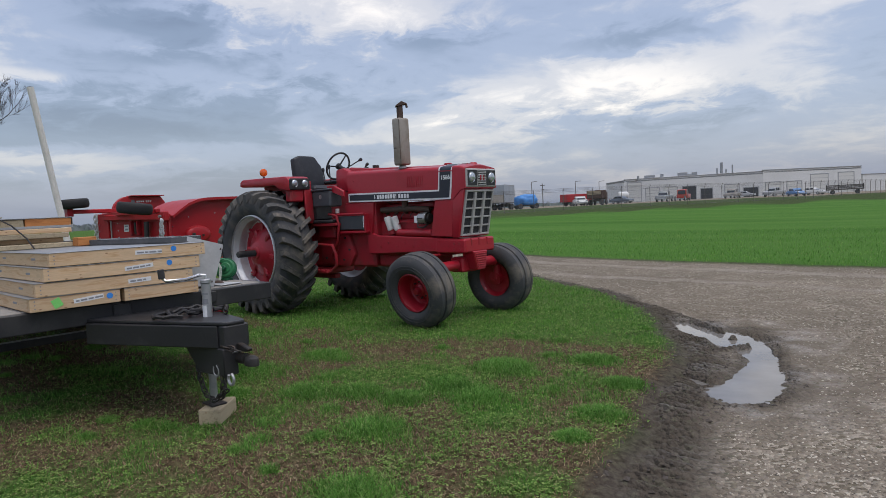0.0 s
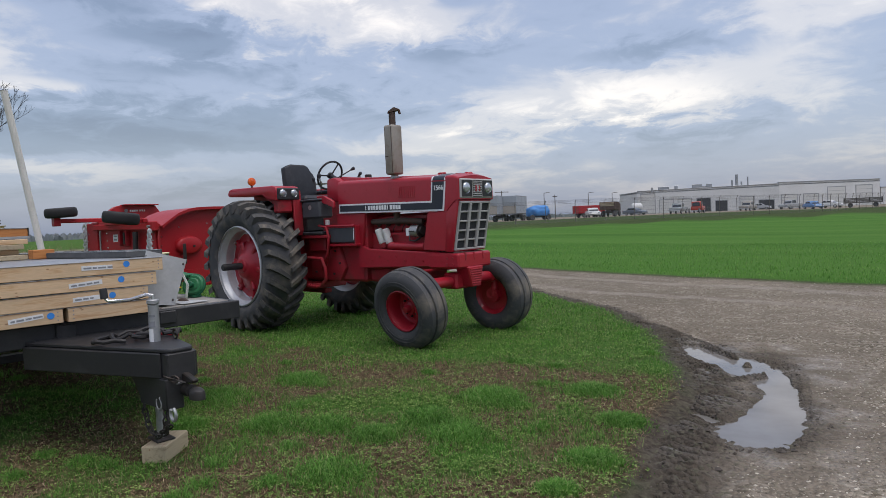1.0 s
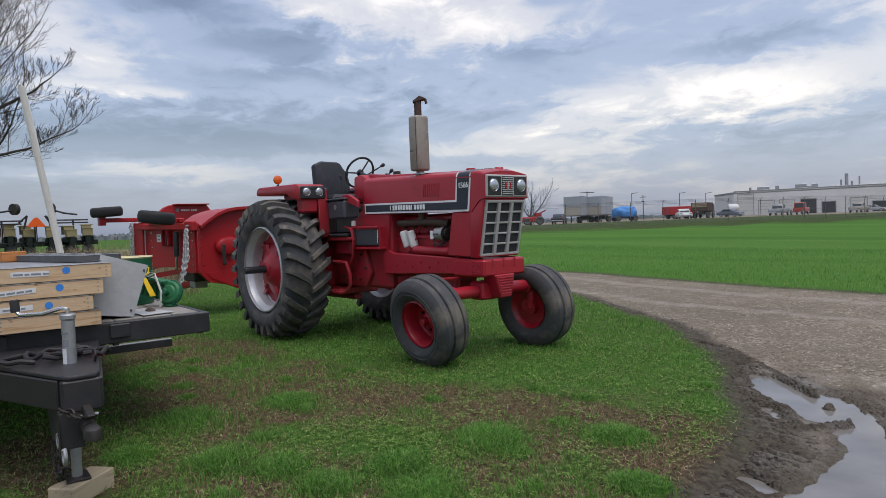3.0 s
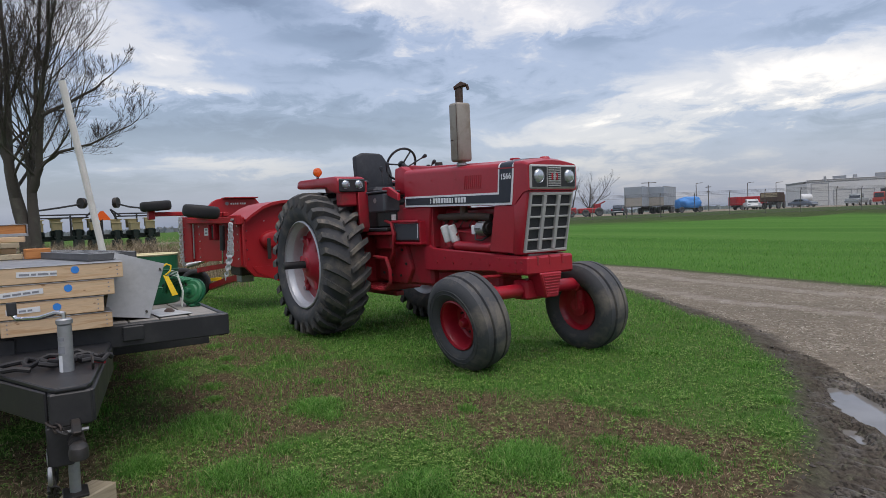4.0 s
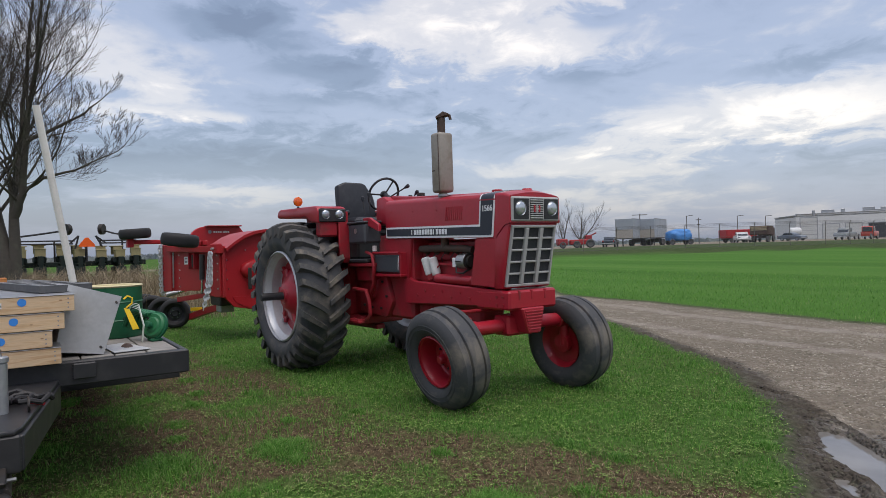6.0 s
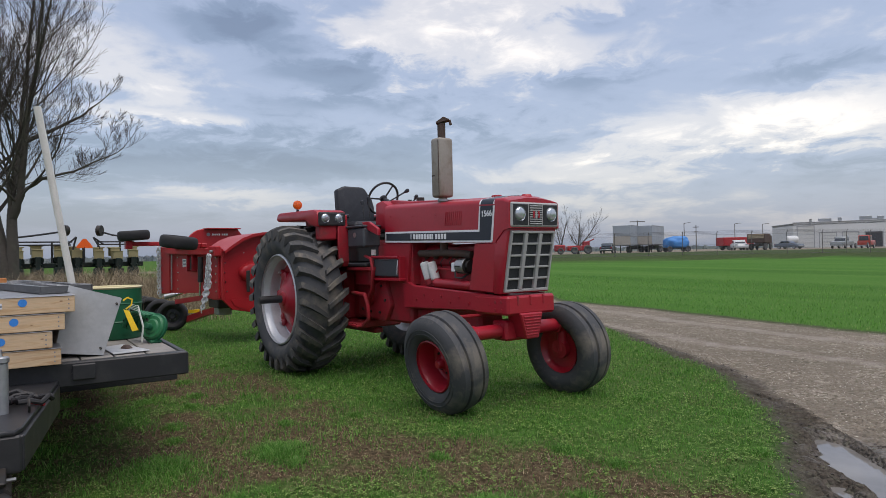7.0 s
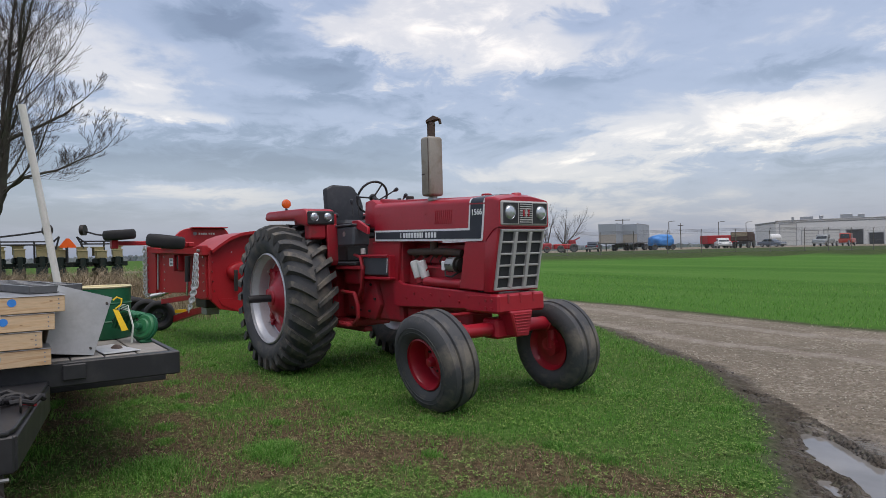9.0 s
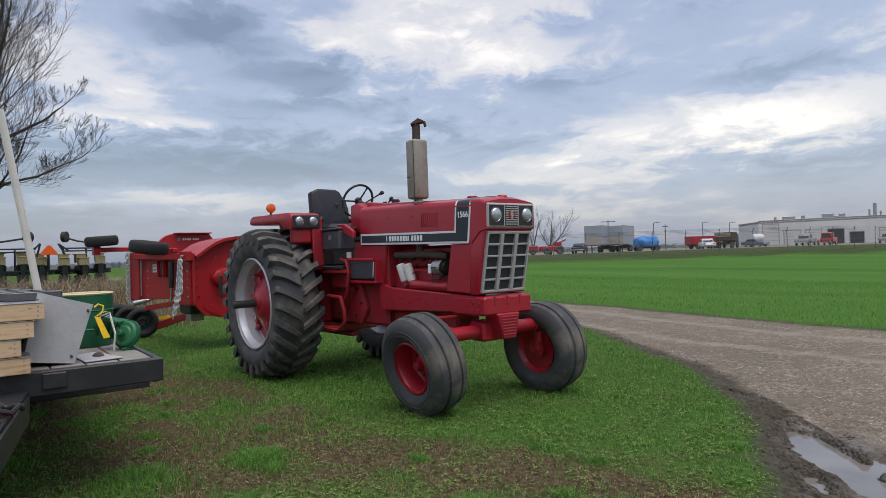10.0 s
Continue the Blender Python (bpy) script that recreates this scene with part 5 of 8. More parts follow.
def build_trailer():
    T = thing("flatbed_trailer", TRAILER, "black steel flatbed trailer with weathered deck, propped on its jack", "trailer")
    hw, L = 0.90, 5.4
    left = -1.15
    frame = one_box("front_beam", T, BLACK, (-0.07, 0.0, left, hw, 0.70, DECK - 0.004), 0.006, "black front cross beam")
    for s in (-1, 1):
        one_box("side_beam", T, BLACK, (-L, -0.072, hw - 0.04 if s > 0 else left, hw if s > 0 else left + 0.04, 0.70, DECK - 0.004), 0.006, "black side beam")
        one_box("stake_pocket", T, BLACK, (0.002, 0.022, s * 0.33 - 0.06, s * 0.33 + 0.06, 0.735, 0.825), 0.006)
        one_box("weld_bracket", T, BLACK, (-0.35, -0.22, (hw if s > 0 else left) - 0.02, (hw if s > 0 else left) + 0.02, 0.66, 0.70), 0.005)
        ml = part("marker_lamp", lathe(bm_new(), [(0, 0.02), (0.018, 0.016), (0.022, 0), (0.022, -0.01)], Matrix.Translation((-0.12, hw if s > 0 else left, 0.755)) @ pose(0, 0, 0, -90 * s, 0, 0), 12), RED_DULL, T, "small red marker lamp")
    one_box("rear_beam", T, BLACK, (-L - 0.07, -L, left, hw, 0.70, DECK - 0.004), 0.006)
    for k in range(7):
        x = -0.6 - k * 0.72
        one_box("cross_member", T, BLACK, (x - 0.03, x + 0.03, left + 0.04, hw - 0.04, 0.72, 0.80), 0.004)
    rng = random.Random(4)
    for k in range(11):
        w = (hw - left - 0.10) / 11
        y = left + 0.05 + k * w
        one_box("deck_board", T, DECK_MAT, (-L + 0.01, -0.075 - 0.004 * rng.random(), y + 0.004, y + w - 0.004, 0.80, DECK - 0.002 + 0.004 * rng.random()), 0.004)
    # A-shaped tongue under a smooth plate, set a little above the beam
    frame_parts = set(T.children)
    tongue = part("tongue_plate", prism(bm_new(), [(-0.074, -0.52), (1.0, -0.10), (1.06, -0.07), (1.06, 0.05), (1.0, 0.075), (-0.074, 0.25)], "z", 0.69, 0.712, 0.005), BLACK, T, "black plated tongue")
    for y0 in (-0.485, 0.215):
        d = math.degrees(math.atan2(math.copysign(0.05, y0) - y0, 1.05))
        part("tongue_beam", box(bm_new(), -0.07, 1.06, -0.03, 0.03, 0.545, 0.688, 0.006, pose(0, y0, 0, 0, 0, d)), BLACK, T, "black angled tongue beam")
    one_box("tongue_head", T, BLACK, (0.90, 1.062, -0.095, 0.07, 0.54, 0.69), 0.008)
    part("coupler_plate", prism(bm_new(), [(0.48, 0.548), (1.06, 0.548), (1.06, 0.375), (0.72, 0.36)], "y", -0.11, -0.01, 0.006), BLACK, T, "black gusset plate below the tongue")
    # ball coupler
    c = part("coupler", tube(bm_new(), [(0.86, 0, 0.475), (1.08, 0, 0.475), (1.14, 0, 0.48)], 0.034, 14), IRON, T, "worn steel ball coupler")
    part("coupler_socket", lathe(bm_new(), [(0, 0.042), (0.025, 0.038), (0.040, 0.022), (0.044, 0.0), (0.044, -0.035), (0.036, -0.038), (0.034, 0.0)], Matrix.Translation((1.205, 0, 0.475)) @ Matrix.Diagonal((1.45, 0.85, 0.8, 1)), 20), IRON, c, "rounded coupler socket")
    part("coupler_latch", prism(bm_new(), [(1.02, 0.515), (1.19, 0.53), (1.20, 0.55), (1.08, 0.575), (1.0, 0.56)], "y", -0.018, 0.018, 0.005), IRON, c, "coupler latch")
    one_cyl("latch_pin", c, STEEL, (1.06, -0.05, 0.52), (1.06, 0.05, 0.52), 0.008, seg=8)
    link_chain("safety_chain", T, IRON, [(0.98, -0.075, 0.47), (1.02, -0.09, 0.36), (0.98, -0.10, 0.25), (0.88, -0.10, 0.19), (0.76, -0.10, 0.22), (0.67, -0.09, 0.32), (0.63, -0.07, 0.41)], 0.042, 0.0055, "hanging steel safety chain")
    link_chain("safety_chain", T, IRON, [(1.12, -0.05, 0.54), (1.04, -0.09, 0.56), (0.97, -0.09, 0.50), (1.0, -0.095, 0.40), (1.03, -0.09, 0.28), (0.95, -0.09, 0.22)], 0.042, 0.0055, "steel safety chain wrapped over the coupler")
    for x, z in ((1.13, 0.37), (0.95, 0.40)):
        hook = [Vector((x, -0.105, z)) + Vector((0.035 * math.sin(a), 0, 0.035 * math.cos(a))) for a in np.linspace(0.3, 5.4, 14)]
        one_tube("chain_hook", T, STEEL, hook, 0.009, 8, "bright clevis hook")
    # jack standing on the timber
    J = pose(0.68, -0.005, 0)
    jack = part("jack_tube", cyl(bm_new(), J @ Vector((0, 0, 0.42)), J @ Vector((0, 0, 0.935)), 0.031, seg=20, bev=0.004), STEEL, T, "grey tongue jack tube with label")
    one_cyl("jack_cap", jack, STEEL, J @ Vector((0, 0, 0.935)), J @ Vector((0, 0, 0.965)), 0.036, seg=20, bev=0.006)
    one_cyl("jack_post", jack, STEEL, J @ Vector((0, 0, 0.126)), J @ Vector((0, 0, 0.43)), 0.025, seg=18)
    part("jack_foot", box(bm_new(), -0.075, 0.075, -0.055, 0.055, 0.115, 0.127, 0.003, J), IRON, jack, "dark steel jack foot")
    for z0, z1 in ((0.86, 0.875), (0.80, 0.835)):
        part("jack_label", prism(bm_new(), [(0.0318 * math.cos(a), 0.0318 * math.sin(a)) for a in np.linspace(-2.4, -0.2, 10)] + [(0.0300 * math.cos(a), 0.0300 * math.sin(a)) for a in np.linspace(-0.2, -2.4, 10)], "z", z0, z1, 0, J), INK, jack, smooth=0)
    part("jack_label", prism(bm_new(), [(0.0320 * math.cos(a), 0.0320 * math.sin(a)) for a in np.linspace(-2.2, -0.6, 10)] + [(0.0300 * math.cos(a), 0.0300 * math.sin(a)) for a in np.linspace(-0.6, -2.2, 10)], "z", 0.70, 0.79, 0, J), PAPER, jack, smooth=0)
    crank = one_tube("crank", jack, CHROME, [J @ Vector(p) for p in ((0, 0, 0.955), (0, 0, 0.99), (-0.02, -0.03, 0.995), (-0.08, -0.10, 0.97), (-0.17, -0.19, 0.965), (-0.19, -0.205, 0.985))], 0.011, 8, "bent bright crank handle")
    part("grip", cyl(bm_new(), J @ Vector((-0.193, -0.208, 0.98)), J @ Vector((-0.20, -0.21, 1.045)), 0.022, seg=12, bev=0.005), BLACK, crank, "black crank grip")
    # cable heaped on the tongue
    for r0, cx, cy, seed in ((0.12, 0.52, -0.12, 1), (0.10, 0.47, -0.03, 2), (0.09, 0.56, 0.06, 3)):
        rr = random.Random(seed)
        loop = [(cx + r0 * (1 + 0.2 * rr.random()) * math.cos(a) * 0.8, cy + 1.5 * r0 * math.sin(a), 0.728 + 0.03 * rr.random()) for a in np.linspace(0, 6.1, 18)]
        one_tube("cable_loop", T, ROPE, loop, 0.013, 7, "heaped black trailer cable")
    one_tube("eye_bolt", T, IRON, [(0.72 + 0.03 * math.cos(a), 0.10, 0.745 + 0.03 * math.sin(a)) for a in np.linspace(0, 6.2, 12)], 0.006, 6)
    one_tube("loose_strap", T, RED_DULL, [(0.30, -0.2, 0.722), (0.44, -0.05, 0.735), (0.54, 0.08, 0.73), (0.62, 0.16, 0.72)], 0.008, 6)
    for ob in set(T.children) - frame_parts:
        ob.matrix_basis = pose(0.075, -0.045, 0.03)
    # low cross bar under the deck, reaching out past its side
    one_box("low_cross_bar", T, BLACK, (-2.95, -2.87, -1.0, 1.385, 0.17, 0.246), 0.006, "black low cross bar")
    one_box("bar_edge", T, STEEL, (-2.95, -2.868, -1.0, 1.385, 0.247, 0.253), 0.001, "pale worn top edge")
    for y in (-0.9, 0.8):
        one_box("bar_hanger", T, BLACK, (-2.94, -2.88, y, y + 0.06, 0.246, 0.72), 0.006)
    # running gear
    for x in (-3.9, -4.7):
        one_cyl("axle", T, BLACK, (x, left, 0.372), (x, hw, 0.372), 0.035, seg=12)
        for s in (-1, 1):
            w = new("wheel")
            w.parent = T
            w.matrix_basis = pose(x, (hw if s > 0 else left) - s * 0.14, 0.372, 90, 0, 0)
            part("tyre", lathe(bm_new(), tyre_profile(0.33, 0.2, 0.19), Matrix(), 32), RUBBER, w)
            part("rim", lathe(bm_new(), [(0, 0.03), (0.1, 0.03), (0.17, -0.02), (0.195, 0.06), (0.195, -0.06), (0, -0.06)], Matrix(), 24), SILVER, w)
    return T


build_trailer()

block = part("timber_block", box(bm_new(), -0.15, 0.15, -0.074, 0.074, 0.0, 0.102, 0.006), OLD_WOOD, None)
block.matrix_basis = pose(3.835, -3.90, 0.0, 0, 0, -51)
tagged(block, "weathered square timber block under the jack foot", "timber block")


def wall_panel(m, y0, y1, depth, label, slots=True, tag=None, dot=None, lime=None):
    """A framed panel lying flat: edge boards with a metal skin on top. Front at x = 0, reaching back."""
    P = thing("framed_panel", m, label, "panel", "stacked panels on the trailer")
    t, h = 0.038, 0.088
    front = one_box("front_board", P, PINE_Y, (-t, 0, y0, y1, 0, h), 0.003)
    one_box("back_board", P, PINE_Y, (-depth, -depth + t, y0, y1, 0, h), 0.003)
    for y in (y0, y1 - t):
        b = one_box("end_board", P, PINE_X, (-depth + t + 0.002, -t - 0.002, y, y + t, 0, h), 0.003)
        if slots:
            # slots are not cut: dark strips on the board paint their shaded hollows
            for x in (-0.35, -1.1):
                one_box("slot", b, INK, (x - 0.05, x + 0.05, y - 0.001 if y < (y0 + y1) / 2 else y + t - 0.003, y + 0.003 if y < (y0 + y1) / 2 else y + t + 0.001, 0.04, 0.055), 0.001)
    one_box("metal_skin", P, STEEL, (-depth, 0.004, y0 - 0.004, y1 + 0.004, h + 0.001, h + 0.004), 0.001, "grey metal skin")
    for y in (y0 + 0.03, y1 - 0.03):
        for z in (0.02, 0.045, 0.07):
            part("nail", cyl(bm_new(), (-0.001, y, z), (0.0015, y, z), 0.0045, seg=6), INK, front)
    if tag:
        a, b, z, tilt = tag
        pm = Matrix.Translation((0.0012, (a + b) / 2, z)) @ pose(0, 0, 0, tilt, 0, 0)
        part("paper_label", box(bm_new(), -0.001, 0.0015, -(b - a) / 2, (b - a) / 2, -0.015, 0.015, 0, pm), PAPER, front, "long white paper label", smooth=0)
        rr = random.Random(int(a * 1000))
        y = -(b - a) / 2 + 0.012
        while y < (b - a) / 2 - 0.03:
            w = 0.022 + 0.030 * rr.random()
            part("print_bar", box(bm_new(), 0.001, 0.0022, y, y + w, -0.007, 0.004, 0, pm), INK, front, smooth=0)
            y += w + 0.008
    if dot:
        part("sticker", cyl(bm_new(), (-0.001, dot[0], dot[1]), (0.002, dot[0], dot[1]), 0.021, seg=20), BLUE_DOT, front, "round blue sticker")
    if lime:
        part("tag", box(bm_new(), -0.001, 0.002, -0.028, 0.028, -0.03, 0.03, 0, Matrix.Translation((0.001, *lime)) @ pose(0, 0, 0, 25, 0, 0)), LIME, front, "lime green tag", smooth=0)
    return P


PAN = "new pine framed panel with grey metal skin, stacked flat"
wall_panel(on_trailer(0.085, 0, DECK + 0.006), -0.92, -0.36, 2.3, "short pine framed panel with lime tag, under the stack", tag=(-0.66, -0.47, 0.05, 5), dot=(-0.43, 0.052), lime=(-0.76, 0.045))
wall_panel(on_trailer(0.085, 0, DECK + 0.004), -0.33, 0.215, 2.3, "short pine framed panel with knots, under the stack")
wall_panel(on_trailer(0.09, 0, DECK + 0.100), -0.88, 0.175, 2.3, PAN, tag=(-0.30, -0.14, 0.045, 2), dot=(-0.06, 0.05))
wall_panel(on_trailer(0.095, 0, DECK + 0.196, 0.4), -0.83, 0.235, 2.3, PAN, tag=(-0.32, -0.12, 0.045, 4), dot=(0.0, 0.055))
wall_panel(on_trailer(0.095, 0, DECK + 0.292, 0.6), -0.79, 0.285, 2.3, PAN, tag=(-0.24, -0.05, 0.05, -1), dot=(0.04, 0.06))
# boards and channels piled on the back of the stack
TOP = DECK + 0.388
for k, (x, y0, y1, rz, mat, name) in enumerate(((-1.42, -0.95, -0.22, 1, OLD_WOOD, "grey weathered"), (-1.50, -1.0, -0.26, -2, PINE_Y, "pale sawn"), (-1.45, -0.9, -0.24, 2, OLD_WOOD, "brown weathered"), (-1.47, -0.95, -0.20, -1, PINE_Y, "pale sawn"))):
    b = one_box("loose_board", None, mat, (-0.09, 0.09, y0, y1, 0.0, 0.040), 0.004)
    b.matrix_basis = on_trailer(x, 0, TOP + 0.042 * k, rz)
    tagged(b, name + " board piled across the stacked panels", "board", "loose boards on the trailer")
ch = thing("metal_channel", on_trailer(-1.46, -0.18, TOP + 0.170, -2), "long grey metal channel with orange board lying on boards", "channel")
one_box("web", ch, STEEL, (-0.06, 0.06, -0.85, 0.0, 0.0, 0.004), 0.001)
for x in (-0.06, 0.056):
    one_box("flange", ch, STEEL, (x, x + 0.004, -0.85, 0.0, 0.004, 0.02 if x > 0 else 0.085), 0.001)
one_box("lip", ch, STEEL, (-0.06, 0.06, -0.85, 0.0, 0.086, 0.09), 0.001)
one_box("end_cap", ch, STEEL, (-0.06, 0.06, -0.004, 0.0, 0.004, 0.085), 0.001)
one_box("board_inside", ch, ORANGE_WOOD, (-0.045, 0.050, -0.36, -0.01, 0.006, 0.082), 0.003, "orange stained board")
one_box("board_inside", ch, OLD_WOOD, (-0.045, 0.045, -0.82, -0.37, 0.006, 0.078), 0.003)
blk = one_box("orange_block", None, ORANGE_WOOD, (-0.05, 0.05, -0.08, 0.08, 0.0, 0.075), 0.005)
blk.matrix_basis = on_trailer(-1.30, -0.13, TOP, 8)
tagged(blk, "orange stained wooden block on the stacked panels", "block")
wire = one_tube("dark_wire", None, ROPE, [on_trailer(-1.40, -0.75, TOP + 0.27) @ Vector((0, 0, 0)), on_trailer(-1.33, -0.66, TOP + 0.20) @ Vector((0, 0, 0)), on_trailer(-1.25, -0.58, TOP + 0.09) @ Vector((0, 0, 0)), on_trailer(-1.18, -0.55, TOP + 0.004) @ Vector((0, 0, 0))], 0.006, 6)
tagged(wire, "thin dark wire drooping over the piled boards", "wire")
# long shallow divided tray
tray = thing("metal_tray", pose(2.095, -3.69, TOP - 0.042, 0, 0, 8.7), "long shallow grey metal tray with dividers lying on panels", "tray")
one_box("tray_floor", tray, TRAY_DARK, (-0.85, 0.85, -0.14, 0.14, 0.0, 0.005), 0.001)
for y in (-0.14, 0.135):
    one_box("tray_side", tray, TRAY_DARK, (-0.85, 0.85, y, y + 0.005, 0.005, 0.042), 0.001)
for k in range(7):
    x = -0.85 + 0.2815 * k
    d = one_box("divider", tray, TRAY_DARK, (x, x + 0.006, -0.134, 0.134, 0.006, 0.040), 0.001)
    one_box("divider_edge", d, STEEL, (x - 0.001, x + 0.007, -0.134, 0.134, 0.0405, 0.044), 0.001)
for y in (-0.142, 0.128):
    one_box("tray_rim", tray, STEEL, (-0.85, 0.85, y, y + 0.010, 0.042, 0.045), 0.001)

# leaning plastic pipe
pipe = part("plastic_pipe", tube(bm_new(), [(-0.907, -3.057, DECK - 0.038), (-0.88, -3.12, 1.24), (-0.822, -3.265, 2.135), (-0.765, -3.41, 3.03)], 0.037, 16), PVC, None)
tagged(pipe, "long off-white plastic pipe leaning upright on the trailer load", "pipe")
# the tube is capped, so a dark disc paints its shaded bore
part("bore_shade", cyl(bm_new(), (-0.7645, -3.4105, 3.031), (-0.7644, -3.4107, 3.0335), 0.031, seg=16), INK, pipe, "dark disc painted as the shade in the open end")

# bent sheet of a dismantled bin
sh = thing("sheet_metal_bin", pose(0, 0, 0), "light grey bent sheet metal bin standing on the trailer deck", "metal bin")
A, B, C, D = Vector((2.93, -3.55, 1.228)), Vector((3.0, -3.279, 1.141)), Vector((2.983, -3.383, 0.804)), Vector((2.93, -3.63, 0.835))


def slab(pts, t):
    pts = [Vector(p) for p in pts]
    n = (pts[1] - pts[0]).cross(pts[2] - pts[0]).normalized() * t
    bm = bm_new()
    a, b = [bm.verts.new(p) for p in pts], [bm.verts.new(p + n) for p in pts]
    bm.faces.new(a)
    bm.faces.new(b[::-1])
    for k in range(len(pts)):
        j = (k + 1) % len(pts)
        bm.faces.new((a[k], b[k], b[j], a[j]))
    return bm


back = Vector((-0.42, -0.05, 0.0))
part("front_sheet", slab([A, B, C, D], 0.004), SHEET, sh, "light grey face sheet", smooth=0)
part("side_sheet", slab([B, B + back, C + back * 0.9 + Vector((0, 0, 0.0)), C], 0.004), SHEET, sh, "light grey side sheet", smooth=0)
part("bottom_sheet", slab([D, C, C + back, D + back], 0.004), SHEET, sh, smooth=0)
part("left_sheet", slab([A, D, D + back, A + back], 0.004), SHEET, sh, smooth=0)
for p in (B + (C - B) * 0.12 + (A - B) * 0.05, B + (C - B) * 0.9 + (A - B) * 0.08):
    part("bolt_head", cyl(bm_new(), p + Vector((0.001, -0.001, 0)), p + Vector((0.012, -0.006, 0.006)), 0.007, seg=8), IRON, sh)

drum = thing("green_drum", pose(2.02, -3.17, DECK - 0.042), "small dark green drum with cream rim, open, on the trailer", "drum")
part("body", lathe(bm_new(), [(0.0, 0.004), (0.190, 0.004), (0.195, 0.012), (0.195, 0.12), (0.200, 0.127), (0.195, 0.134), (0.195, 0.25), (0.200, 0.257), (0.195, 0.264), (0.195, 0.365), (0.187, 0.365), (0.187, 0.02), (0.0, 0.02)], Matrix(), 48), GREEN, drum)
part("lid", lathe(bm_new(), [(0.0, 0.345), (0.187, 0.350), (0.192, 0.366), (0.199, 0.370), (0.202, 0.376), (0.196, 0.382), (0.188, 0.378), (0.184, 0.357), (0.0, 0.352)], Matrix(), 48), CREAM, drum, "cream sunken lid")
one_tube("scratch_wire", drum, IRON, [(0.05, 0.02, 0.355), (0.0, 0.0, 0.36), (-0.06, -0.01, 0.358)], 0.003, 5)

hood = thing("green_blower", pose(2.52, -3.02, DECK - 0.042), "green plastic fan housing lying on the trailer with wires", "fan housing")
part("housing", lathe(bm_new(), [(0.0, 0.035), (0.045, 0.037), (0.055, 0.028), (0.075, 0.03), (0.086, 0.018), (0.088, -0.025), (0.075, -0.04), (0.0, -0.04)], pose(0.02, 0.02, 0.105, 72, 0, 38), 28), GREEN_BRIGHT, hood)
part("housing_rim", lathe(bm_new(), [(0.086, 0.008), (0.098, 0.006), (0.098, -0.012), (0.086, -0.014)], pose(0.02, 0.02, 0.105, 72, 0, 38), 28), GREEN, hood)
one_cyl("hub", hood, GREEN, (0.045, -0.012, 0.112), (0.07, -0.045, 0.124), 0.022, seg=14, bev=0.004)
for k in range(5):
    one_tube("duct_strip", hood, GREEN_BRIGHT if k % 2 else GREEN, [(0.0, -0.03 + 0.02 * k, 0.18), (-0.07, -0.07 + 0.022 * k, 0.215 - 0.006 * k), (-0.16, -0.11 + 0.026 * k, 0.19 - 0.012 * k), (-0.20, -0.13 + 0.03 * k, 0.10 - 0.01 * k)], 0.016, 8)
one_box("foot", hood, GREEN, (-0.05, 0.07, -0.02, 0.06, 0.0, 0.022), 0.008)
for k in range(4):
    one_tube("wire", hood, WIRE, [(-0.22, -0.12, 0.10 + 0.02 * k), (-0.14 + 0.01 * k, -0.10, 0.235 + 0.01 * k), (-0.02, -0.07, 0.22 + 0.012 * k), (0.05 + 0.012 * k, -0.06, 0.12), (0.04 + 0.01 * k, -0.07, 0.01)], 0.0024, 6, "loose white wire")
one_tube("hose", hood, ROPE, [(-0.25, -0.12, 0.14), (-0.15, -0.08, 0.22), (-0.04, -0.02, 0.18), (0.03, 0.0, 0.12)], 0.012, 8)
ylw = thing("yellow_tie", pose(2.40, -3.16, DECK - 0.042), "bright yellow plastic tie hung over the bin's edge", "tie")
part("strip", slab([(0.05, -0.015, 0.235), (0.05, 0.02, 0.225), (0.09, 0.07, 0.09), (0.09, 0.03, 0.085)], 0.004), YELLOW, ylw, smooth=0)
one_tube("loop", ylw, YELLOW, [(0.05, 0.0, 0.235), (0.05, 0.035, 0.262), (0.05, 0.04, 0.30), (0.05, 0.01, 0.315), (0.05, -0.015, 0.295)], 0.006, 6)
sheet = part("flat_cover", prism(bm_new(), [(2.62, -3.34), (3.0, -3.33), (2.98, -3.12), (2.55, -3.20)], "z", DECK - 0.036, DECK - 0.031, 0.001), SHEET, None)
tagged(sheet, "flat pale grey plastic cover lying on the deck boards", "cover")
rag = part("brown_rag", lathe(bm_new(), [(0, 0.02), (0.02, 0.018), (0.035, 0.008), (0.042, 0.0)], pose(2.78, -3.22, DECK - 0.0305) @ Matrix.Diagonal((1.6, 0.8, 1, 1)), 10), RUST, None)
tagged(rag, "crumpled rust brown rag on the pale cover", "rag")

# ---- folded rotary mower behind the tractor ----
def small_wheel(name, parent, m, R, w, rim, label):
    W = new(name)
    W.parent = parent
    W.matrix_basis = m
    part("tyre", lathe(bm_new(), tyre_profile(R, w, rim), Matrix(), 40), BLACK_RUBBER, W, label)
    part("rim", lathe(bm_new(), [(0.0, 0.02), (0.05, 0.03), (0.07, 0.0), (rim * 0.75, -0.01), (rim * 0.9, 0.05), (rim * 1.03, w * 0.33), (rim * 1.03, -w * 0.33), (rim * 0.9, -0.05), (0, -0.05)], Matrix(), 28), BLACK, W)
    for k in range(6):
        a = 2 * math.pi * k / 6
        part("lug_nut", cyl(bm_new(), (0.075 * math.cos(a), 0.075 * math.sin(a), 0.0), (0.075 * math.cos(a), 0.075 * math.sin(a), 0.022), 0.010, seg=6), CHROME, W)
    return W


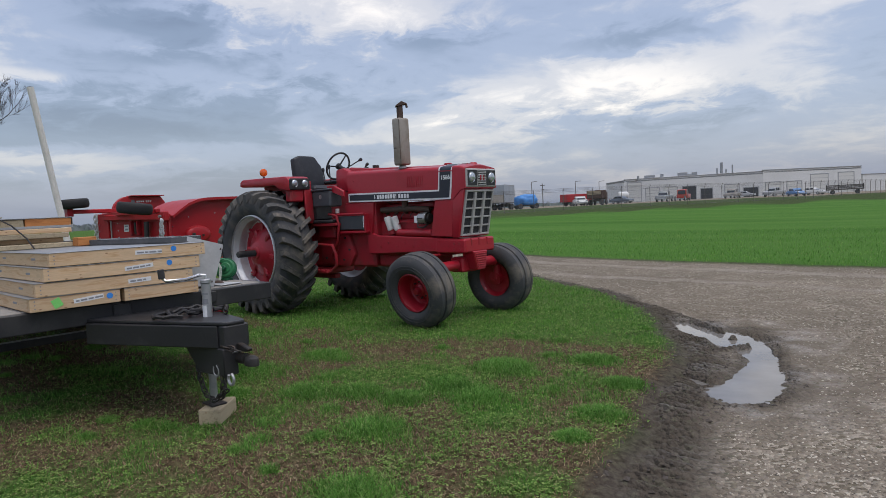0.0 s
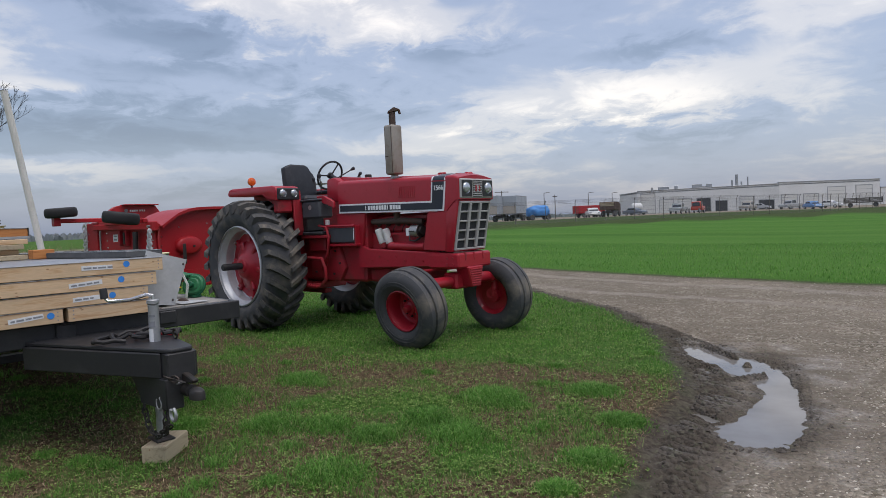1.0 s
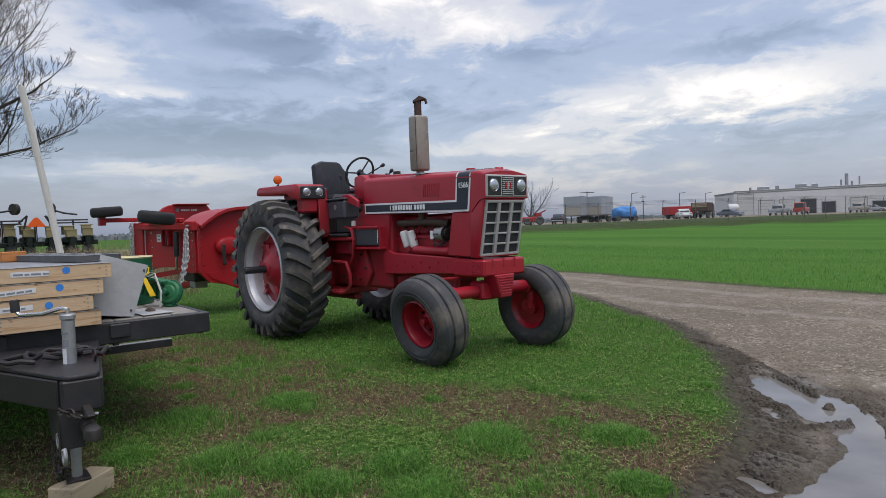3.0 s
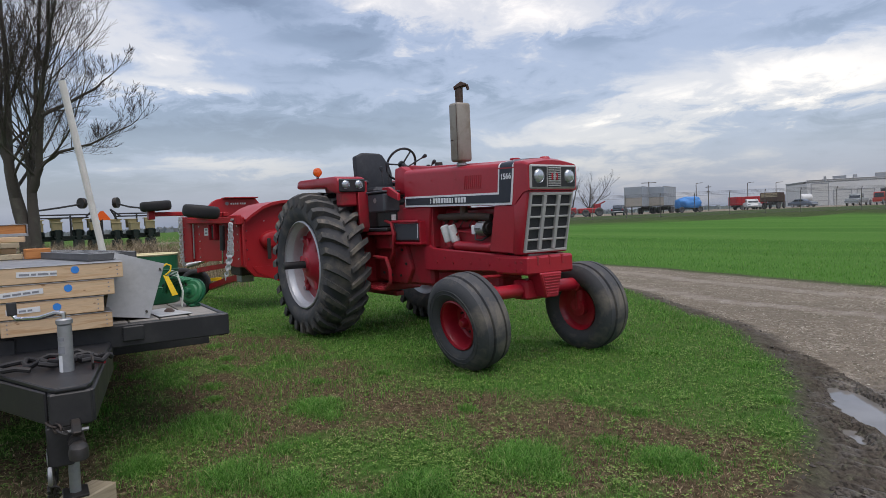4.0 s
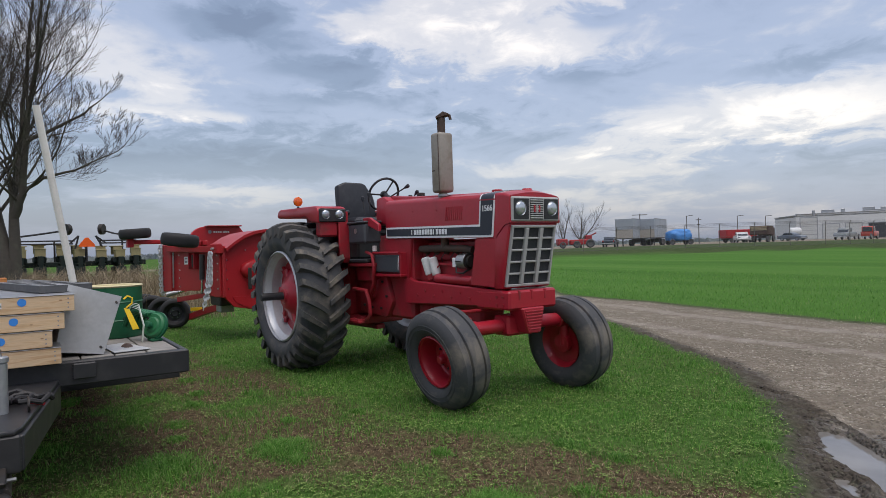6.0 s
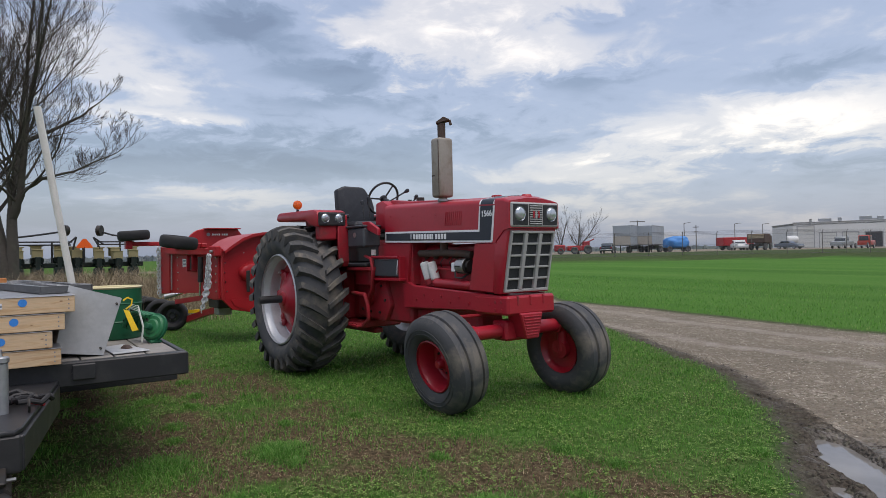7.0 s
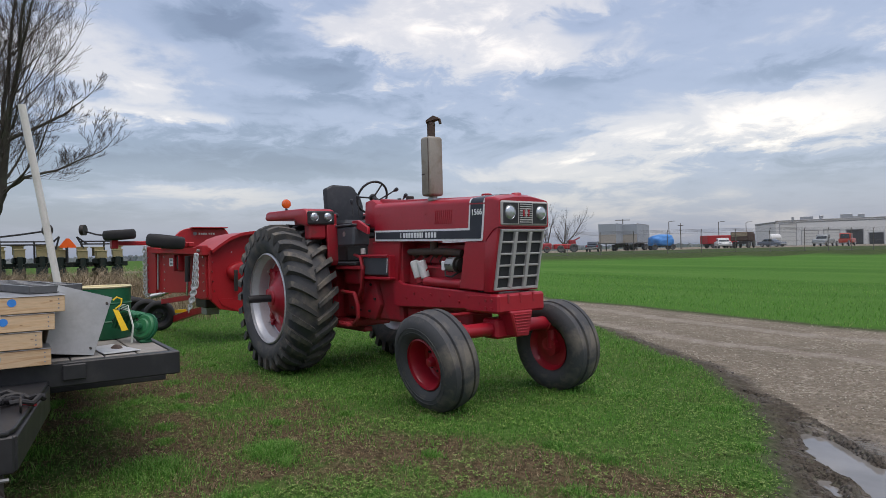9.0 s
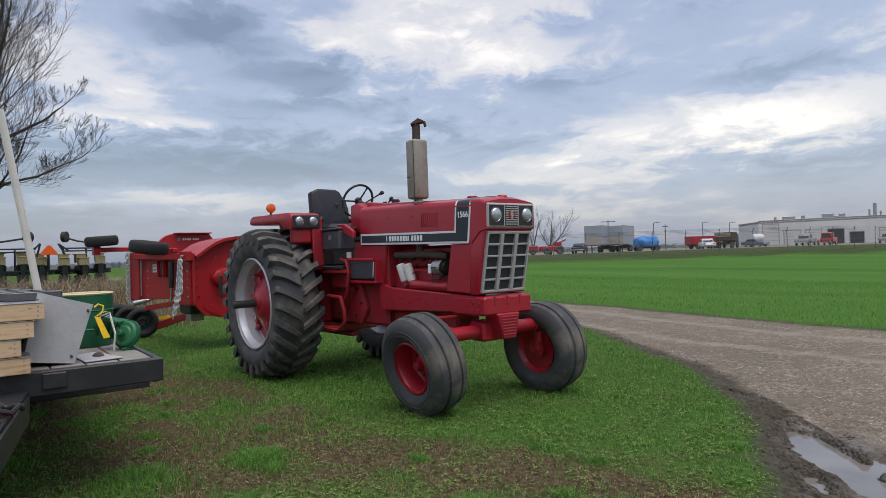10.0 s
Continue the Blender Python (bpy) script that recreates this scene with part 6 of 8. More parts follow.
def build_mower():
    X = -4.5
    M = thing("rotary_mower", pose(0, 0, 0), "red folding-wing rotary mower with chain guards, wings raised", "mower")
    # raised wing: a flat deck stood on edge, running slantwise back from the middle deck
    wing = new("wing")
    wing.parent = M
    wing.matrix_basis = pose(-4.4, -1.345, 0, 0, 0, 16.35)
    part("wing_deck", prism(bm_new(), [(0.05, 0.80), (0.05, 1.56), (1.70, 1.52), (1.70, 0.72), (1.45, 0.72), (1.1, 0.82)], "y", 0.0, 0.05, 0.008), RED_MOWER, wing, "red raised wing deck")
    part("wing_edge", prism(bm_new(), [(0.0, 0.79), (0.0, 1.58), (0.27, 1.575), (0.27, 0.80)], "y", -0.035, 0.0, 0.008), RED_MOWER, wing, "red folded edge of the wing")
    part("wing_top_bar", prism(bm_new(), [(0.22, 1.46), (0.22, 1.555), (1.72, 1.53), (1.72, 1.415)], "y", -0.09, 0.01, 0.012), RED_MOWER, wing, "red bar along the wing")
    one_box("hinge_ear", wing, RED_MOWER, (1.55, 1.74, -0.13, -0.02, 1.40, 1.56), 0.015)
    one_cyl("hinge_pin", wing, STEEL, (1.66, -0.17, 1.48), (1.66, 0.0, 1.48), 0.022, seg=10)
    one_box("hinge_bar", wing, RED_MOWER, (1.56, 1.66, -0.03, 0.0, 0.74, 1.42), 0.008)
    for z in (0.88, 1.02, 1.15, 1.27, 1.40):
        one_cyl("deck_bolt", wing, CHROME, (0.05, -0.047, z), (0.05, -0.033, z), 0.012, seg=8)
        one_cyl("deck_bolt", wing, CHROME, (0.48, -0.012, z), (0.48, 0.0, z), 0.012, seg=8)
        one_cyl("deck_bolt", wing, CHROME, (1.61, -0.042, z - 0.02), (1.61, -0.03, z - 0.02), 0.012, seg=8)
    one_tube("lock_rod", wing, STEEL, [(0.335, -0.03, 1.45), (0.315, -0.03, 0.86)], 0.012, 8, "bright lock rod")
    one_box("decal", wing, PAPER, (0.62, 0.735, -0.003, 0.0, 1.245, 1.372), 0, "small white warning label")
    one_box("print_bar", wing, INK, (0.64, 0.715, -0.005, -0.002, 1.33, 1.355), 0)
    one_box("print_bar", wing, INK, (0.64, 0.715, -0.005, -0.002, 1.27, 1.30), 0)
    br = one_box("bracket_back", wing, RED_DULL, (0.88, 1.03, -0.012, 0.0, 1.16, 1.44), 0.006, "dark red bracket on the wing")
    for x in (0.87, 1.02):
        one_box("bracket_cheek", wing, RED_DULL, (x, x + 0.02, -0.09, 0.0, 1.17, 1.43), 0.005)
    one_cyl("bracket_roller", wing, IRON, (0.955, -0.05, 1.20), (0.955, -0.05, 1.40), 0.022, seg=10)
    one_tube("fold_ram", wing, BLACK, [(1.25, -0.07, 1.40), (1.23, -0.07, 1.0)], 0.042, 12, "black folding ram")
    one_tube("ram_rod", wing, CHROME, [(1.235, -0.07, 1.0), (1.215, -0.07, 0.78)], 0.018, 8)
    # second wing stands behind, with an arched end
    arc = [(-0.86, 1.60)] + [(-0.53 - 0.33 * math.cos(a), 1.60 + 0.33 * math.sin(a)) for a in np.linspace(0.2, 1.57, 8)] + [(0.13, 1.925), (0.22, 1.80), (0.25, 1.5), (-0.4, 1.5)]
    arc = [(y + 0.18, z + 0.015) for y, z in arc]
    rear = part("rear_wing", prism(bm_new(), arc, "x", X - 1.0, X - 0.92, 0.01), RED_MOWER, M, "red rear wing with arched end")
    one_box("rear_lip", rear, RED_MOWER, (X - 1.02, X - 0.78, -0.35, 0.32, 1.94, 1.96), 0.004)
    for k in range(7):
        part("name_block", box(bm_new(), X - 0.92, X - 0.917, -0.20 + 0.042 * k + (0.02 if k > 3 else 0), -0.17 + 0.042 * k + (0.02 if k > 3 else 0), 1.82, 1.855, 0), PAPER, rear, smooth=0)
    part("name_badge", cyl(bm_new(), (X - 0.92, -0.27, 1.84), (X - 0.915, -0.27, 1.84), 0.035, seg=16), INK, rear)
    # middle deck with its rounded hood, standing nearer than the wing
    N = -2.8
    top = [(-0.84, 1.47), (-0.72, 1.56), (-0.56, 1.665), (-0.40, 1.725), (-0.24, 1.755), (-0.05, 1.765), (0.95, 1.77)]
    arch = top + [(0.95, 1.5), (0.90, 0.60), (0.80, 0.45), (-0.22, 0.42), (-0.40, 0.50), (-0.70, 0.56), (-0.90, 0.78)]
    mid = part("side_plate", prism(bm_new(), arch, "x", N - 0.05, N, 0.006), RED_MOWER, M, "large red side plate with rounded top")
    fine = [(p[0] + (q[0] - p[0]) * t, p[1] + (q[1] - p[1]) * t) for p, q in zip(top, top[1:]) for t in (0, 0.5)] + [top[-1]]
    part("hood_skin", prism(bm_new(), fine + [(y, z + 0.014) for y, z in reversed(fine)], "x", N - 1.0, N + 0.14), RED_MOWER, mid, "curved red hood over the blades")
    rim = part("hood_lip", prism(bm_new(), [(y, z - 0.03) for y, z in fine] + [(y, z + 0.016) for y, z in reversed(fine)], "x", N + 0.12, N + 0.15), RED_MOWER, mid)
    part("skirt", prism(bm_new(), [(-0.72, 0.72), (-0.66, 0.62), (-0.30, 0.46), (0.20, 0.44), (0.20, 0.72)], "x", N, N + 0.012), RED_MOWER, mid, "red skirt under the side plate")
    g = part("gearbox_cover", lathe(bm_new(), [(0, 0.10), (0.10, 0.10), (0.135, 0.085), (0.15, 0.06), (0.155, 0.0)], Matrix.Translation((N, -0.36, 1.14)) @ pose(0, 0, 0, 0, 90, 0) @ Matrix.Diagonal((1.0, 1.5, 1, 1)), 32), RED_MOWER, mid, "red oval gearbox cover")
    one_box("slot", g, IRON, (N + 0.085, N + 0.112, -0.50, -0.44, 0.83, 1.17), 0.01, "dark slot plate")
    one_cyl("cover_bolt", g, IRON, (N + 0.09, -0.30, 1.12), (N + 0.115, -0.30, 1.12), 0.02, seg=8)
    for y, z in ((-0.78, 0.85), (-0.80, 1.0), (-0.81, 1.15), (-0.80, 1.30), (-0.5, 1.45), (0.0, 1.5), (0.1, 0.8)):
        one_cyl("plate_bolt", mid, CHROME, (N, y, z), (N + 0.012, y, z), 0.010, seg=8)
    # frame below with hitch, hydraulic ram and carrier wheels
    part("frame_bar", tube(bm_new(), [(-5.4, -0.72, 0.22), (-4.6, -0.55, 0.40), (-3.2, -0.45, 0.60)], 0.075, 4), RED_MOWER, M, "red frame beam")
    part("wheel_beam", tube(bm_new(), [(-5.3, -0.90, 0.58), (-4.6, -0.72, 0.66), (-3.4, -0.80, 0.76)], 0.06, 4), RED_MOWER, M, "red diagonal wheel arm")
    one_box("reflector", M, YELLOW, (-4.95, -4.93, -0.80, -0.60, 0.38, 0.44), 0.002, "yellow reflector strip")
    one_tube("ram", M, CHROME, [(-5.1, -1.0, 0.72), (-5.0, -0.72, 0.79)], 0.03, 12, "bright hydraulic ram")
    one_tube("ram_sleeve", M, STEEL, [(-5.15, -1.16, 0.69), (-5.1, -0.95, 0.735)], 0.045, 12)
    one_box("skid", M, STEEL, (-3.6, -3.35, -0.74, -0.52, 0.44, 0.56), 0.01, "bright worn skid plate", pose(0, 0, 0.0))
    one_box("pivot_block", M, IRON, (-3.7, -3.2, -0.80, -0.50, 0.56, 0.74), 0.02, "greasy dark pivot block")
    for x, y in ((-5.43, -0.95), (-6.05, -1.02), (-6.75, -1.06), (-7.35, -1.08)):
        small_wheel("carrier_wheel", M, pose(x, y, 0.275 + 0.010 * (-x - 1.0), 90, 0, 68), 0.28, 0.21, 0.165, "black carrier tyre")
    one_tube("carrier_axle", M, RED_MOWER, [(-5.6, -0.93, 0.37), (-7.3, -1.0, 0.39)], 0.035, 10)
    # gauge wheels carried on the raised wing lie flat against the sky
    arm = one_box("gauge_arm", M, RED_MOWER, (X + 0.28, X + 0.38, -1.95, -0.95, 1.60, 1.67), 0.01, "red gauge wheel arm")
    one_box("gauge_arm", M, RED_MOWER, (X + 0.05, -2.35, -1.28, -1.20, 1.53, 1.60), 0.01, "red gauge wheel arm")
    one_box("arm_foot", M, RED_MOWER, (-2.5, -2.4, -1.62, -1.20, 1.52, 1.60), 0.01)
    one_box("arm_bracket", arm, RED_MOWER, (X + 0.28, X + 0.42, -1.97, -1.87, 1.55, 1.72), 0.01)
    small_wheel("gauge_wheel", M, pose(-4.15, -1.84, 1.775, 4, 2, 0), 0.245, 0.165, 0.15, "black gauge tyre lying flat")
    small_wheel("gauge_wheel", M, pose(-2.42, -1.575, 1.615, -6, 6, 0), 0.262, 0.18, 0.16, "black gauge tyre tilted flat")
    # chain guards
    for r in range(3):
        link_chain("chain_guard", M, CHAIN, [(-4.40 + 0.01 * r, -1.42 + 0.03 * r, 1.56), (-4.40, -1.42 + 0.024 * r, 0.76)], 0.05, 0.008, "hanging galvanised guard chain")
    for r in range(4):
        link_chain("chain_guard", M, CHAIN, [(-2.43 - 0.02 * r, -1.17 + 0.016 * r, 1.40), (-2.45, -1.20 + 0.020 * r, 1.0), (-2.45, -1.27 + 0.020 * r, 0.58 + 0.05 * r)], 0.05, 0.008, "hanging galvanised guard chain")
    return M


build_mower()


# ---- row planter ----
def build_planter():
    x0 = -20.0
    P = thing("row_planter", pose(0, 0, 0), "dark green row-crop planter with faded yellow seed hoppers", "planter")
    one_box("toolbar", P, PLANTER, (x0 - 0.1, x0 + 0.1, -2.9, 1.5, 1.15, 1.33), 0.02, "dark green toolbar")
    for s, y in ((0, -2.45), (1, 0.95)):
        for k in range(1):
            small_wheel("lift_wheel", P, pose(x0 + 0.45, y, 0.56, 90, 0, 90), 0.38, 0.24, 0.2, "dark planter tyre")
    for k in range(7):
        y = -2.62 + 0.628 * k
        u = new("row_unit")
        u.parent = P
        u.matrix_basis = pose(x0 + 0.22 * math.sin(5.1 * k + 1), y + 0.06 * math.sin(3.7 * k), 0.05 * math.sin(7.3 * k), 0, 0, 6 * math.sin(2.9 * k))
        bm = bm_new()
        loft(bm, [[(0.16 * a - 0.18, 0.20 * a * b, z) for a, b in ((0.8, -1), (1.0, -0.8), (1.0, 0.8), (0.8, 1), (-0.8, 1), (-1, 0.8), (-1, -0.8), (-0.8, -1))] for z in (1.60, 1.90)])
        part("seed_hopper", bm, HOPPER, u, "faded yellow seed hopper")
        one_box("hopper_lid", u, HOPPER, (-0.36, 0.0, -0.215, 0.215, 1.90, 1.935), 0.01)
        bm = bm_new()
        loft(bm, [[(0.15 * a + 0.20, 0.165 * b, z) for a, b in ((1, -1), (1, 1), (-1, 1), (-1, -1))] for z in (1.50, 1.76)])
        part("insecticide_hopper", bm, HOPPER, u, "smaller faded yellow hopper")
        one_box("hopper_lid", u, HOPPER, (0.03, 0.37, -0.185, 0.185, 1.76, 1.79), 0.008)
        one_box("unit_frame", u, PLANTER, (-0.35, 0.45, -0.09, 0.09, 1.08, 1.52), 0.02)
        one_box("meter_box", u, PLANTER, (-0.25, 0.25, -0.2, 0.2, 1.28, 1.5), 0.04)
        for s in (-1, 1):
            part("gauge_wheel", lathe(bm_new(), [(0, 0.03), (0.17, 0.03), (0.20, 0.05), (0.20, -0.05), (0.17, -0.03), (0, -0.03)], pose(-0.1, s * 0.13, 0.92 - 0.4, 90, 0, 0), 20), PLANTER, u)
            one_tube("parallel_arm", u, PLANTER, [(0.5, s * 0.10, 1.25), (0.0, s * 0.11, 1.05), (-0.2, s * 0.1, 0.75)], 0.025, 6)
        part("opener_shank", prism(bm_new(), [(-0.35, 1.15), (0.45, 1.15), (0.50, 0.85), (0.62, 0.45), (0.35, 0.30), (-0.25, 0.32), (-0.40, 0.75)], "y", -0.17, 0.17, 0.03), PLANTER, u)
        part("press_wheel", lathe(bm_new(), [(0, 0.02), (0.13, 0.02), (0.15, 0.04), (0.15, -0.04), (0.13, -0.02), (0, -0.02)], pose(0.55, 0.04, 0.42, 90, 0, 0), 18), PLANTER, u)
        one_tube("press_arm", u, PLANTER, [(0.1, 0, 0.9), (0.55, 0.02, 0.42)], 0.03, 6)
        one_tube("down_spring", u, PLANTER, [(0.15, -0.06, 1.3), (0.3, -0.06, 0.95), (0.4, -0.04, 0.65)], 0.035, 8)
    # folded marker arms
    for s, ya, yb in ((-1, -2.72, -1.15), (1, 0.85, 0.02)):
        one_tube("marker_arm", P, BLACK, [(x0, ya, 2.25 if s < 0 else 2.30), (x0, (ya + yb) / 2, 2.36), (x0, yb, 2.49)], 0.035, 6, "black folded marker arm")
        one_cyl("marker_disc", P, IRON, (x0 - 0.02, yb - 0.07 * s, 2.52), (x0 + 0.06, yb + 0.05 * s, 2.52), 0.20, seg=24, label="dark marker disc")
    for y0, y1, z in ((-2.75, -0.9, 2.10), (-2.75, -0.95, 1.99), (-0.1, 1.2, 2.10), (-0.1, 1.2, 2.0)):
        one_tube("marker_tube", P, BLACK, [(x0, y0, z), (x0, y1, z)], 0.028, 6)
    for y in (-2.72, -1.55, -0.55, -0.05, 0.7):
        one_tube("upright", P, BLACK, [(x0, y, 1.3), (x0, y, 2.12)], 0.035, 6)
    for a, b in (((-1.05, 2.02), (-0.78, 2.28)), ((-0.78, 2.28), (-0.9, 1.8)), ((0.0, 1.85), (-0.22, 2.27)), ((-0.22, 2.27), (0.12, 2.0))):
        one_tube("brace", P, BLACK, [(x0 + 0.1, a[0], a[1]), (x0 + 0.1, b[0], b[1])], 0.035, 6)
    part("slow_vehicle_sign", prism(bm_new(), [(-0.28, 1.86), (0.24, 1.86), (0.24, 1.93), (0.03, 2.20), (-0.07, 2.20), (-0.28, 1.93)], "x", x0 + 0.45, x0 + 0.455, 0, Matrix.Translation((0, -0.54, 0.0))), ORANGE, P, "orange triangular slow-vehicle sign", smooth=0)
    one_tube("sign_post", P, BLACK, [(x0 + 0.44, -0.56, 1.3), (x0 + 0.44, -0.56, 1.9)], 0.02, 6)
    return P


build_planter()


# ---- bare trees ----
def bare_tree(name, m, stems, seed, levels, label, first=0.3):
    """stems: (foot radius, tip radius, way points). Limbs fork again and again and thin to twigs."""
    rng = random.Random(seed)
    T = thing(name, m, label, "tree")
    bole, limbs, twigs = bm_new(), bm_new(), ([], [])
    kids_of = (0, 6, 4, 3)

    def fork(pts, r, r1, L, level, start):
        """Draws one limb and lets its side limbs grow out of it."""
        n = len(pts) - 1
        if level == 0:
            tube(bole, pts, r, 12, r1)
        elif level < 3:
            tube(limbs, pts, r, 8 if level < 2 else 5, r1)
        else:
            base = len(twigs[0])
            d = (pts[-1] - pts[0]).normalized()
            ax = d.orthogonal().normalized()
            ay = d.cross(ax)
            for i, pt in enumerate(pts):
                rr = r + (r1 - r) * i / n
                for k in range(3):
                    a = 2.094 * k
                    twigs[0].append(tuple(pt + rr * (math.cos(a) * ax + math.sin(a) * ay)))
            for i in range(n):
                for k in range(3):
                    j = (k + 1) % 3
                    twigs[1].append((base + 3 * i + k, base + 3 * i + j, base + 3 * i + 3 + j, base + 3 * i + 3 + k))
        if level >= levels:
            return
        kids = kids_of[level] + rng.choice((0, 0, 1)) if level else round(2.4 * L * (1 - start)) * (start < 0.3 or L > 3)
        for k in range(kids):
            t = start + (0.98 - start) * (k + rng.random()) / kids
            i = min(n - 1, int(t * n))
            at = pts[i] + (pts[i + 1] - pts[i]) * (t * n - i)
            ahead = (pts[i + 1] - pts[i]).normalized()
            side = Matrix.Rotation(rng.uniform(0, 6.28), 3, ahead) @ ahead.orthogonal().normalized()
            spread = rng.uniform(0.6, 1.15) if level < 1 else rng.uniform(0.5, 0.95)
            nd = (ahead + side * spread + Vector((0, 0, 0.12))).normalized()
            long = min(L, 7.0) * rng.uniform(0.36, 0.58) * (1.0 - 0.4 * t) if level == 0 else L * rng.uniform(0.42, 0.70) * (1.0 - 0.25 * t)
            grow(at, nd, long, max(0.0036, (r + (r1 - r) * t) * rng.uniform(0.28, 0.42)), level + 1)
        end = (pts[-1] - pts[-2]).normalized()
        grow(pts[-1], end, L * rng.uniform(0.3, 0.45), max(0.0036, r1 * 0.9), level + 1)

    def grow(p, d, L, r, level):
        n = 6 if level < 2 else 5 if level < 4 else 3
        pts, q, dd = [p], p.copy(), d.copy()
        wob = 0.13 if level < 2 else 0.16
        for k in range(n):
            dd = (dd + Vector((rng.uniform(-wob, wob), rng.uniform(-wob, wob), rng.uniform(-0.06, 0.12) + 0.05))).normalized()
            q = q + dd * (L / n)
            pts.append(q.copy())
        fork(pts, r, max(0.0026, r * (0.42 if level < levels - 1 else 0.5)), L, level, 0.22)

    for r, r1, way in stems:
        way = [Vector(p) for p in way]
        pts = []
        for a, b in zip(way, way[1:]):
            for k in range(3):
                pts.append(a.lerp(b, k / 3) + Vector((rng.uniform(-1, 1), rng.uniform(-1, 1), 0)) * 0.03 * (len(pts) > 0))
        pts.append(way[-1])
        L = sum((b - a).length for a, b in zip(pts, pts[1:]))
        fork(pts, r, r1, L, 0, first if way[0].z < 1 else 0.12)
    part("trunk", bole, BARK, T, "thick grey forked trunk", 60)
    part("limb_framework", limbs, BARK, T, "bare dark limbs", 60)
    crown = raw("crown", twigs[0], twigs[1], TWIG, T, smooth=True)
    tagged(crown, "mass of fine leafless twigs", kind="stuff")
    return T


def across(s, z, d=0.0):
    """A place in the tree: metres along the drive's far side, up, and away over the field."""
    return 0.6 * s - 0.8 * d, 0.8 * s + 0.6 * d, z


BIG_TREE = [
    (0.25, 0.035, [across(-0.02, -0.1), across(0.0, 1.2), across(-0.25, 2.3), across(-0.55, 3.6, 0.2), across(-0.7, 5.5, 0.6), across(-0.9, 8.6, 0.9)]),
    (0.13, 0.028, [across(-0.24, 2.2), across(-0.15, 3.3, -0.3), across(-0.3, 4.6, -0.5), across(-0.25, 6.6, -0.7), across(-0.1, 8.9, -0.8)]),
    (0.10, 0.025, [across(-0.55, 3.5, 0.2), across(-0.95, 5.1, -0.2), across(-1.5, 6.7, -0.6), across(-1.9, 8.4, -0.8)]),
    (0.075, 0.02, [across(-0.4, 3.0), across(-1.2, 4.3, 0.7), across(-2.1, 5.3, 1.2), across(-3.0, 6.2, 1.4)]),
    (0.20, 0.12, [across(0.12, -0.1), across(0.16, 1.2), across(0.2, 2.6)]),
    (0.115, 0.028, [across(0.2, 2.5), across(0.18, 3.2, 0.1), across(0.13, 4.3, 0.4), across(0.1, 6.4, 0.8), across(0.3, 9.0, 1.0)]),
    (0.125, 0.028, [across(0.2, 2.5), across(0.52, 3.1, -0.1), across(0.78, 4.6, -0.3), across(1.1, 6.0, -0.4), across(1.5, 8.4, -0.5)]),
    (0.05, 0.016, [across(0.54, 3.15, -0.1), across(1.3, 3.5, -0.4), across(2.3, 3.62, -0.7), across(3.2, 3.95, -0.8)]),
    (0.06, 0.018, [across(0.8, 4.5, -0.3), across(1.25, 4.9, 0.2), across(1.8, 5.3, 0.5), across(2.2, 5.65, 0.6)]),
    (0.06, 0.018, [across(1.05, 5.8, -0.4), across(1.6, 6.8, -0.9), across(2.1, 7.9, -1.2)]),
]
bare_tree("bare_tree", pose(-13.85, -3.2, 0.1), BIG_TREE, 9, 4, "large leafless multi-stemmed tree beside the weeds", 0.42)
for side, deep, leans, seed, label in ((0.172, 90, ((0.3, 0, 4.6, 0.15), (-0.35, 0.1, 4.2, 0.13)), 11, "small bare tree by the yard fence"), (0.199, 88, ((0.1, 0, 4.2, 0.18), (0.55, 0.5, 4.2, 0.12), (-0.6, -0.1, 3.0, 0.11)), 12, "lopsided bare tree by the yard fence")):
    ways = [(r, 0.03, [(0, 0, -0.1), (0.06 * lx, 0.06 * ly, 1.0), (lx * h * 0.5, ly * h * 0.5, 0.4 + h * 0.55), (lx * h * 0.8, ly * h * 0.8, h)]) for lx, ly, h, r in leans]
    bare_tree("far_tree", pose(*out(side, deep), 0.9), ways, seed, 3, label)


# ---- weeds and grass: stuff nobody could count ----
def blades(name, px, py, pz, height, width, lean, material, label, seed, category="grass"):
    """Bent three-sided blades at the given places, joined into one mesh."""
    rng = np.random.RandomState(seed)
    n = len(px)
    a, b = rng.rand(n) * 2 * math.pi, rng.rand(n) * 2 * math.pi
    tilt = lean * (0.3 + rng.rand(n))
    ux, uy = np.cos(a) * width / 2, np.sin(a) * width / 2
    lx, ly = np.cos(b) * tilt * height, np.sin(b) * tilt * height
    v = np.zeros((n, 5, 3))
    base = np.stack([px, py, pz], -1)
    v[:, 0] = base - np.stack([ux, uy, 0 * ux], -1)
    v[:, 1] = base + np.stack([ux, uy, 0 * ux], -1)
    midp = base + np.stack([lx * 0.35, ly * 0.35, height * 0.6], -1)
    v[:, 2] = midp + 0.75 * np.stack([ux, uy, 0 * ux], -1)
    v[:, 3] = midp - 0.75 * np.stack([ux, uy, 0 * ux], -1)
    v[:, 4] = base + np.stack([lx, ly, height * (1 - 0.25 * tilt)], -1)
    k = (np.arange(n) * 5)[:, None]
    quad, tip = k + np.array([0, 1, 2, 3]), k + np.array([3, 2, 4])
    ob = raw(name, v.reshape(-1, 3), quad.tolist() + tip.tolist(), material)
    return tagged(ob, label, category, kind="stuff")


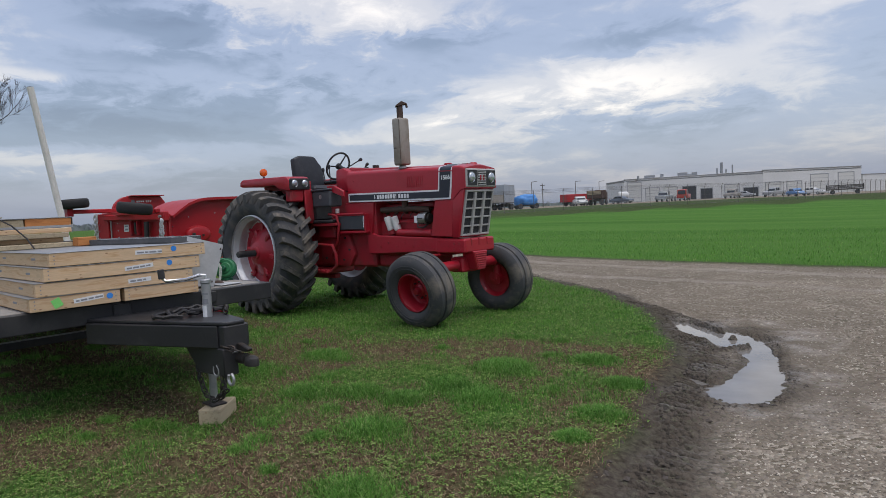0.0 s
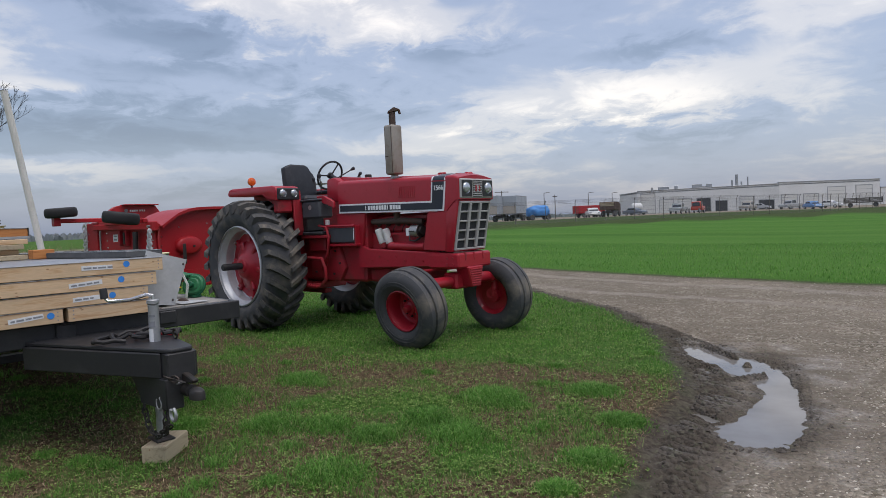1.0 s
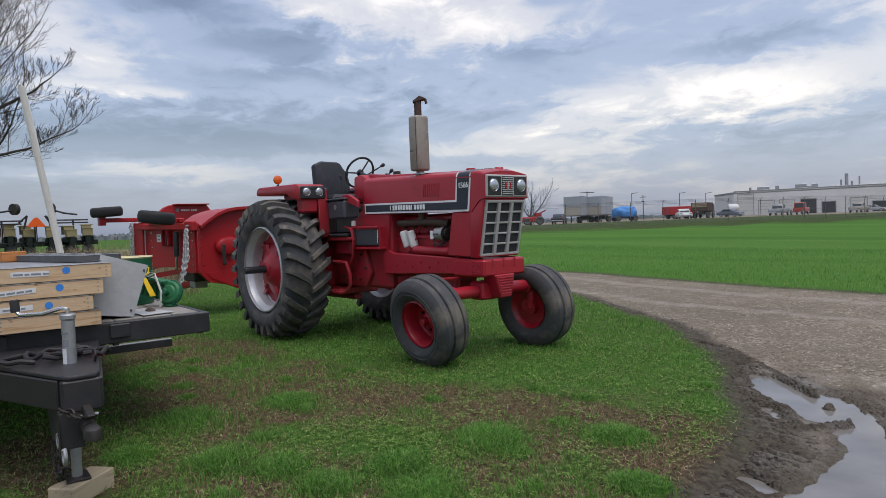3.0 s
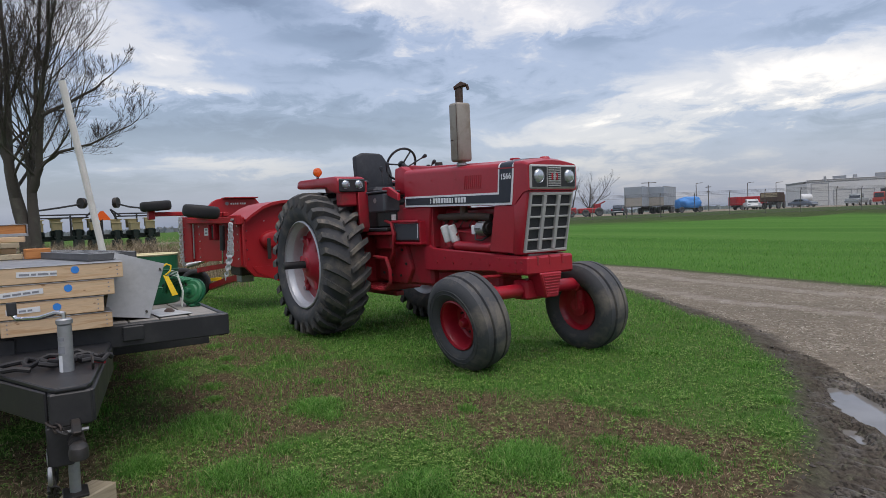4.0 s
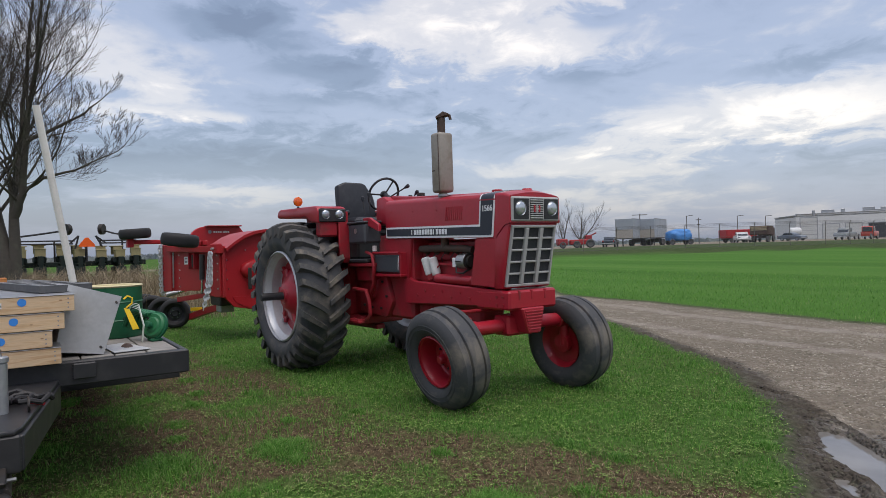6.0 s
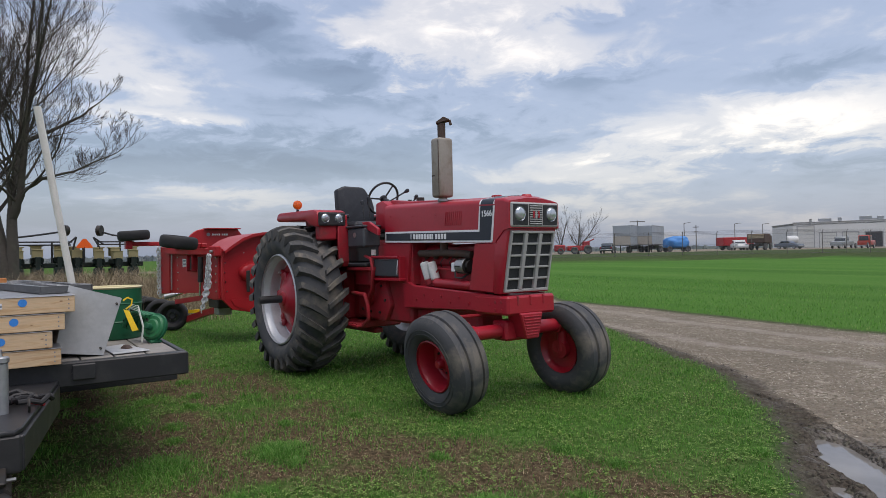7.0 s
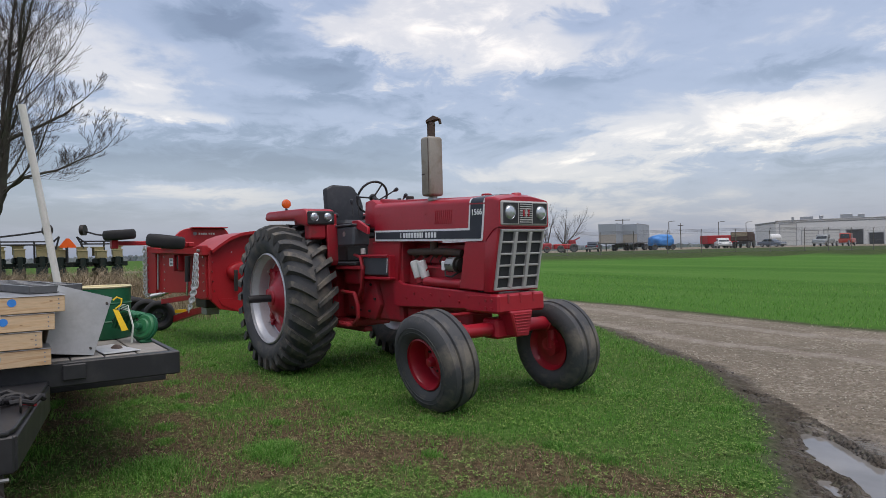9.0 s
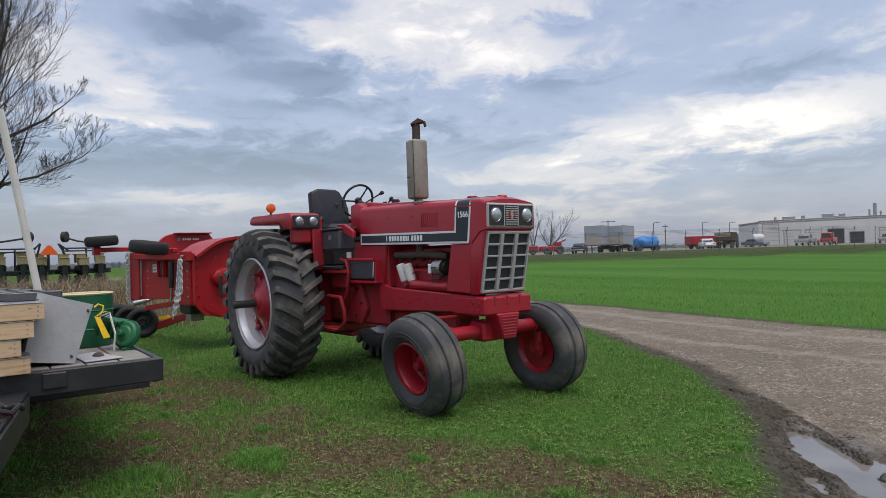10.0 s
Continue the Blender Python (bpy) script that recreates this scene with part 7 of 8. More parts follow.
def scatter(n, seed, x0, x1, y0, y1, focus=(7.0, -4.6), power=1.0):
    """Random places, denser near the focus."""
    rng = np.random.RandomState(seed)
    px, py = rng.uniform(x0, x1, n * 5), rng.uniform(y0, y1, n * 5)
    keep = rng.rand(n * 5) < np.minimum(1, (3.0 / np.maximum(2.0, np.hypot(px - focus[0], py - focus[1]))) ** power)
    return px[keep][:n], py[keep][:n], rng


def lawn_places(n, seed, dense):
    px, py, rng = scatter(n, seed, -8, 6.8, -6.5, 7, power=1.35)
    z, gravel, mud, wet, fld = ground_parts(px, py)
    bare = bare_at(px, py)
    keep = (gravel + mud * 0.9 + rng.rand(len(px)) * 0.9 < 0.85) & (fld < 0.5) & dense(bare, px, py, rng)
    return px[keep], py[keep], z[keep], bare[keep], rng


def leaflets(name, px, py, pz, size, lift, material, label, seed):
    """Small three-leaved plants: diamond leaflets held almost flat, joined into one mesh."""
    rng = np.random.RandomState(seed)
    n = len(px)
    v = np.zeros((n, 3, 4, 3))
    a0 = rng.rand(n) * 6.28
    for k in range(3):
        a = a0 + k * 2.09 + rng.uniform(-0.4, 0.4, n)
        c, s_ = np.cos(a), np.sin(a)
        droop = rng.uniform(-0.35, 0.35, n)
        for j, (u, w) in enumerate(((0.1, 0.0), (0.65, -0.42), (1.1, 0.0), (0.65, 0.42))):
            v[:, k, j, 0] = px + size * (u * c - w * s_)
            v[:, k, j, 1] = py + size * (u * s_ + w * c)
            v[:, k, j, 2] = pz + lift + size * droop * u + size * 0.15 * abs(w)
    ob = raw(name, v.reshape(-1, 3), np.arange(n * 12).reshape(-1, 4), material)
    return tagged(ob, label, "weeds", kind="stuff")


tufts = lambda px, py: ramp01(waves(px, py, 0.36, 71), 0.57, 0.68)
mottle = lambda px, py: ramp01(waves(px, py, 0.17, 73), 0.30, 0.68)
px, py, pz, bare, rng = lawn_places(330000, 51, lambda b, x, y, r: r.rand(len(x)) < (0.12 + 0.83 * (1 - b) ** 1.6) * (0.55 + 0.45 * mottle(x, y)) + 0.22 * tufts(x, y) * (b > 0.2))
far = np.hypot(px - 7, py + 4.6)
h = (0.014 + 0.024 * rng.rand(len(px)) * (0.5 + 0.8 * mottle(px, py)) + 0.042 * tufts(px, py) * rng.rand(len(px)) * (0.35 + 0.65 * (bare > 0.2))) * (1 + 0.35 * ramp01(far, 3, 8))
blades("lawn_grass", px, py, pz, h, (0.0024 + 0.0024 * rng.rand(len(px))) * (1 + 0.9 * ramp01(far, 3, 9)), 0.85, GRASS, "short green lawn grass with longer tufts", 52)
px, py, pz, bare, rng = lawn_places(250000, 61, lambda b, x, y, r: r.rand(len(x)) < 0.04 + 0.95 * b)
blades("dry_thatch", px, py, pz, 0.009 + 0.014 * rng.rand(len(px)), 0.0024 + 0.0024 * rng.rand(len(px)), 2.4, STRAW, "tan dead grass lying between the green", 62)
px, py, pz, bare, rng = lawn_places(190000, 81, lambda b, x, y, r: r.rand(len(x)) < (0.16 + 0.8 * ramp01(waves(x, y, 0.24, 83), 0.46, 0.58)) * (1 - 0.6 * b))
leaflets("clover", px, py, pz, 0.007 + 0.012 * rng.rand(len(px)) ** 1.6, 0.006 + 0.022 * rng.rand(len(px)), CLOVER, "low broad-leaved clover and weeds in the lawn", 82)
# single long tufts: the large ones first, then small ones strewn about
rng = np.random.RandomState(86)
BIG_TUFTS = [(3.92, -3.2, 0.21), (4.94, -3.52, 0.21), (4.66, -2.94, 0.14), (4.72, -2.5, 0.17), (5.1, -2.66, 0.19), (4.8, -1.9, 0.21), (6.07, -2.43, 0.09), (5.8, -1.84, 0.12), (2.9, -3.04, 0.26), (4.73, -1.8, 0.16),
             (4.25, -2.98, 0.15), (5.97, -2.54, 0.13), (6.02, -2.97, 0.07), (3.4, -3.55, 0.13), (5.3, -1.3, 0.16), (5.55, -4.2, 0.2), (3.0, -2.3, 0.18)]
cx, cy, cr = rng.uniform(-1.5, 6.3, 70), rng.uniform(-4.6, 1.6, 70), rng.uniform(0.04, 0.10, 70)
cx, cy, cr = (np.concatenate([np.array(v), w]) for v, w in zip(zip(*BIG_TUFTS), (cx, cy, cr)))
keep = along(cx, cy, LAWN_EDGE)[0] < -0.2
many = np.where(np.arange(len(cx)) < len(BIG_TUFTS), 2200, 300)
which = np.repeat(np.arange(len(cx))[keep], many[keep])
px, py = cx[which] + cr[which] * rng.randn(len(which)) * 0.8, cy[which] + cr[which] * rng.randn(len(which)) * 0.62
off = np.hypot(px - cx[which], py - cy[which]) / cr[which]
tall = (0.030 + 0.075 * rng.rand(len(px))) * np.exp(-0.45 * off ** 2) * (0.40 + 2.6 * np.minimum(cr[which], 0.2)) + 0.008
blades("grass_tufts", px, py, ground_parts(px, py)[0], tall, 0.0028 + 0.0024 * rng.rand(len(px)), 1.1, GRASS, "longer bright green tufts standing in the lawn", 87)
# crop beside the drive
rng = np.random.RandomState(91)
px, py = rng.uniform(-16, 24, 60000), 6.0 + 14 * rng.rand(60000) ** 2.4
z, gravel, mud, wet, fld = ground_parts(px, py)
keep = fld > 0.6
blades("field_grass", px[keep], py[keep], z[keep], 0.03 + 0.05 * rng.rand(keep.sum()), 0.006 + 0.006 * rng.rand(keep.sum()), 0.6, GRASS, "even green field grass along the drive", 92)
# dead stalks before the planter and by the tree
rng = np.random.RandomState(95)
n = 40000
px, py = rng.uniform(-19.3, -9.5, n), rng.uniform(-7.5, 2.2, n)
keep = ramp01(waves(px, py, 1.2, 96), 0.36, 0.6) * ramp01(-px, 9, 13.0) * (1 - 0.6 * ramp01(py, -0.4, 1.6)) > rng.rand(n) * 0.7
px, py = px[keep], py[keep]
z = ground_parts(px, py)[0]
blades("dead_weeds", px, py, z, 0.40 + 0.85 * rng.rand(len(px)) ** 1.6, 0.011 + 0.014 * rng.rand(len(px)), 0.75, WEED, "tall dry weed stalks in front of the planter", 97, "weeds")
px, py = rng.uniform(-9.5, -6.6, 1500), rng.uniform(-2.6, 0.6, 1500)
z = ground_parts(px, py)[0]
blades("dead_weeds", px, py, z, 0.25 + 0.65 * rng.rand(1500) ** 1.4, 0.007 + 0.008 * rng.rand(1500), 0.5, WEED, "dry weed stalks behind the mower", 98, "weeds")


# ---- gravel stones ----
def stones(name, px, py, pz, size, material, label, seed):
    rng = np.random.RandomState(seed)
    n = len(px)
    shape = np.array([(1, 0, 0), (-1, 0, 0), (0, 1, 0), (0, -1, 0), (0, 0, 1), (0, 0, -1)], float)
    v = shape[None] * size[:, None, None] * rng.uniform(0.6, 1.2, (n, 6, 1)) + rng.uniform(-0.25, 0.25, (n, 6, 3)) * size[:, None, None]
    v[:, :, 2] *= 0.6
    a = rng.rand(n) * 6.28
    c, s = np.cos(a)[:, None], np.sin(a)[:, None]
    v = np.stack([v[..., 0] * c - v[..., 1] * s, v[..., 0] * s + v[..., 1] * c, v[..., 2]], -1) + np.stack([px, py, pz], -1)[:, None]
    f = np.array([(0, 2, 4), (2, 1, 4), (1, 3, 4), (3, 0, 4), (2, 0, 5), (1, 2, 5), (3, 1, 5), (0, 3, 5)])
    ob = raw(name, v.reshape(-1, 3), ((np.arange(n) * 6)[:, None, None] + f).reshape(-1, 3), material)
    return tagged(ob, label, "gravel", kind="stuff")


def stone_material():
    m, nt, bsdf, tc = blank("limestone_gravel")
    geo = nt.nodes.new("ShaderNodeNewGeometry").outputs["Random Per Island"]
    c = ramp_node(nt, geo, [(0.0, (0.09, 0.076, 0.058)), (0.35, (0.22, 0.187, 0.143)), (0.7, (0.36, 0.315, 0.25)), (1.0, (0.54, 0.49, 0.41))])
    c = mix_node(nt, 1.0, c, math_node(nt, "ADD", math_node(nt, "MULTIPLY", noise_node(nt, 90, 3, 0.6, tc), 0.5), 0.75), "MULTIPLY")
    nt.links.new(c, bsdf.inputs["Base Color"])
    bsdf.inputs["Roughness"].default_value = 0.8
    return m


px, py, rng = scatter(210000, 101, 0.0, 12, -6.5, 8.0, (7.6, -4), 1.25)
z, gravel, mud, wet, fld = ground_parts(px, py)
keep = (gravel > 0.6) & (fld < 0.3) & (mud < 0.5 * rng.rand(len(px)) + 0.05) & (rng.rand(len(px)) < 1.0 - 0.8 * wet) & (rng.rand(len(px)) < 0.2 + 0.9 * waves(px, py, 1.3, 105))
stones("gravel", px[keep], py[keep], z[keep] + 0.001, 0.004 + 0.009 * rng.rand(keep.sum()) ** 2.5, stone_material(), "loose pale limestone gravel on the drive", 102)
MUCK = surface("dark_wet_mud", (0.055, 0.044, 0.035), 0.6, worn=(0.10, 0.080, 0.063), amount=0.6, scale=9, grain=60, bump=0.3)
px, py, rng = scatter(17000, 111, 0.5, 7.4, -6.0, 6.0, (6.5, -2), 0.8)
z, gravel, mud, wet, fld = ground_parts(px, py)
keep = (mud > 0.45) & (z > WATER_LEVEL + 0.004) & (rng.rand(len(px)) < 0.15 + 1.1 * ramp01(waves(px, py, 0.3, 115), 0.45, 0.65))
stones("mud_clods", px[keep], py[keep], z[keep] + 0.002, 0.006 + 0.018 * rng.rand(keep.sum()) ** 2.5, MUCK, "dark clods of churned mud along the lawn", 112)

# ---- the yard behind the field ----
def yard_z(x, y):
    return float(ground_parts(np.array([float(x)]), np.array([float(y)]))[0][0])


def vehicle(name, x, y, yaw, color, kind, label, category, scale=1.0):
    """A parked car, pickup or truck: side profile pushed across, glass, wheels and lamps. It faces its own +x."""
    V = thing(name, pose(x, y, yard_z(x, y), 0, 0, yaw), label, category, "vehicles in the yard")
    paint = car_paint(name + "_paint", color)
    S = scale
    if kind == "pickup":
        body = [(-2.7, 0.45), (-2.7, 1.12), (-0.75, 1.14), (1.1, 1.12), (2.55, 1.02), (2.68, 0.75), (2.68, 0.42)]
        cab = [(-0.75, 1.12), (-0.65, 1.78), (-0.45, 1.84), (0.45, 1.82), (1.15, 1.12)]
        wheels, hw, wr = (-1.75, 1.7), 0.95, 0.38
    elif kind == "car":
        body = [(-2.2, 0.35), (-2.25, 0.85), (-1.6, 0.95), (1.1, 0.93), (2.05, 0.80), (2.2, 0.55), (2.2, 0.32)]
        cab = [(-1.55, 0.93), (-0.95, 1.40), (0.25, 1.42), (1.05, 0.93)]
        wheels, hw, wr = (-1.35, 1.4), 0.87, 0.32
    else:
        body = [(-1.0, 0.55), (-1.0, 1.25), (1.0, 1.35), (2.4, 1.35), (2.5, 1.0), (2.5, 0.55)]
        cab = [(-1.0, 1.25), (-0.95, 2.15), (-0.7, 2.25), (0.6, 2.22), (1.0, 1.33)]
        wheels, hw, wr = (-2.6, 1.6), 1.0, 0.48
    sc = Matrix.Scale(S, 4)
    part("body", prism(bm_new(), body, "y", -hw, hw, 0.07, sc, 2), paint, V)
    cabin = part("cabin", prism(bm_new(), cab, "y", -hw * 0.84, hw * 0.84, 0.06, sc, 2), paint, V)
    cx0, cx1, cz0, cz1 = min(p[0] for p in cab), max(p[0] for p in cab), cab[0][1], max(p[1] for p in cab)
    for s in (-1, 1):
        for a, b in ((0.16, 0.44), (0.50, 0.76)):
            xa, xb = cx0 + (cx1 - cx0) * a, cx0 + (cx1 - cx0) * b
            part("side_window", prism(bm_new(), [(xa, cz0 + 0.10), (xb + 0.10, cz0 + 0.10), (xb, cz1 - 0.12), (xa + 0.05, cz1 - 0.12)], "y", s * (hw * 0.84 - 0.02), s * (hw * 0.84 + 0.006), 0, sc), GLASS, cabin, smooth=0)
    a, b = cab[-1], cab[-2]
    part("windscreen", slab([sc @ Vector((a[0] + 0.012, -hw * 0.74, a[1] + 0.05)), sc @ Vector((b[0] + 0.05, -hw * 0.70, b[1] - 0.08)), sc @ Vector((b[0] + 0.05, hw * 0.70, b[1] - 0.08)), sc @ Vector((a[0] + 0.012, hw * 0.74, a[1] + 0.05))], 0.01), GLASS, cabin, smooth=0)
    a, b = cab[0], cab[1]
    part("rear_window", slab([sc @ Vector((a[0] - 0.012, -hw * 0.70, a[1] + 0.10)), sc @ Vector((b[0] - 0.02, -hw * 0.66, b[1] - 0.08)), sc @ Vector((b[0] - 0.02, hw * 0.66, b[1] - 0.08)), sc @ Vector((a[0] - 0.012, hw * 0.70, a[1] + 0.10))], 0.01), GLASS, cabin, smooth=0)
    for wx in wheels:
        for s in (-1, 1):
            w = new("wheel")
            w.parent = V
            w.matrix_basis = sc @ pose(wx, s * (hw - 0.1), wr, 90, 0, 0)
            part("tyre", lathe(bm_new(), tyre_profile(wr, 0.24, wr * 0.6), Matrix(), 20), RUBBER, w)
            part("rim", lathe(bm_new(), [(0, 0.1), (wr * 0.4, 0.09), (wr * 0.62, 0.11), (wr * 0.62, -0.11), (wr * 0.4, -0.09), (0, -0.1)], Matrix(), 16), STEEL, w)
    fx, rx = max(p[0] for p in body), min(p[0] for p in body)
    for s in (-1, 1):
        part("headlamp", box(bm_new(), fx - 0.05, fx + 0.015, s * hw * 0.72 - 0.16, s * hw * 0.72 + 0.16, 0.66, 0.82, 0.02, sc), LAMP, V)
        part("tail_lamp", box(bm_new(), rx - 0.015, rx + 0.05, s * hw * 0.82 - 0.09, s * hw * 0.82 + 0.09, 0.68, 0.92, 0.02, sc), RED_DULL, V)
    part("front_bumper", box(bm_new(), fx - 0.08, fx + 0.06, -hw * 0.97, hw * 0.97, 0.42, 0.56, 0.03, sc), STEEL, V)
    part("rear_bumper", box(bm_new(), rx - 0.06, rx + 0.08, -hw * 0.97, hw * 0.97, 0.42, 0.56, 0.03, sc), STEEL, V)
    return V


def parked(name, side, deep, yaw, *rest, **more):
    """Parks a vehicle at a bearing and distance; yaw 0 faces the walker, 90 shows its side."""
    return vehicle(name, *out(side, deep), yaw - 37 - math.degrees(math.atan(side)), *rest, **more)


parked("parked_car", 0.245, 90, 172, (0.018, 0.028, 0.04), "car", "dark blue sedan parked in the yard, seen from behind", "car")
parked("parked_car", 0.447, 98, 8, (0.55, 0.56, 0.55), "car", "white sedan parked by the dump truck", "car", scale=1.1)
parked("parked_car", 0.524, 112, 55, (0.10, 0.12, 0.15), "car", "grey sedan parked before the building", "car")
parked("parked_pickup", 0.605, 99, -14, (0.20, 0.22, 0.22), "pickup", "grey pickup parked in the yard", "pickup")
parked("parked_pickup", 0.740, 110, -16, (0.24, 0.22, 0.19), "pickup", "tan pickup parked before the open doors", "pickup")
parked("parked_pickup", 0.826, 110, -30, (0.30, 0.31, 0.31), "pickup", "silver pickup parked before the building", "pickup")
parked("parked_car", 0.908, 105, 60, (0.62, 0.62, 0.61), "car", "white car parked by the fence", "car")
parked("parked_car", 0.765, 130, 80, (0.34, 0.35, 0.36), "car", "silver car before the open door", "car")
parked("red_truck", 0.641, 95, 168, (0.42, 0.05, 0.03), "truck", "old faded red truck in the yard", "truck", scale=0.85)
parked("blue_car", 0.872, 95, 25, (0.07, 0.20, 0.42), "car", "blue car parked by the fence", "car", scale=0.95)

# low dark heap beyond the corner of the fence, a made-up wagon standing in
DX, DY = out(0.978, 96)
wg = thing("heap_as_wagon", pose(DX, DY, yard_z(DX, DY), 0, 0, 9), "low dark heap by the fence, given the shape of a long weathered wagon", "wagon", "vehicles in the yard")
one_box("bed", wg, POLE, (-2.9, 2.9, -1.1, 1.1, 0.75, 1.0), 0.03)
for y in (-1.08, 1.04):
    for k in range(3):
        one_box("side_board", wg, POLE, (-2.9, 2.9, y, y + 0.04, 1.04 + 0.22 * k, 1.22 + 0.22 * k), 0.01)
    for x in (-2.8, -0.95, 0.95, 2.8):
        one_box("stake", wg, IRON, (x - 0.05, x + 0.05, y - 0.05, y, 0.8, 1.75), 0.01)
for x in (-1.9, 1.9):
    for y in (-0.9, 0.9):
        part("wheel", lathe(bm_new(), tyre_profile(0.4, 0.25, 0.22) + [(0.0, 0.05)], pose(x, y, 0.4, 90, 0, 0), 16), RUBBER, wg)

# dump truck with a ribbed box
DX, DY = out(0.480, 98)
dt = thing("dump_truck", pose(DX, DY, yard_z(DX, DY), 0, 0, 104), "brown dump truck with ribbed box in the yard", "truck", "vehicles in the yard")
DARKBOX = surface("dirty_brown_box", (0.075, 0.045, 0.035), 0.7, worn=(0.12, 0.07, 0.05), amount=0.6, scale=1)
one_box("dump_box", dt, DARKBOX, (-2.6, 0.8, -1.2, 1.2, 1.15, 2.35), 0.05)
for k in range(6):
    one_box("box_rib", dt, DARKBOX, (-2.5 + 0.62 * k, -2.40 + 0.62 * k, -1.26, 1.26, 1.1, 2.4), 0.02)
for k in range(3):
    one_box("tail_board", dt, OLD_WOOD, (-2.66, -2.62, -1.1, 1.1, 1.75 + 0.2 * k, 1.9 + 0.2 * k), 0.01)
one_box("cab", dt, DARKBOX, (1.0, 2.6, -1.05, 1.05, 0.9, 2.2), 0.12)
one_box("chassis", dt, IRON, (-2.5, 2.5, -0.5, 0.5, 0.6, 0.95), 0.03)
for x in (-1.8, -0.9, 1.9):
    for s in (-1, 1):
        part("wheel", lathe(bm_new(), tyre_profile(0.5, 0.28, 0.28) + [(0.0, 0.05)], pose(x, s * 0.95, 0.5, 90, 0, 0), 20), RUBBER, dt)

# red trailer box
DX, DY = out(0.443, 106)
rb = thing("red_box_trailer", pose(DX, DY, yard_z(DX, DY), 0, 0, 63), "faded red box trailer standing in the yard", "trailer")
one_box("box", rb, RED_MOWER, (-3.0, 2.4, -1.1, 1.1, 0.75, 2.1), 0.05)
for k in range(8):
    one_box("rib", rb, RED_DULL, (-2.8 + 0.7 * k, -2.72 + 0.7 * k, -1.13, -1.1, 0.8, 2.05), 0.01)
one_box("chassis", rb, IRON, (-2.9, 2.3, -0.5, 0.5, 0.5, 0.75), 0.03)
for x in (-1.9, 1.4):
    for s in (-1, 1):
        part("wheel", lathe(bm_new(), tyre_profile(0.4, 0.25, 0.22) + [(0.0, 0.05)], pose(x, s * 0.9, 0.4, 90, 0, 0), 16), RUBBER, rb)

# old red machine by the trees
DX, DY = out(0.203, 88)
om = thing("old_machine", pose(DX, DY, yard_z(DX, DY), 0, 0, 53), "old rusty red farm machine under the bare trees", "machine")
one_box("body", om, RED_MOWER, (-1.9, 1.2, -0.7, 0.7, 0.45, 1.15), 0.1)
one_box("hood", om, RED_DULL, (-3.6, -2.2, -0.8, 0.8, 0.4, 1.3), 0.15)
one_box("cab", om, RED_DULL, (0.2, 1.1, -0.6, 0.6, 1.1, 1.7), 0.08)
for x, r in ((-2.9, 0.45), (-1.0, 0.5), (0.8, 0.6)):
    part("wheel", lathe(bm_new(), tyre_profile(r, 0.3, r * 0.5) + [(0.0, 0.05)], pose(x, -0.7, r, 90, 0, 0), 18), RUBBER, om)
one_tube("auger", om, RED_DULL, [(0.5, 0, 1.4), (1.8, 0, 2.0)], 0.09, 8)


def semi_trailer(x, y, yaw, L, label):
    S = thing("semi_trailer", pose(x, y, yard_z(x, y), 0, 0, yaw), label, "semi trailer", "box trailers in the yard")
    one_box("box", S, TRAILER_GREY, (0, L, -1.3, 1.3, 1.15, 4.05), 0.04)
    one_box("front_lower", S, TRAILER_TAN, (-0.025, -0.003, -1.25, 1.25, 1.2, 2.45), 0.01, "rusty tan lower front panel")
    one_box("front_upper", S, TRAILER_GREY, (-0.022, -0.002, -1.25, 1.25, 2.5, 4.0), 0.01)
    for s in (-1, 1):
        one_box("top_rail", S, STEEL, (0, L, s * 1.3 - 0.02, s * 1.3 + 0.02, 3.97, 4.07), 0.01)
        one_box("bottom_rail", S, IRON, (0, L, s * 1.3 - 0.02, s * 1.3 + 0.02, 1.08, 1.2), 0.01)
        for k in range(int(L / 1.2)):
            one_box("side_rib", S, TRAILER_GREY, (0.6 + 1.2 * k, 0.66 + 1.2 * k, s * 1.3 - 0.015, s * 1.3 + 0.015, 1.2, 3.97), 0.005)
        one_box("landing_leg", S, IRON, (2.0, 2.15, s * 0.7 - 0.08, s * 0.7 + 0.08, 0.0, 1.1), 0.02)
    for x in (L - 2.6, L - 1.3):
        for s in (-1, 1):
            part("wheel", lathe(bm_new(), tyre_profile(0.5, 0.5, 0.28) + [(0.0, 0.05)], pose(x, s * 0.95, 0.5, 90, 0, 0), 20), RUBBER, S)
    one_box("bogie", S, IRON, (L - 3.2, L - 0.6, -0.6, 0.6, 0.5, 1.1), 0.04)
    return S


semi_trailer(*out(0.2665, 94.5), 115, 11.0, "grey box semi trailer with rusty tan front panel")
semi_trailer(*out(0.300, 97.5), 113, 8.5, "long grey box semi trailer parked beside another")

# tarpaulin over a machine
rngt = random.Random(21)
bm = bm_new()
bmesh.ops.create_icosphere(bm, subdivisions=4, radius=1.0)
for v in bm.verts:
    p = v.co.copy()
    f = 1 + 0.16 * noise.noise(p * 1.7) + 0.07 * noise.noise(p * 4.5)
    v.co = Vector((math.copysign(abs(p.x) ** 0.7, p.x) * 1.8 * f, math.copysign(abs(p.y) ** 0.7, p.y) * 1.3 * f, max(-0.62, math.copysign(abs(p.z) ** 0.75, p.z) * 0.98) * f))
DX, DY = out(0.351, 94)
tp = thing("covered_machine", pose(DX, DY, yard_z(DX, DY), 0, 0, 53), "machine wrapped in a crumpled blue tarpaulin", "covered machine")
bm.transform(Matrix.Translation((0, 0, 1.28)))
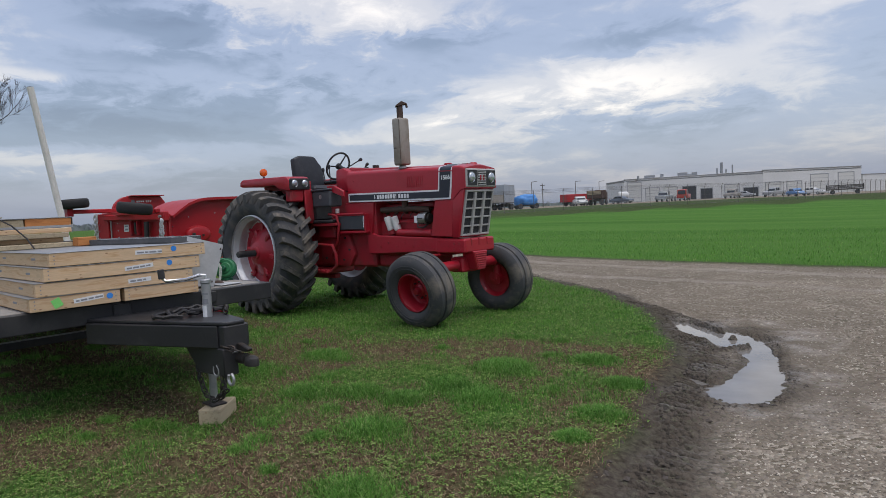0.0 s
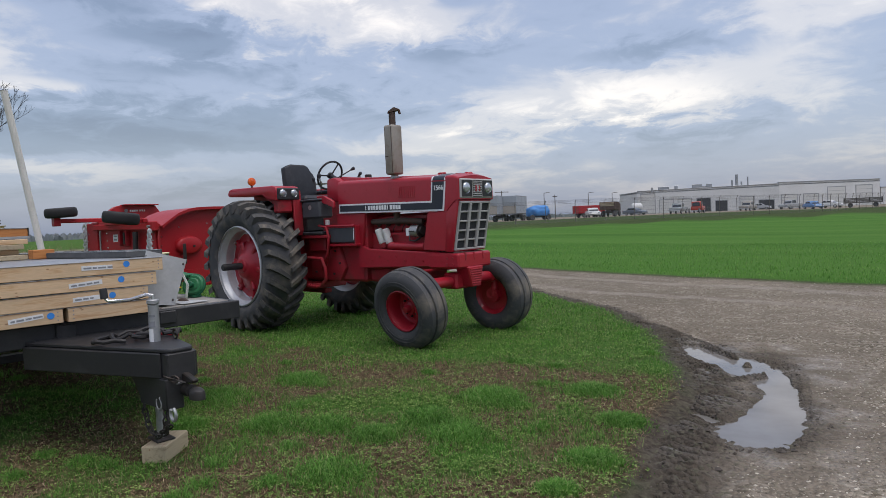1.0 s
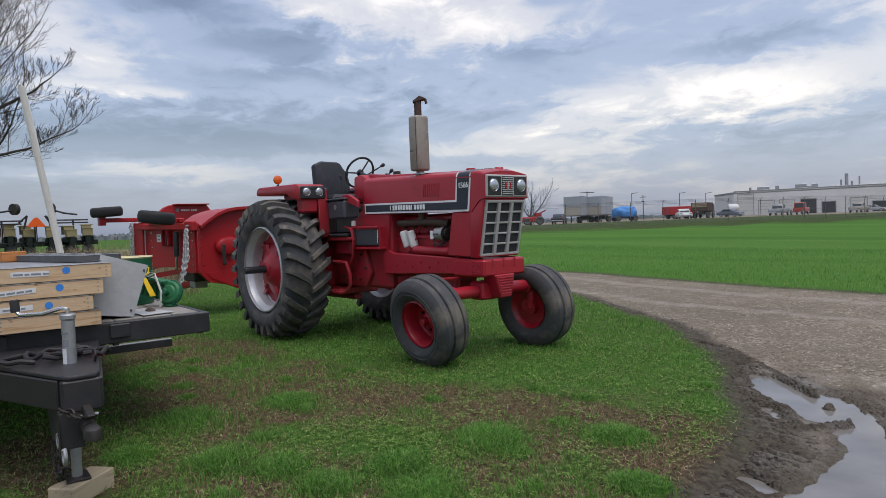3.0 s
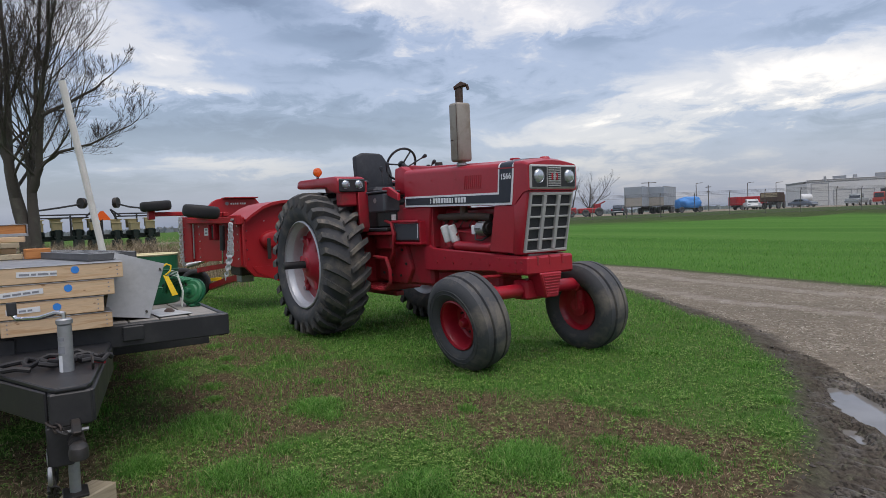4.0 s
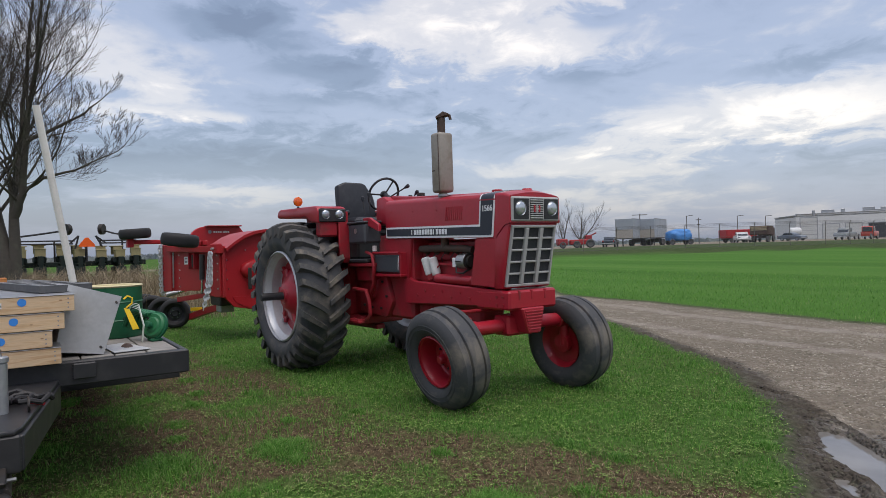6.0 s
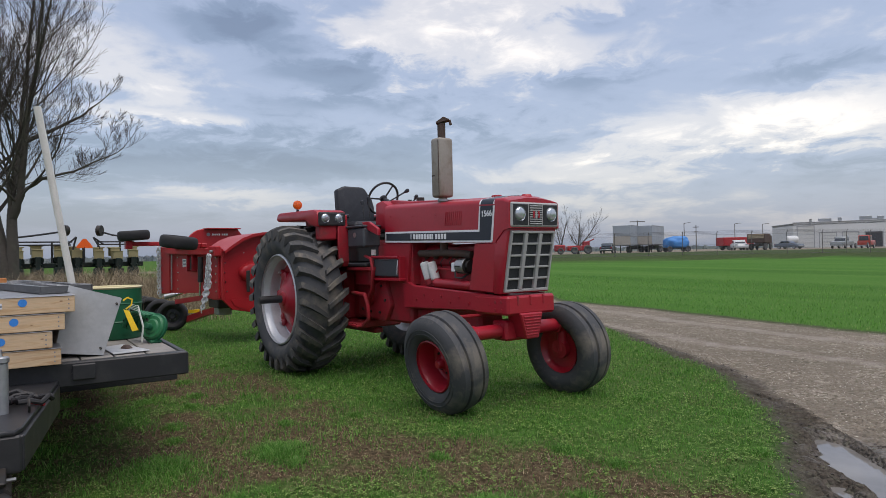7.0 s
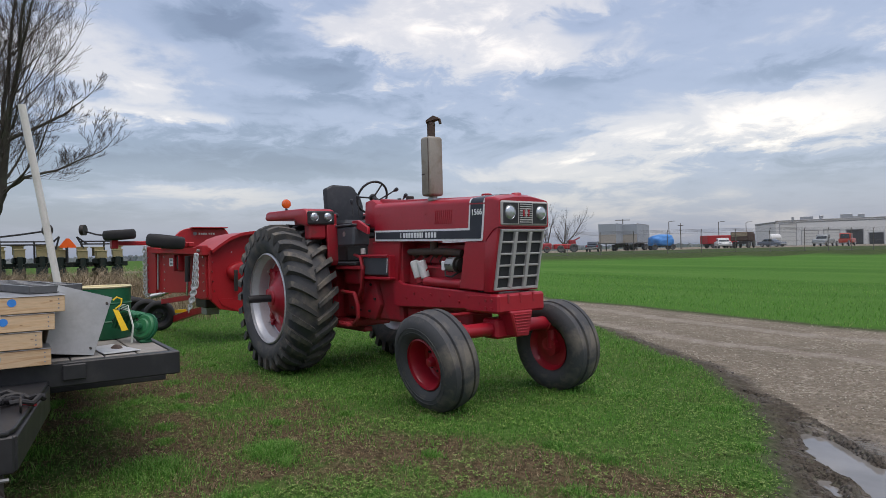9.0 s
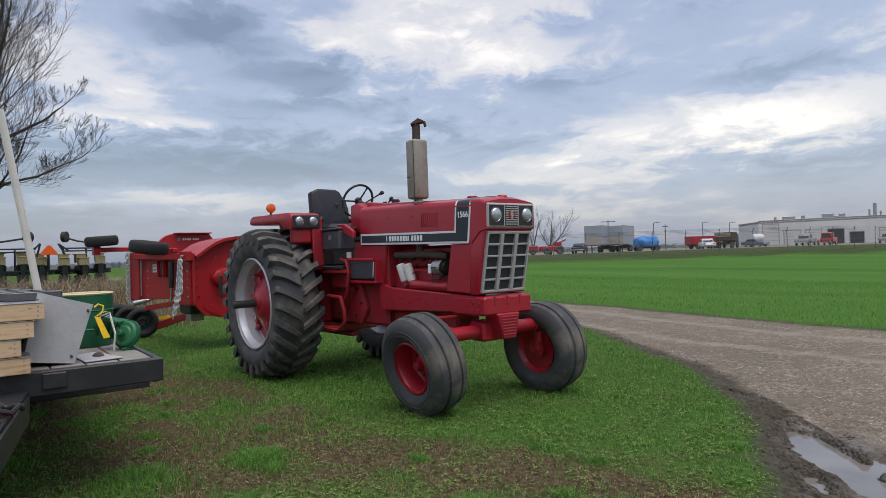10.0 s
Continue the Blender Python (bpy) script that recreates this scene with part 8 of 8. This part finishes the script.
part("tarpaulin", bm, BLUE_TARP, tp, "crumpled blue tarpaulin", 70)
for x in (-1.3, 1.3):
    part("wheel", lathe(bm_new(), tyre_profile(0.42, 0.3, 0.25) + [(0.0, 0.05)], pose(x, -0.9, 0.42, 90, 0, 0), 18), RUBBER, tp)
    part("wheel", lathe(bm_new(), tyre_profile(0.42, 0.3, 0.25) + [(0.0, 0.05)], pose(x, 0.9, 0.42, 90, 0, 0), 18), RUBBER, tp)
one_box("chassis", tp, IRON, (-1.6, 1.6, -0.7, 0.7, 0.45, 0.75), 0.03)

# ---- big white building ----
P0, P1, P2, PL = out(0.5306, 168), out(0.803, 150), out(1.014, 150), out(0.4986, 186)
WZ0, WZ2 = 7.3, 6.9
base = 0.3
bld = thing("industrial_building", pose(0, 0, 0), "long low white metal industrial building with roller doors", "building")


def wall_slab(a, b, z0, z1, t=0.4):
    d = Vector((b[0] - a[0], b[1] - a[1], 0))
    m = Matrix.Translation((a[0], a[1], 0)) @ pose(0, 0, 0, 0, 0, math.degrees(math.atan2(d.y, d.x)))
    return m, d.length


def wall_part(name, a, b, z0, z1, mat, label="", t=0.4):
    m, L = wall_slab(a, b, z0, z1, t)
    return part(name, box(bm_new(), 0, L, 0, t, z0, z1, 0.02, m), mat, bld, label), m, L


wa, ma, La = wall_part("front_wall", P0, P1, base, WZ0, WHITE_WALL, "white front wall")
wb, mb, Lb = wall_part("front_wall", P1, P2, base, WZ2 + 0.7, WHITE_WALL, "taller white front wall")
wc, mc, Lc = wall_part("side_wall", PL, P0, base, WZ0 - 0.35, WHITE_WALL, "white end wall")
P3 = out(1.5, 158)
wd, md, Ld = wall_part("annex_wall", out(1.016, 152), P3, base, WZ2 - 1.6, WHITE_WALL, "lower white annex")
for m, L, z in ((ma, La, WZ0), (mb, Lb, WZ2 + 0.7), (mc, Lc, WZ0 - 0.25), (md, Ld, WZ2 - 1.6)):
    part("roof_edge", box(bm_new(), -0.1, L + 0.1, -0.15, 0.5, z, z + 0.22, 0.03, m), STEEL, bld, "grey roof edge")
bm = bm_new()
prism(bm, [P0, P1, out(0.72, 195), out(0.50, 205), PL], "z", WZ0 - 0.6, WZ0 - 0.3)
prism(bm, [P1, P2, out(0.95, 195), out(0.72, 195)], "z", WZ2 + 0.1, WZ2 + 0.4)
part("roof", bm, STEEL, bld, "flat grey roof", 0)


def opening(m, x, w, h, dark, frame=True):
    if dark:
        # no hole in the wall: a dark panel paints the unlit inside
        d = part("open_doorway", box(bm_new(), x, x + w, -0.06, 0.1, base, base + h, 0, m), SHADOW_DOOR, bld, "dark panel painted as the shade inside an open doorway", smooth=0)
    else:
        d = part("roller_door", box(bm_new(), x, x + w, -0.05, 0.1, base, base + h, 0, m), DOOR_WHITE, bld, "closed white roller door", smooth=0)
        for k in range(5):
            part("door_rib", box(bm_new(), x, x + w, -0.075, -0.045, base + h * (k + 0.6) / 5.6, base + h * (k + 0.6) / 5.6 + 0.07, 0, m), STEEL, d, smooth=0)
    for xx in (x - 0.2, x + w):
        part("door_frame", box(bm_new(), xx, xx + 0.2, -0.09, 0.1, base, base + h + 0.1, 0, m), STEEL, d, smooth=0)
    part("door_frame", box(bm_new(), x - 0.2, x + w + 0.2, -0.095, 0.1, base + h, base + h + 0.2, 0, m), STEEL, d, smooth=0)


def wall_run(side, a, b):
    """How far along the wall from a to b a bearing meets it."""
    lo, hi = 0.0, 1.0
    for _ in range(30):
        mid_ = (lo + hi) / 2
        if out_from(a[0] + (b[0] - a[0]) * mid_, a[1] + (b[1] - a[1]) * mid_)[1] < side:
            lo = mid_
        else:
            hi = mid_
    return lo * math.hypot(b[0] - a[0], b[1] - a[1])


for a, b, h, dark in ((0.5375, 0.5623, 6.1, False), (0.5715, 0.5965, 4.3, False), (0.6066, 0.6307, 4.3, False), (0.6417, 0.6676, 4.2, True), (0.6776, 0.7, 3.3, True), (0.7256, 0.7534, 4.0, False), (0.7629, 0.7925, 2.9, True)):
    x = wall_run(a, P0, P1)
    opening(ma, x, wall_run(b, P0, P1) - x, h, dark)
for x, w, h, dark in ((0.8, 4.6, 4.0, False), (7.5, 4.5, 4.0, False), (15.0, 5.5, 5.6, False), (24.0, 5.0, 5.8, False)):
    opening(mb, x, w, h, dark)
for a, w, h in ((0.569, 3.0, 1.1), (0.600, 0.9, 1.2), (0.634, 2.6, 1.3), (0.650, 1.8, 0.7), (0.662, 1.4, 1.2)):
    x = wall_run(a, P0, P1)
    part("rooftop_unit", box(bm_new(), x, x + w, 3, 4.5, WZ0 - 0.3, WZ0 + h, 0.06, ma), STEEL, bld, "grey rooftop unit")
for a, h, r in ((0.714, 1.9, 0.22), (0.7234, 3.4, 0.4), (0.733, 1.4, 0.22), (0.7459, 2.6, 0.2)):
    x = wall_run(a, P0, P1)
    part("flue", cyl(bm_new(), ma @ Vector((x, 5, WZ0 - 0.3)), ma @ Vector((x, 5, WZ0 + h)), r, seg=16), STEEL, bld, "tall metal flue")
one_cyl("roof_vent", bld, STEEL, ma @ Vector((4.0, -1.0, WZ0 - 0.5)), ma @ Vector((4.0, -1.0, WZ0 + 0.9)), 0.3)
DX, DY = out(0.528, 146)
tank = thing("white_tank", pose(DX, DY, yard_z(DX, DY), 0, 0, 53), "white storage tank lying before the building's end", "tank")
part("shell", cyl(bm_new(), (-1.3, 0, 1.9), (1.3, 0, 1.9), 0.9, seg=24, bev=0.25), WHITE_WALL, tank)
for x in (-0.8, 0.8):
    one_box("saddle", tank, STEEL, (x - 0.2, x + 0.2, -0.7, 0.7, 0.0, 1.3), 0.03)


# ---- chain-link fence with barbed wire ----
FENCE = [out(-0.05, 63), out(0.5752, 60), out(0.875, 68), out(1.09, 92), out(1.6, 96)]
fence = thing("yard_fence", pose(0, 0, 0), "tall chain-link fence with barbed wire on steel posts", "fence")
tops = []
total = 0.0
for (ax, ay), (bx, by) in zip(FENCE, FENCE[1:]):
    L = math.hypot(bx - ax, by - ay)
    n = max(1, round(L / 3.05))
    for k in range(n):
        x, y = ax + (bx - ax) * k / n, ay + (by - ay) * k / n
        z = yard_z(x, y)
        one_tube("post", fence, POLE, [(x, y, z), (x, y, z + 1.95), (x + 0.14, y - 0.12, z + 2.25)], 0.03, 6)
        tops.append(Vector((x, y, z)))
for h, dy in ((1.92, 0), (2.04, -0.05), (2.14, -0.09), (2.24, -0.12), (1.0, 0), (0.08, 0)):
    one_tube("wire", fence, POLE, [p + Vector((0, dy, h)) for p in tops], 0.013 if h != 1.0 else 0.007, 4)


def netting_material():
    m, nt, bsdf, tc = blank("chain_link_netting")
    bsdf.inputs["Base Color"].default_value = (0.24, 0.25, 0.26, 1)
    bsdf.inputs["Metallic"].default_value = 0.6
    clear = nt.nodes.new("ShaderNodeBsdfTransparent")
    mix = nt.nodes.new("ShaderNodeMixShader")
    thread = noise_node(nt, 18, 2, 0.5, tc)
    nt.links.new(math_node(nt, "MULTIPLY", thread, 0.24), mix.inputs[0])
    nt.links.new(clear.outputs[0], mix.inputs[1])
    nt.links.new(bsdf.outputs[0], mix.inputs[2])
    nt.links.new(mix.outputs[0], nt.nodes["Material Output"].inputs[0])
    return m


bm = bm_new()
for p, q in zip(tops, tops[1:]):
    vs = [bm.verts.new(v) for v in (p + Vector((0, 0.02, 0.05)), q + Vector((0, 0.02, 0.05)), q + Vector((0, 0.02, 1.9)), p + Vector((0, 0.02, 1.9)))]
    bm.faces.new(vs)
net = part("netting", bm, netting_material(), fence, "thin grey chain-link netting", 0)
net.visible_shadow = False

# poles and lamp posts
for side, deep, h, arm in ((0.3813, 110, 4.4, 0), (0.363, 120, 5.1, 1), (0.441, 130, 5.2, 1), (0.484, 130, 5.0, 1)):
    x, y = out(side, deep)
    lp = thing("street_lamp" if arm else "utility_pole", pose(x, y, yard_z(x, y)), "slim grey yard lamp post with a short arm" if arm else "wooden utility pole with crossarm", "lamp post" if arm else "pole")
    one_tube("post", lp, POLE, [(0, 0, 0), (0, 0, h)], 0.09, 8, r1=0.06)
    if arm:
        one_tube("arm", lp, POLE, [(0, 0, h), (0.9, 0, h + 0.1)], 0.05, 6)
        one_box("lamp_head", lp, STEEL, (0.8, 1.3, -0.12, 0.12, h + 0.02, h + 0.14), 0.03)
    else:
        one_box("crossarm", lp, POLE, (-0.5, 0.5, -0.05, 0.05, h - 0.4, h - 0.28), 0.01)
        one_box("crossarm", lp, POLE, (-0.3, 0.3, -0.05, 0.05, h - 1.2, h - 1.1), 0.01)
up_ = thing("utility_pole", pose(*out(0.2911, 130), 0.9, 0, 0, 53), "wooden utility pole with two crossarms", "pole")
one_tube("post", up_, POLE, [(0, 0, 0), (0, 0, 6.3)], 0.13, 8, r1=0.09)
for z in (6.0, 4.6):
    one_box("crossarm", up_, POLE, (-1.5, 1.5, -0.06, 0.06, z, z + 0.14), 0.01)
up2 = thing("utility_pole", pose(-26.0, 20.5, 0.2), "tall thin utility pole beyond the mower", "pole")
one_tube("post", up2, POLE, [(0, 0, 0), (0, 0, 4.1)], 0.06, 8)
one_box("crossarm", up2, POLE, (-0.28, 0.28, -0.28, 0.28, 3.9, 3.98), 0.01)

# far woods along the horizon
rng = np.random.RandomState(131)
n = 5200
ang = rng.uniform(radians(92), radians(192), n)
rad = rng.uniform(620, 760, n)
px, py = rad * np.cos(ang), rad * np.sin(ang)
hh = (3 + 7 * waves(px, py, 90, 133)) * (0.5 + 0.5 * rng.rand(n))
# distance haze is painted in: twig colour lifted to a pale blue-grey
FARWOOD = blade_material("haze_tinted_woods", [(0.0, (0.19, 0.215, 0.24)), (1.0, (0.28, 0.29, 0.29))], 0.0)
blades("far_woods", px, py, np.zeros(n) - 0.5, hh, 5 + 6 * rng.rand(n), 0.1, FARWOOD, "low line of bare woods on the horizon, haze mixed into their colour", 134, "trees")
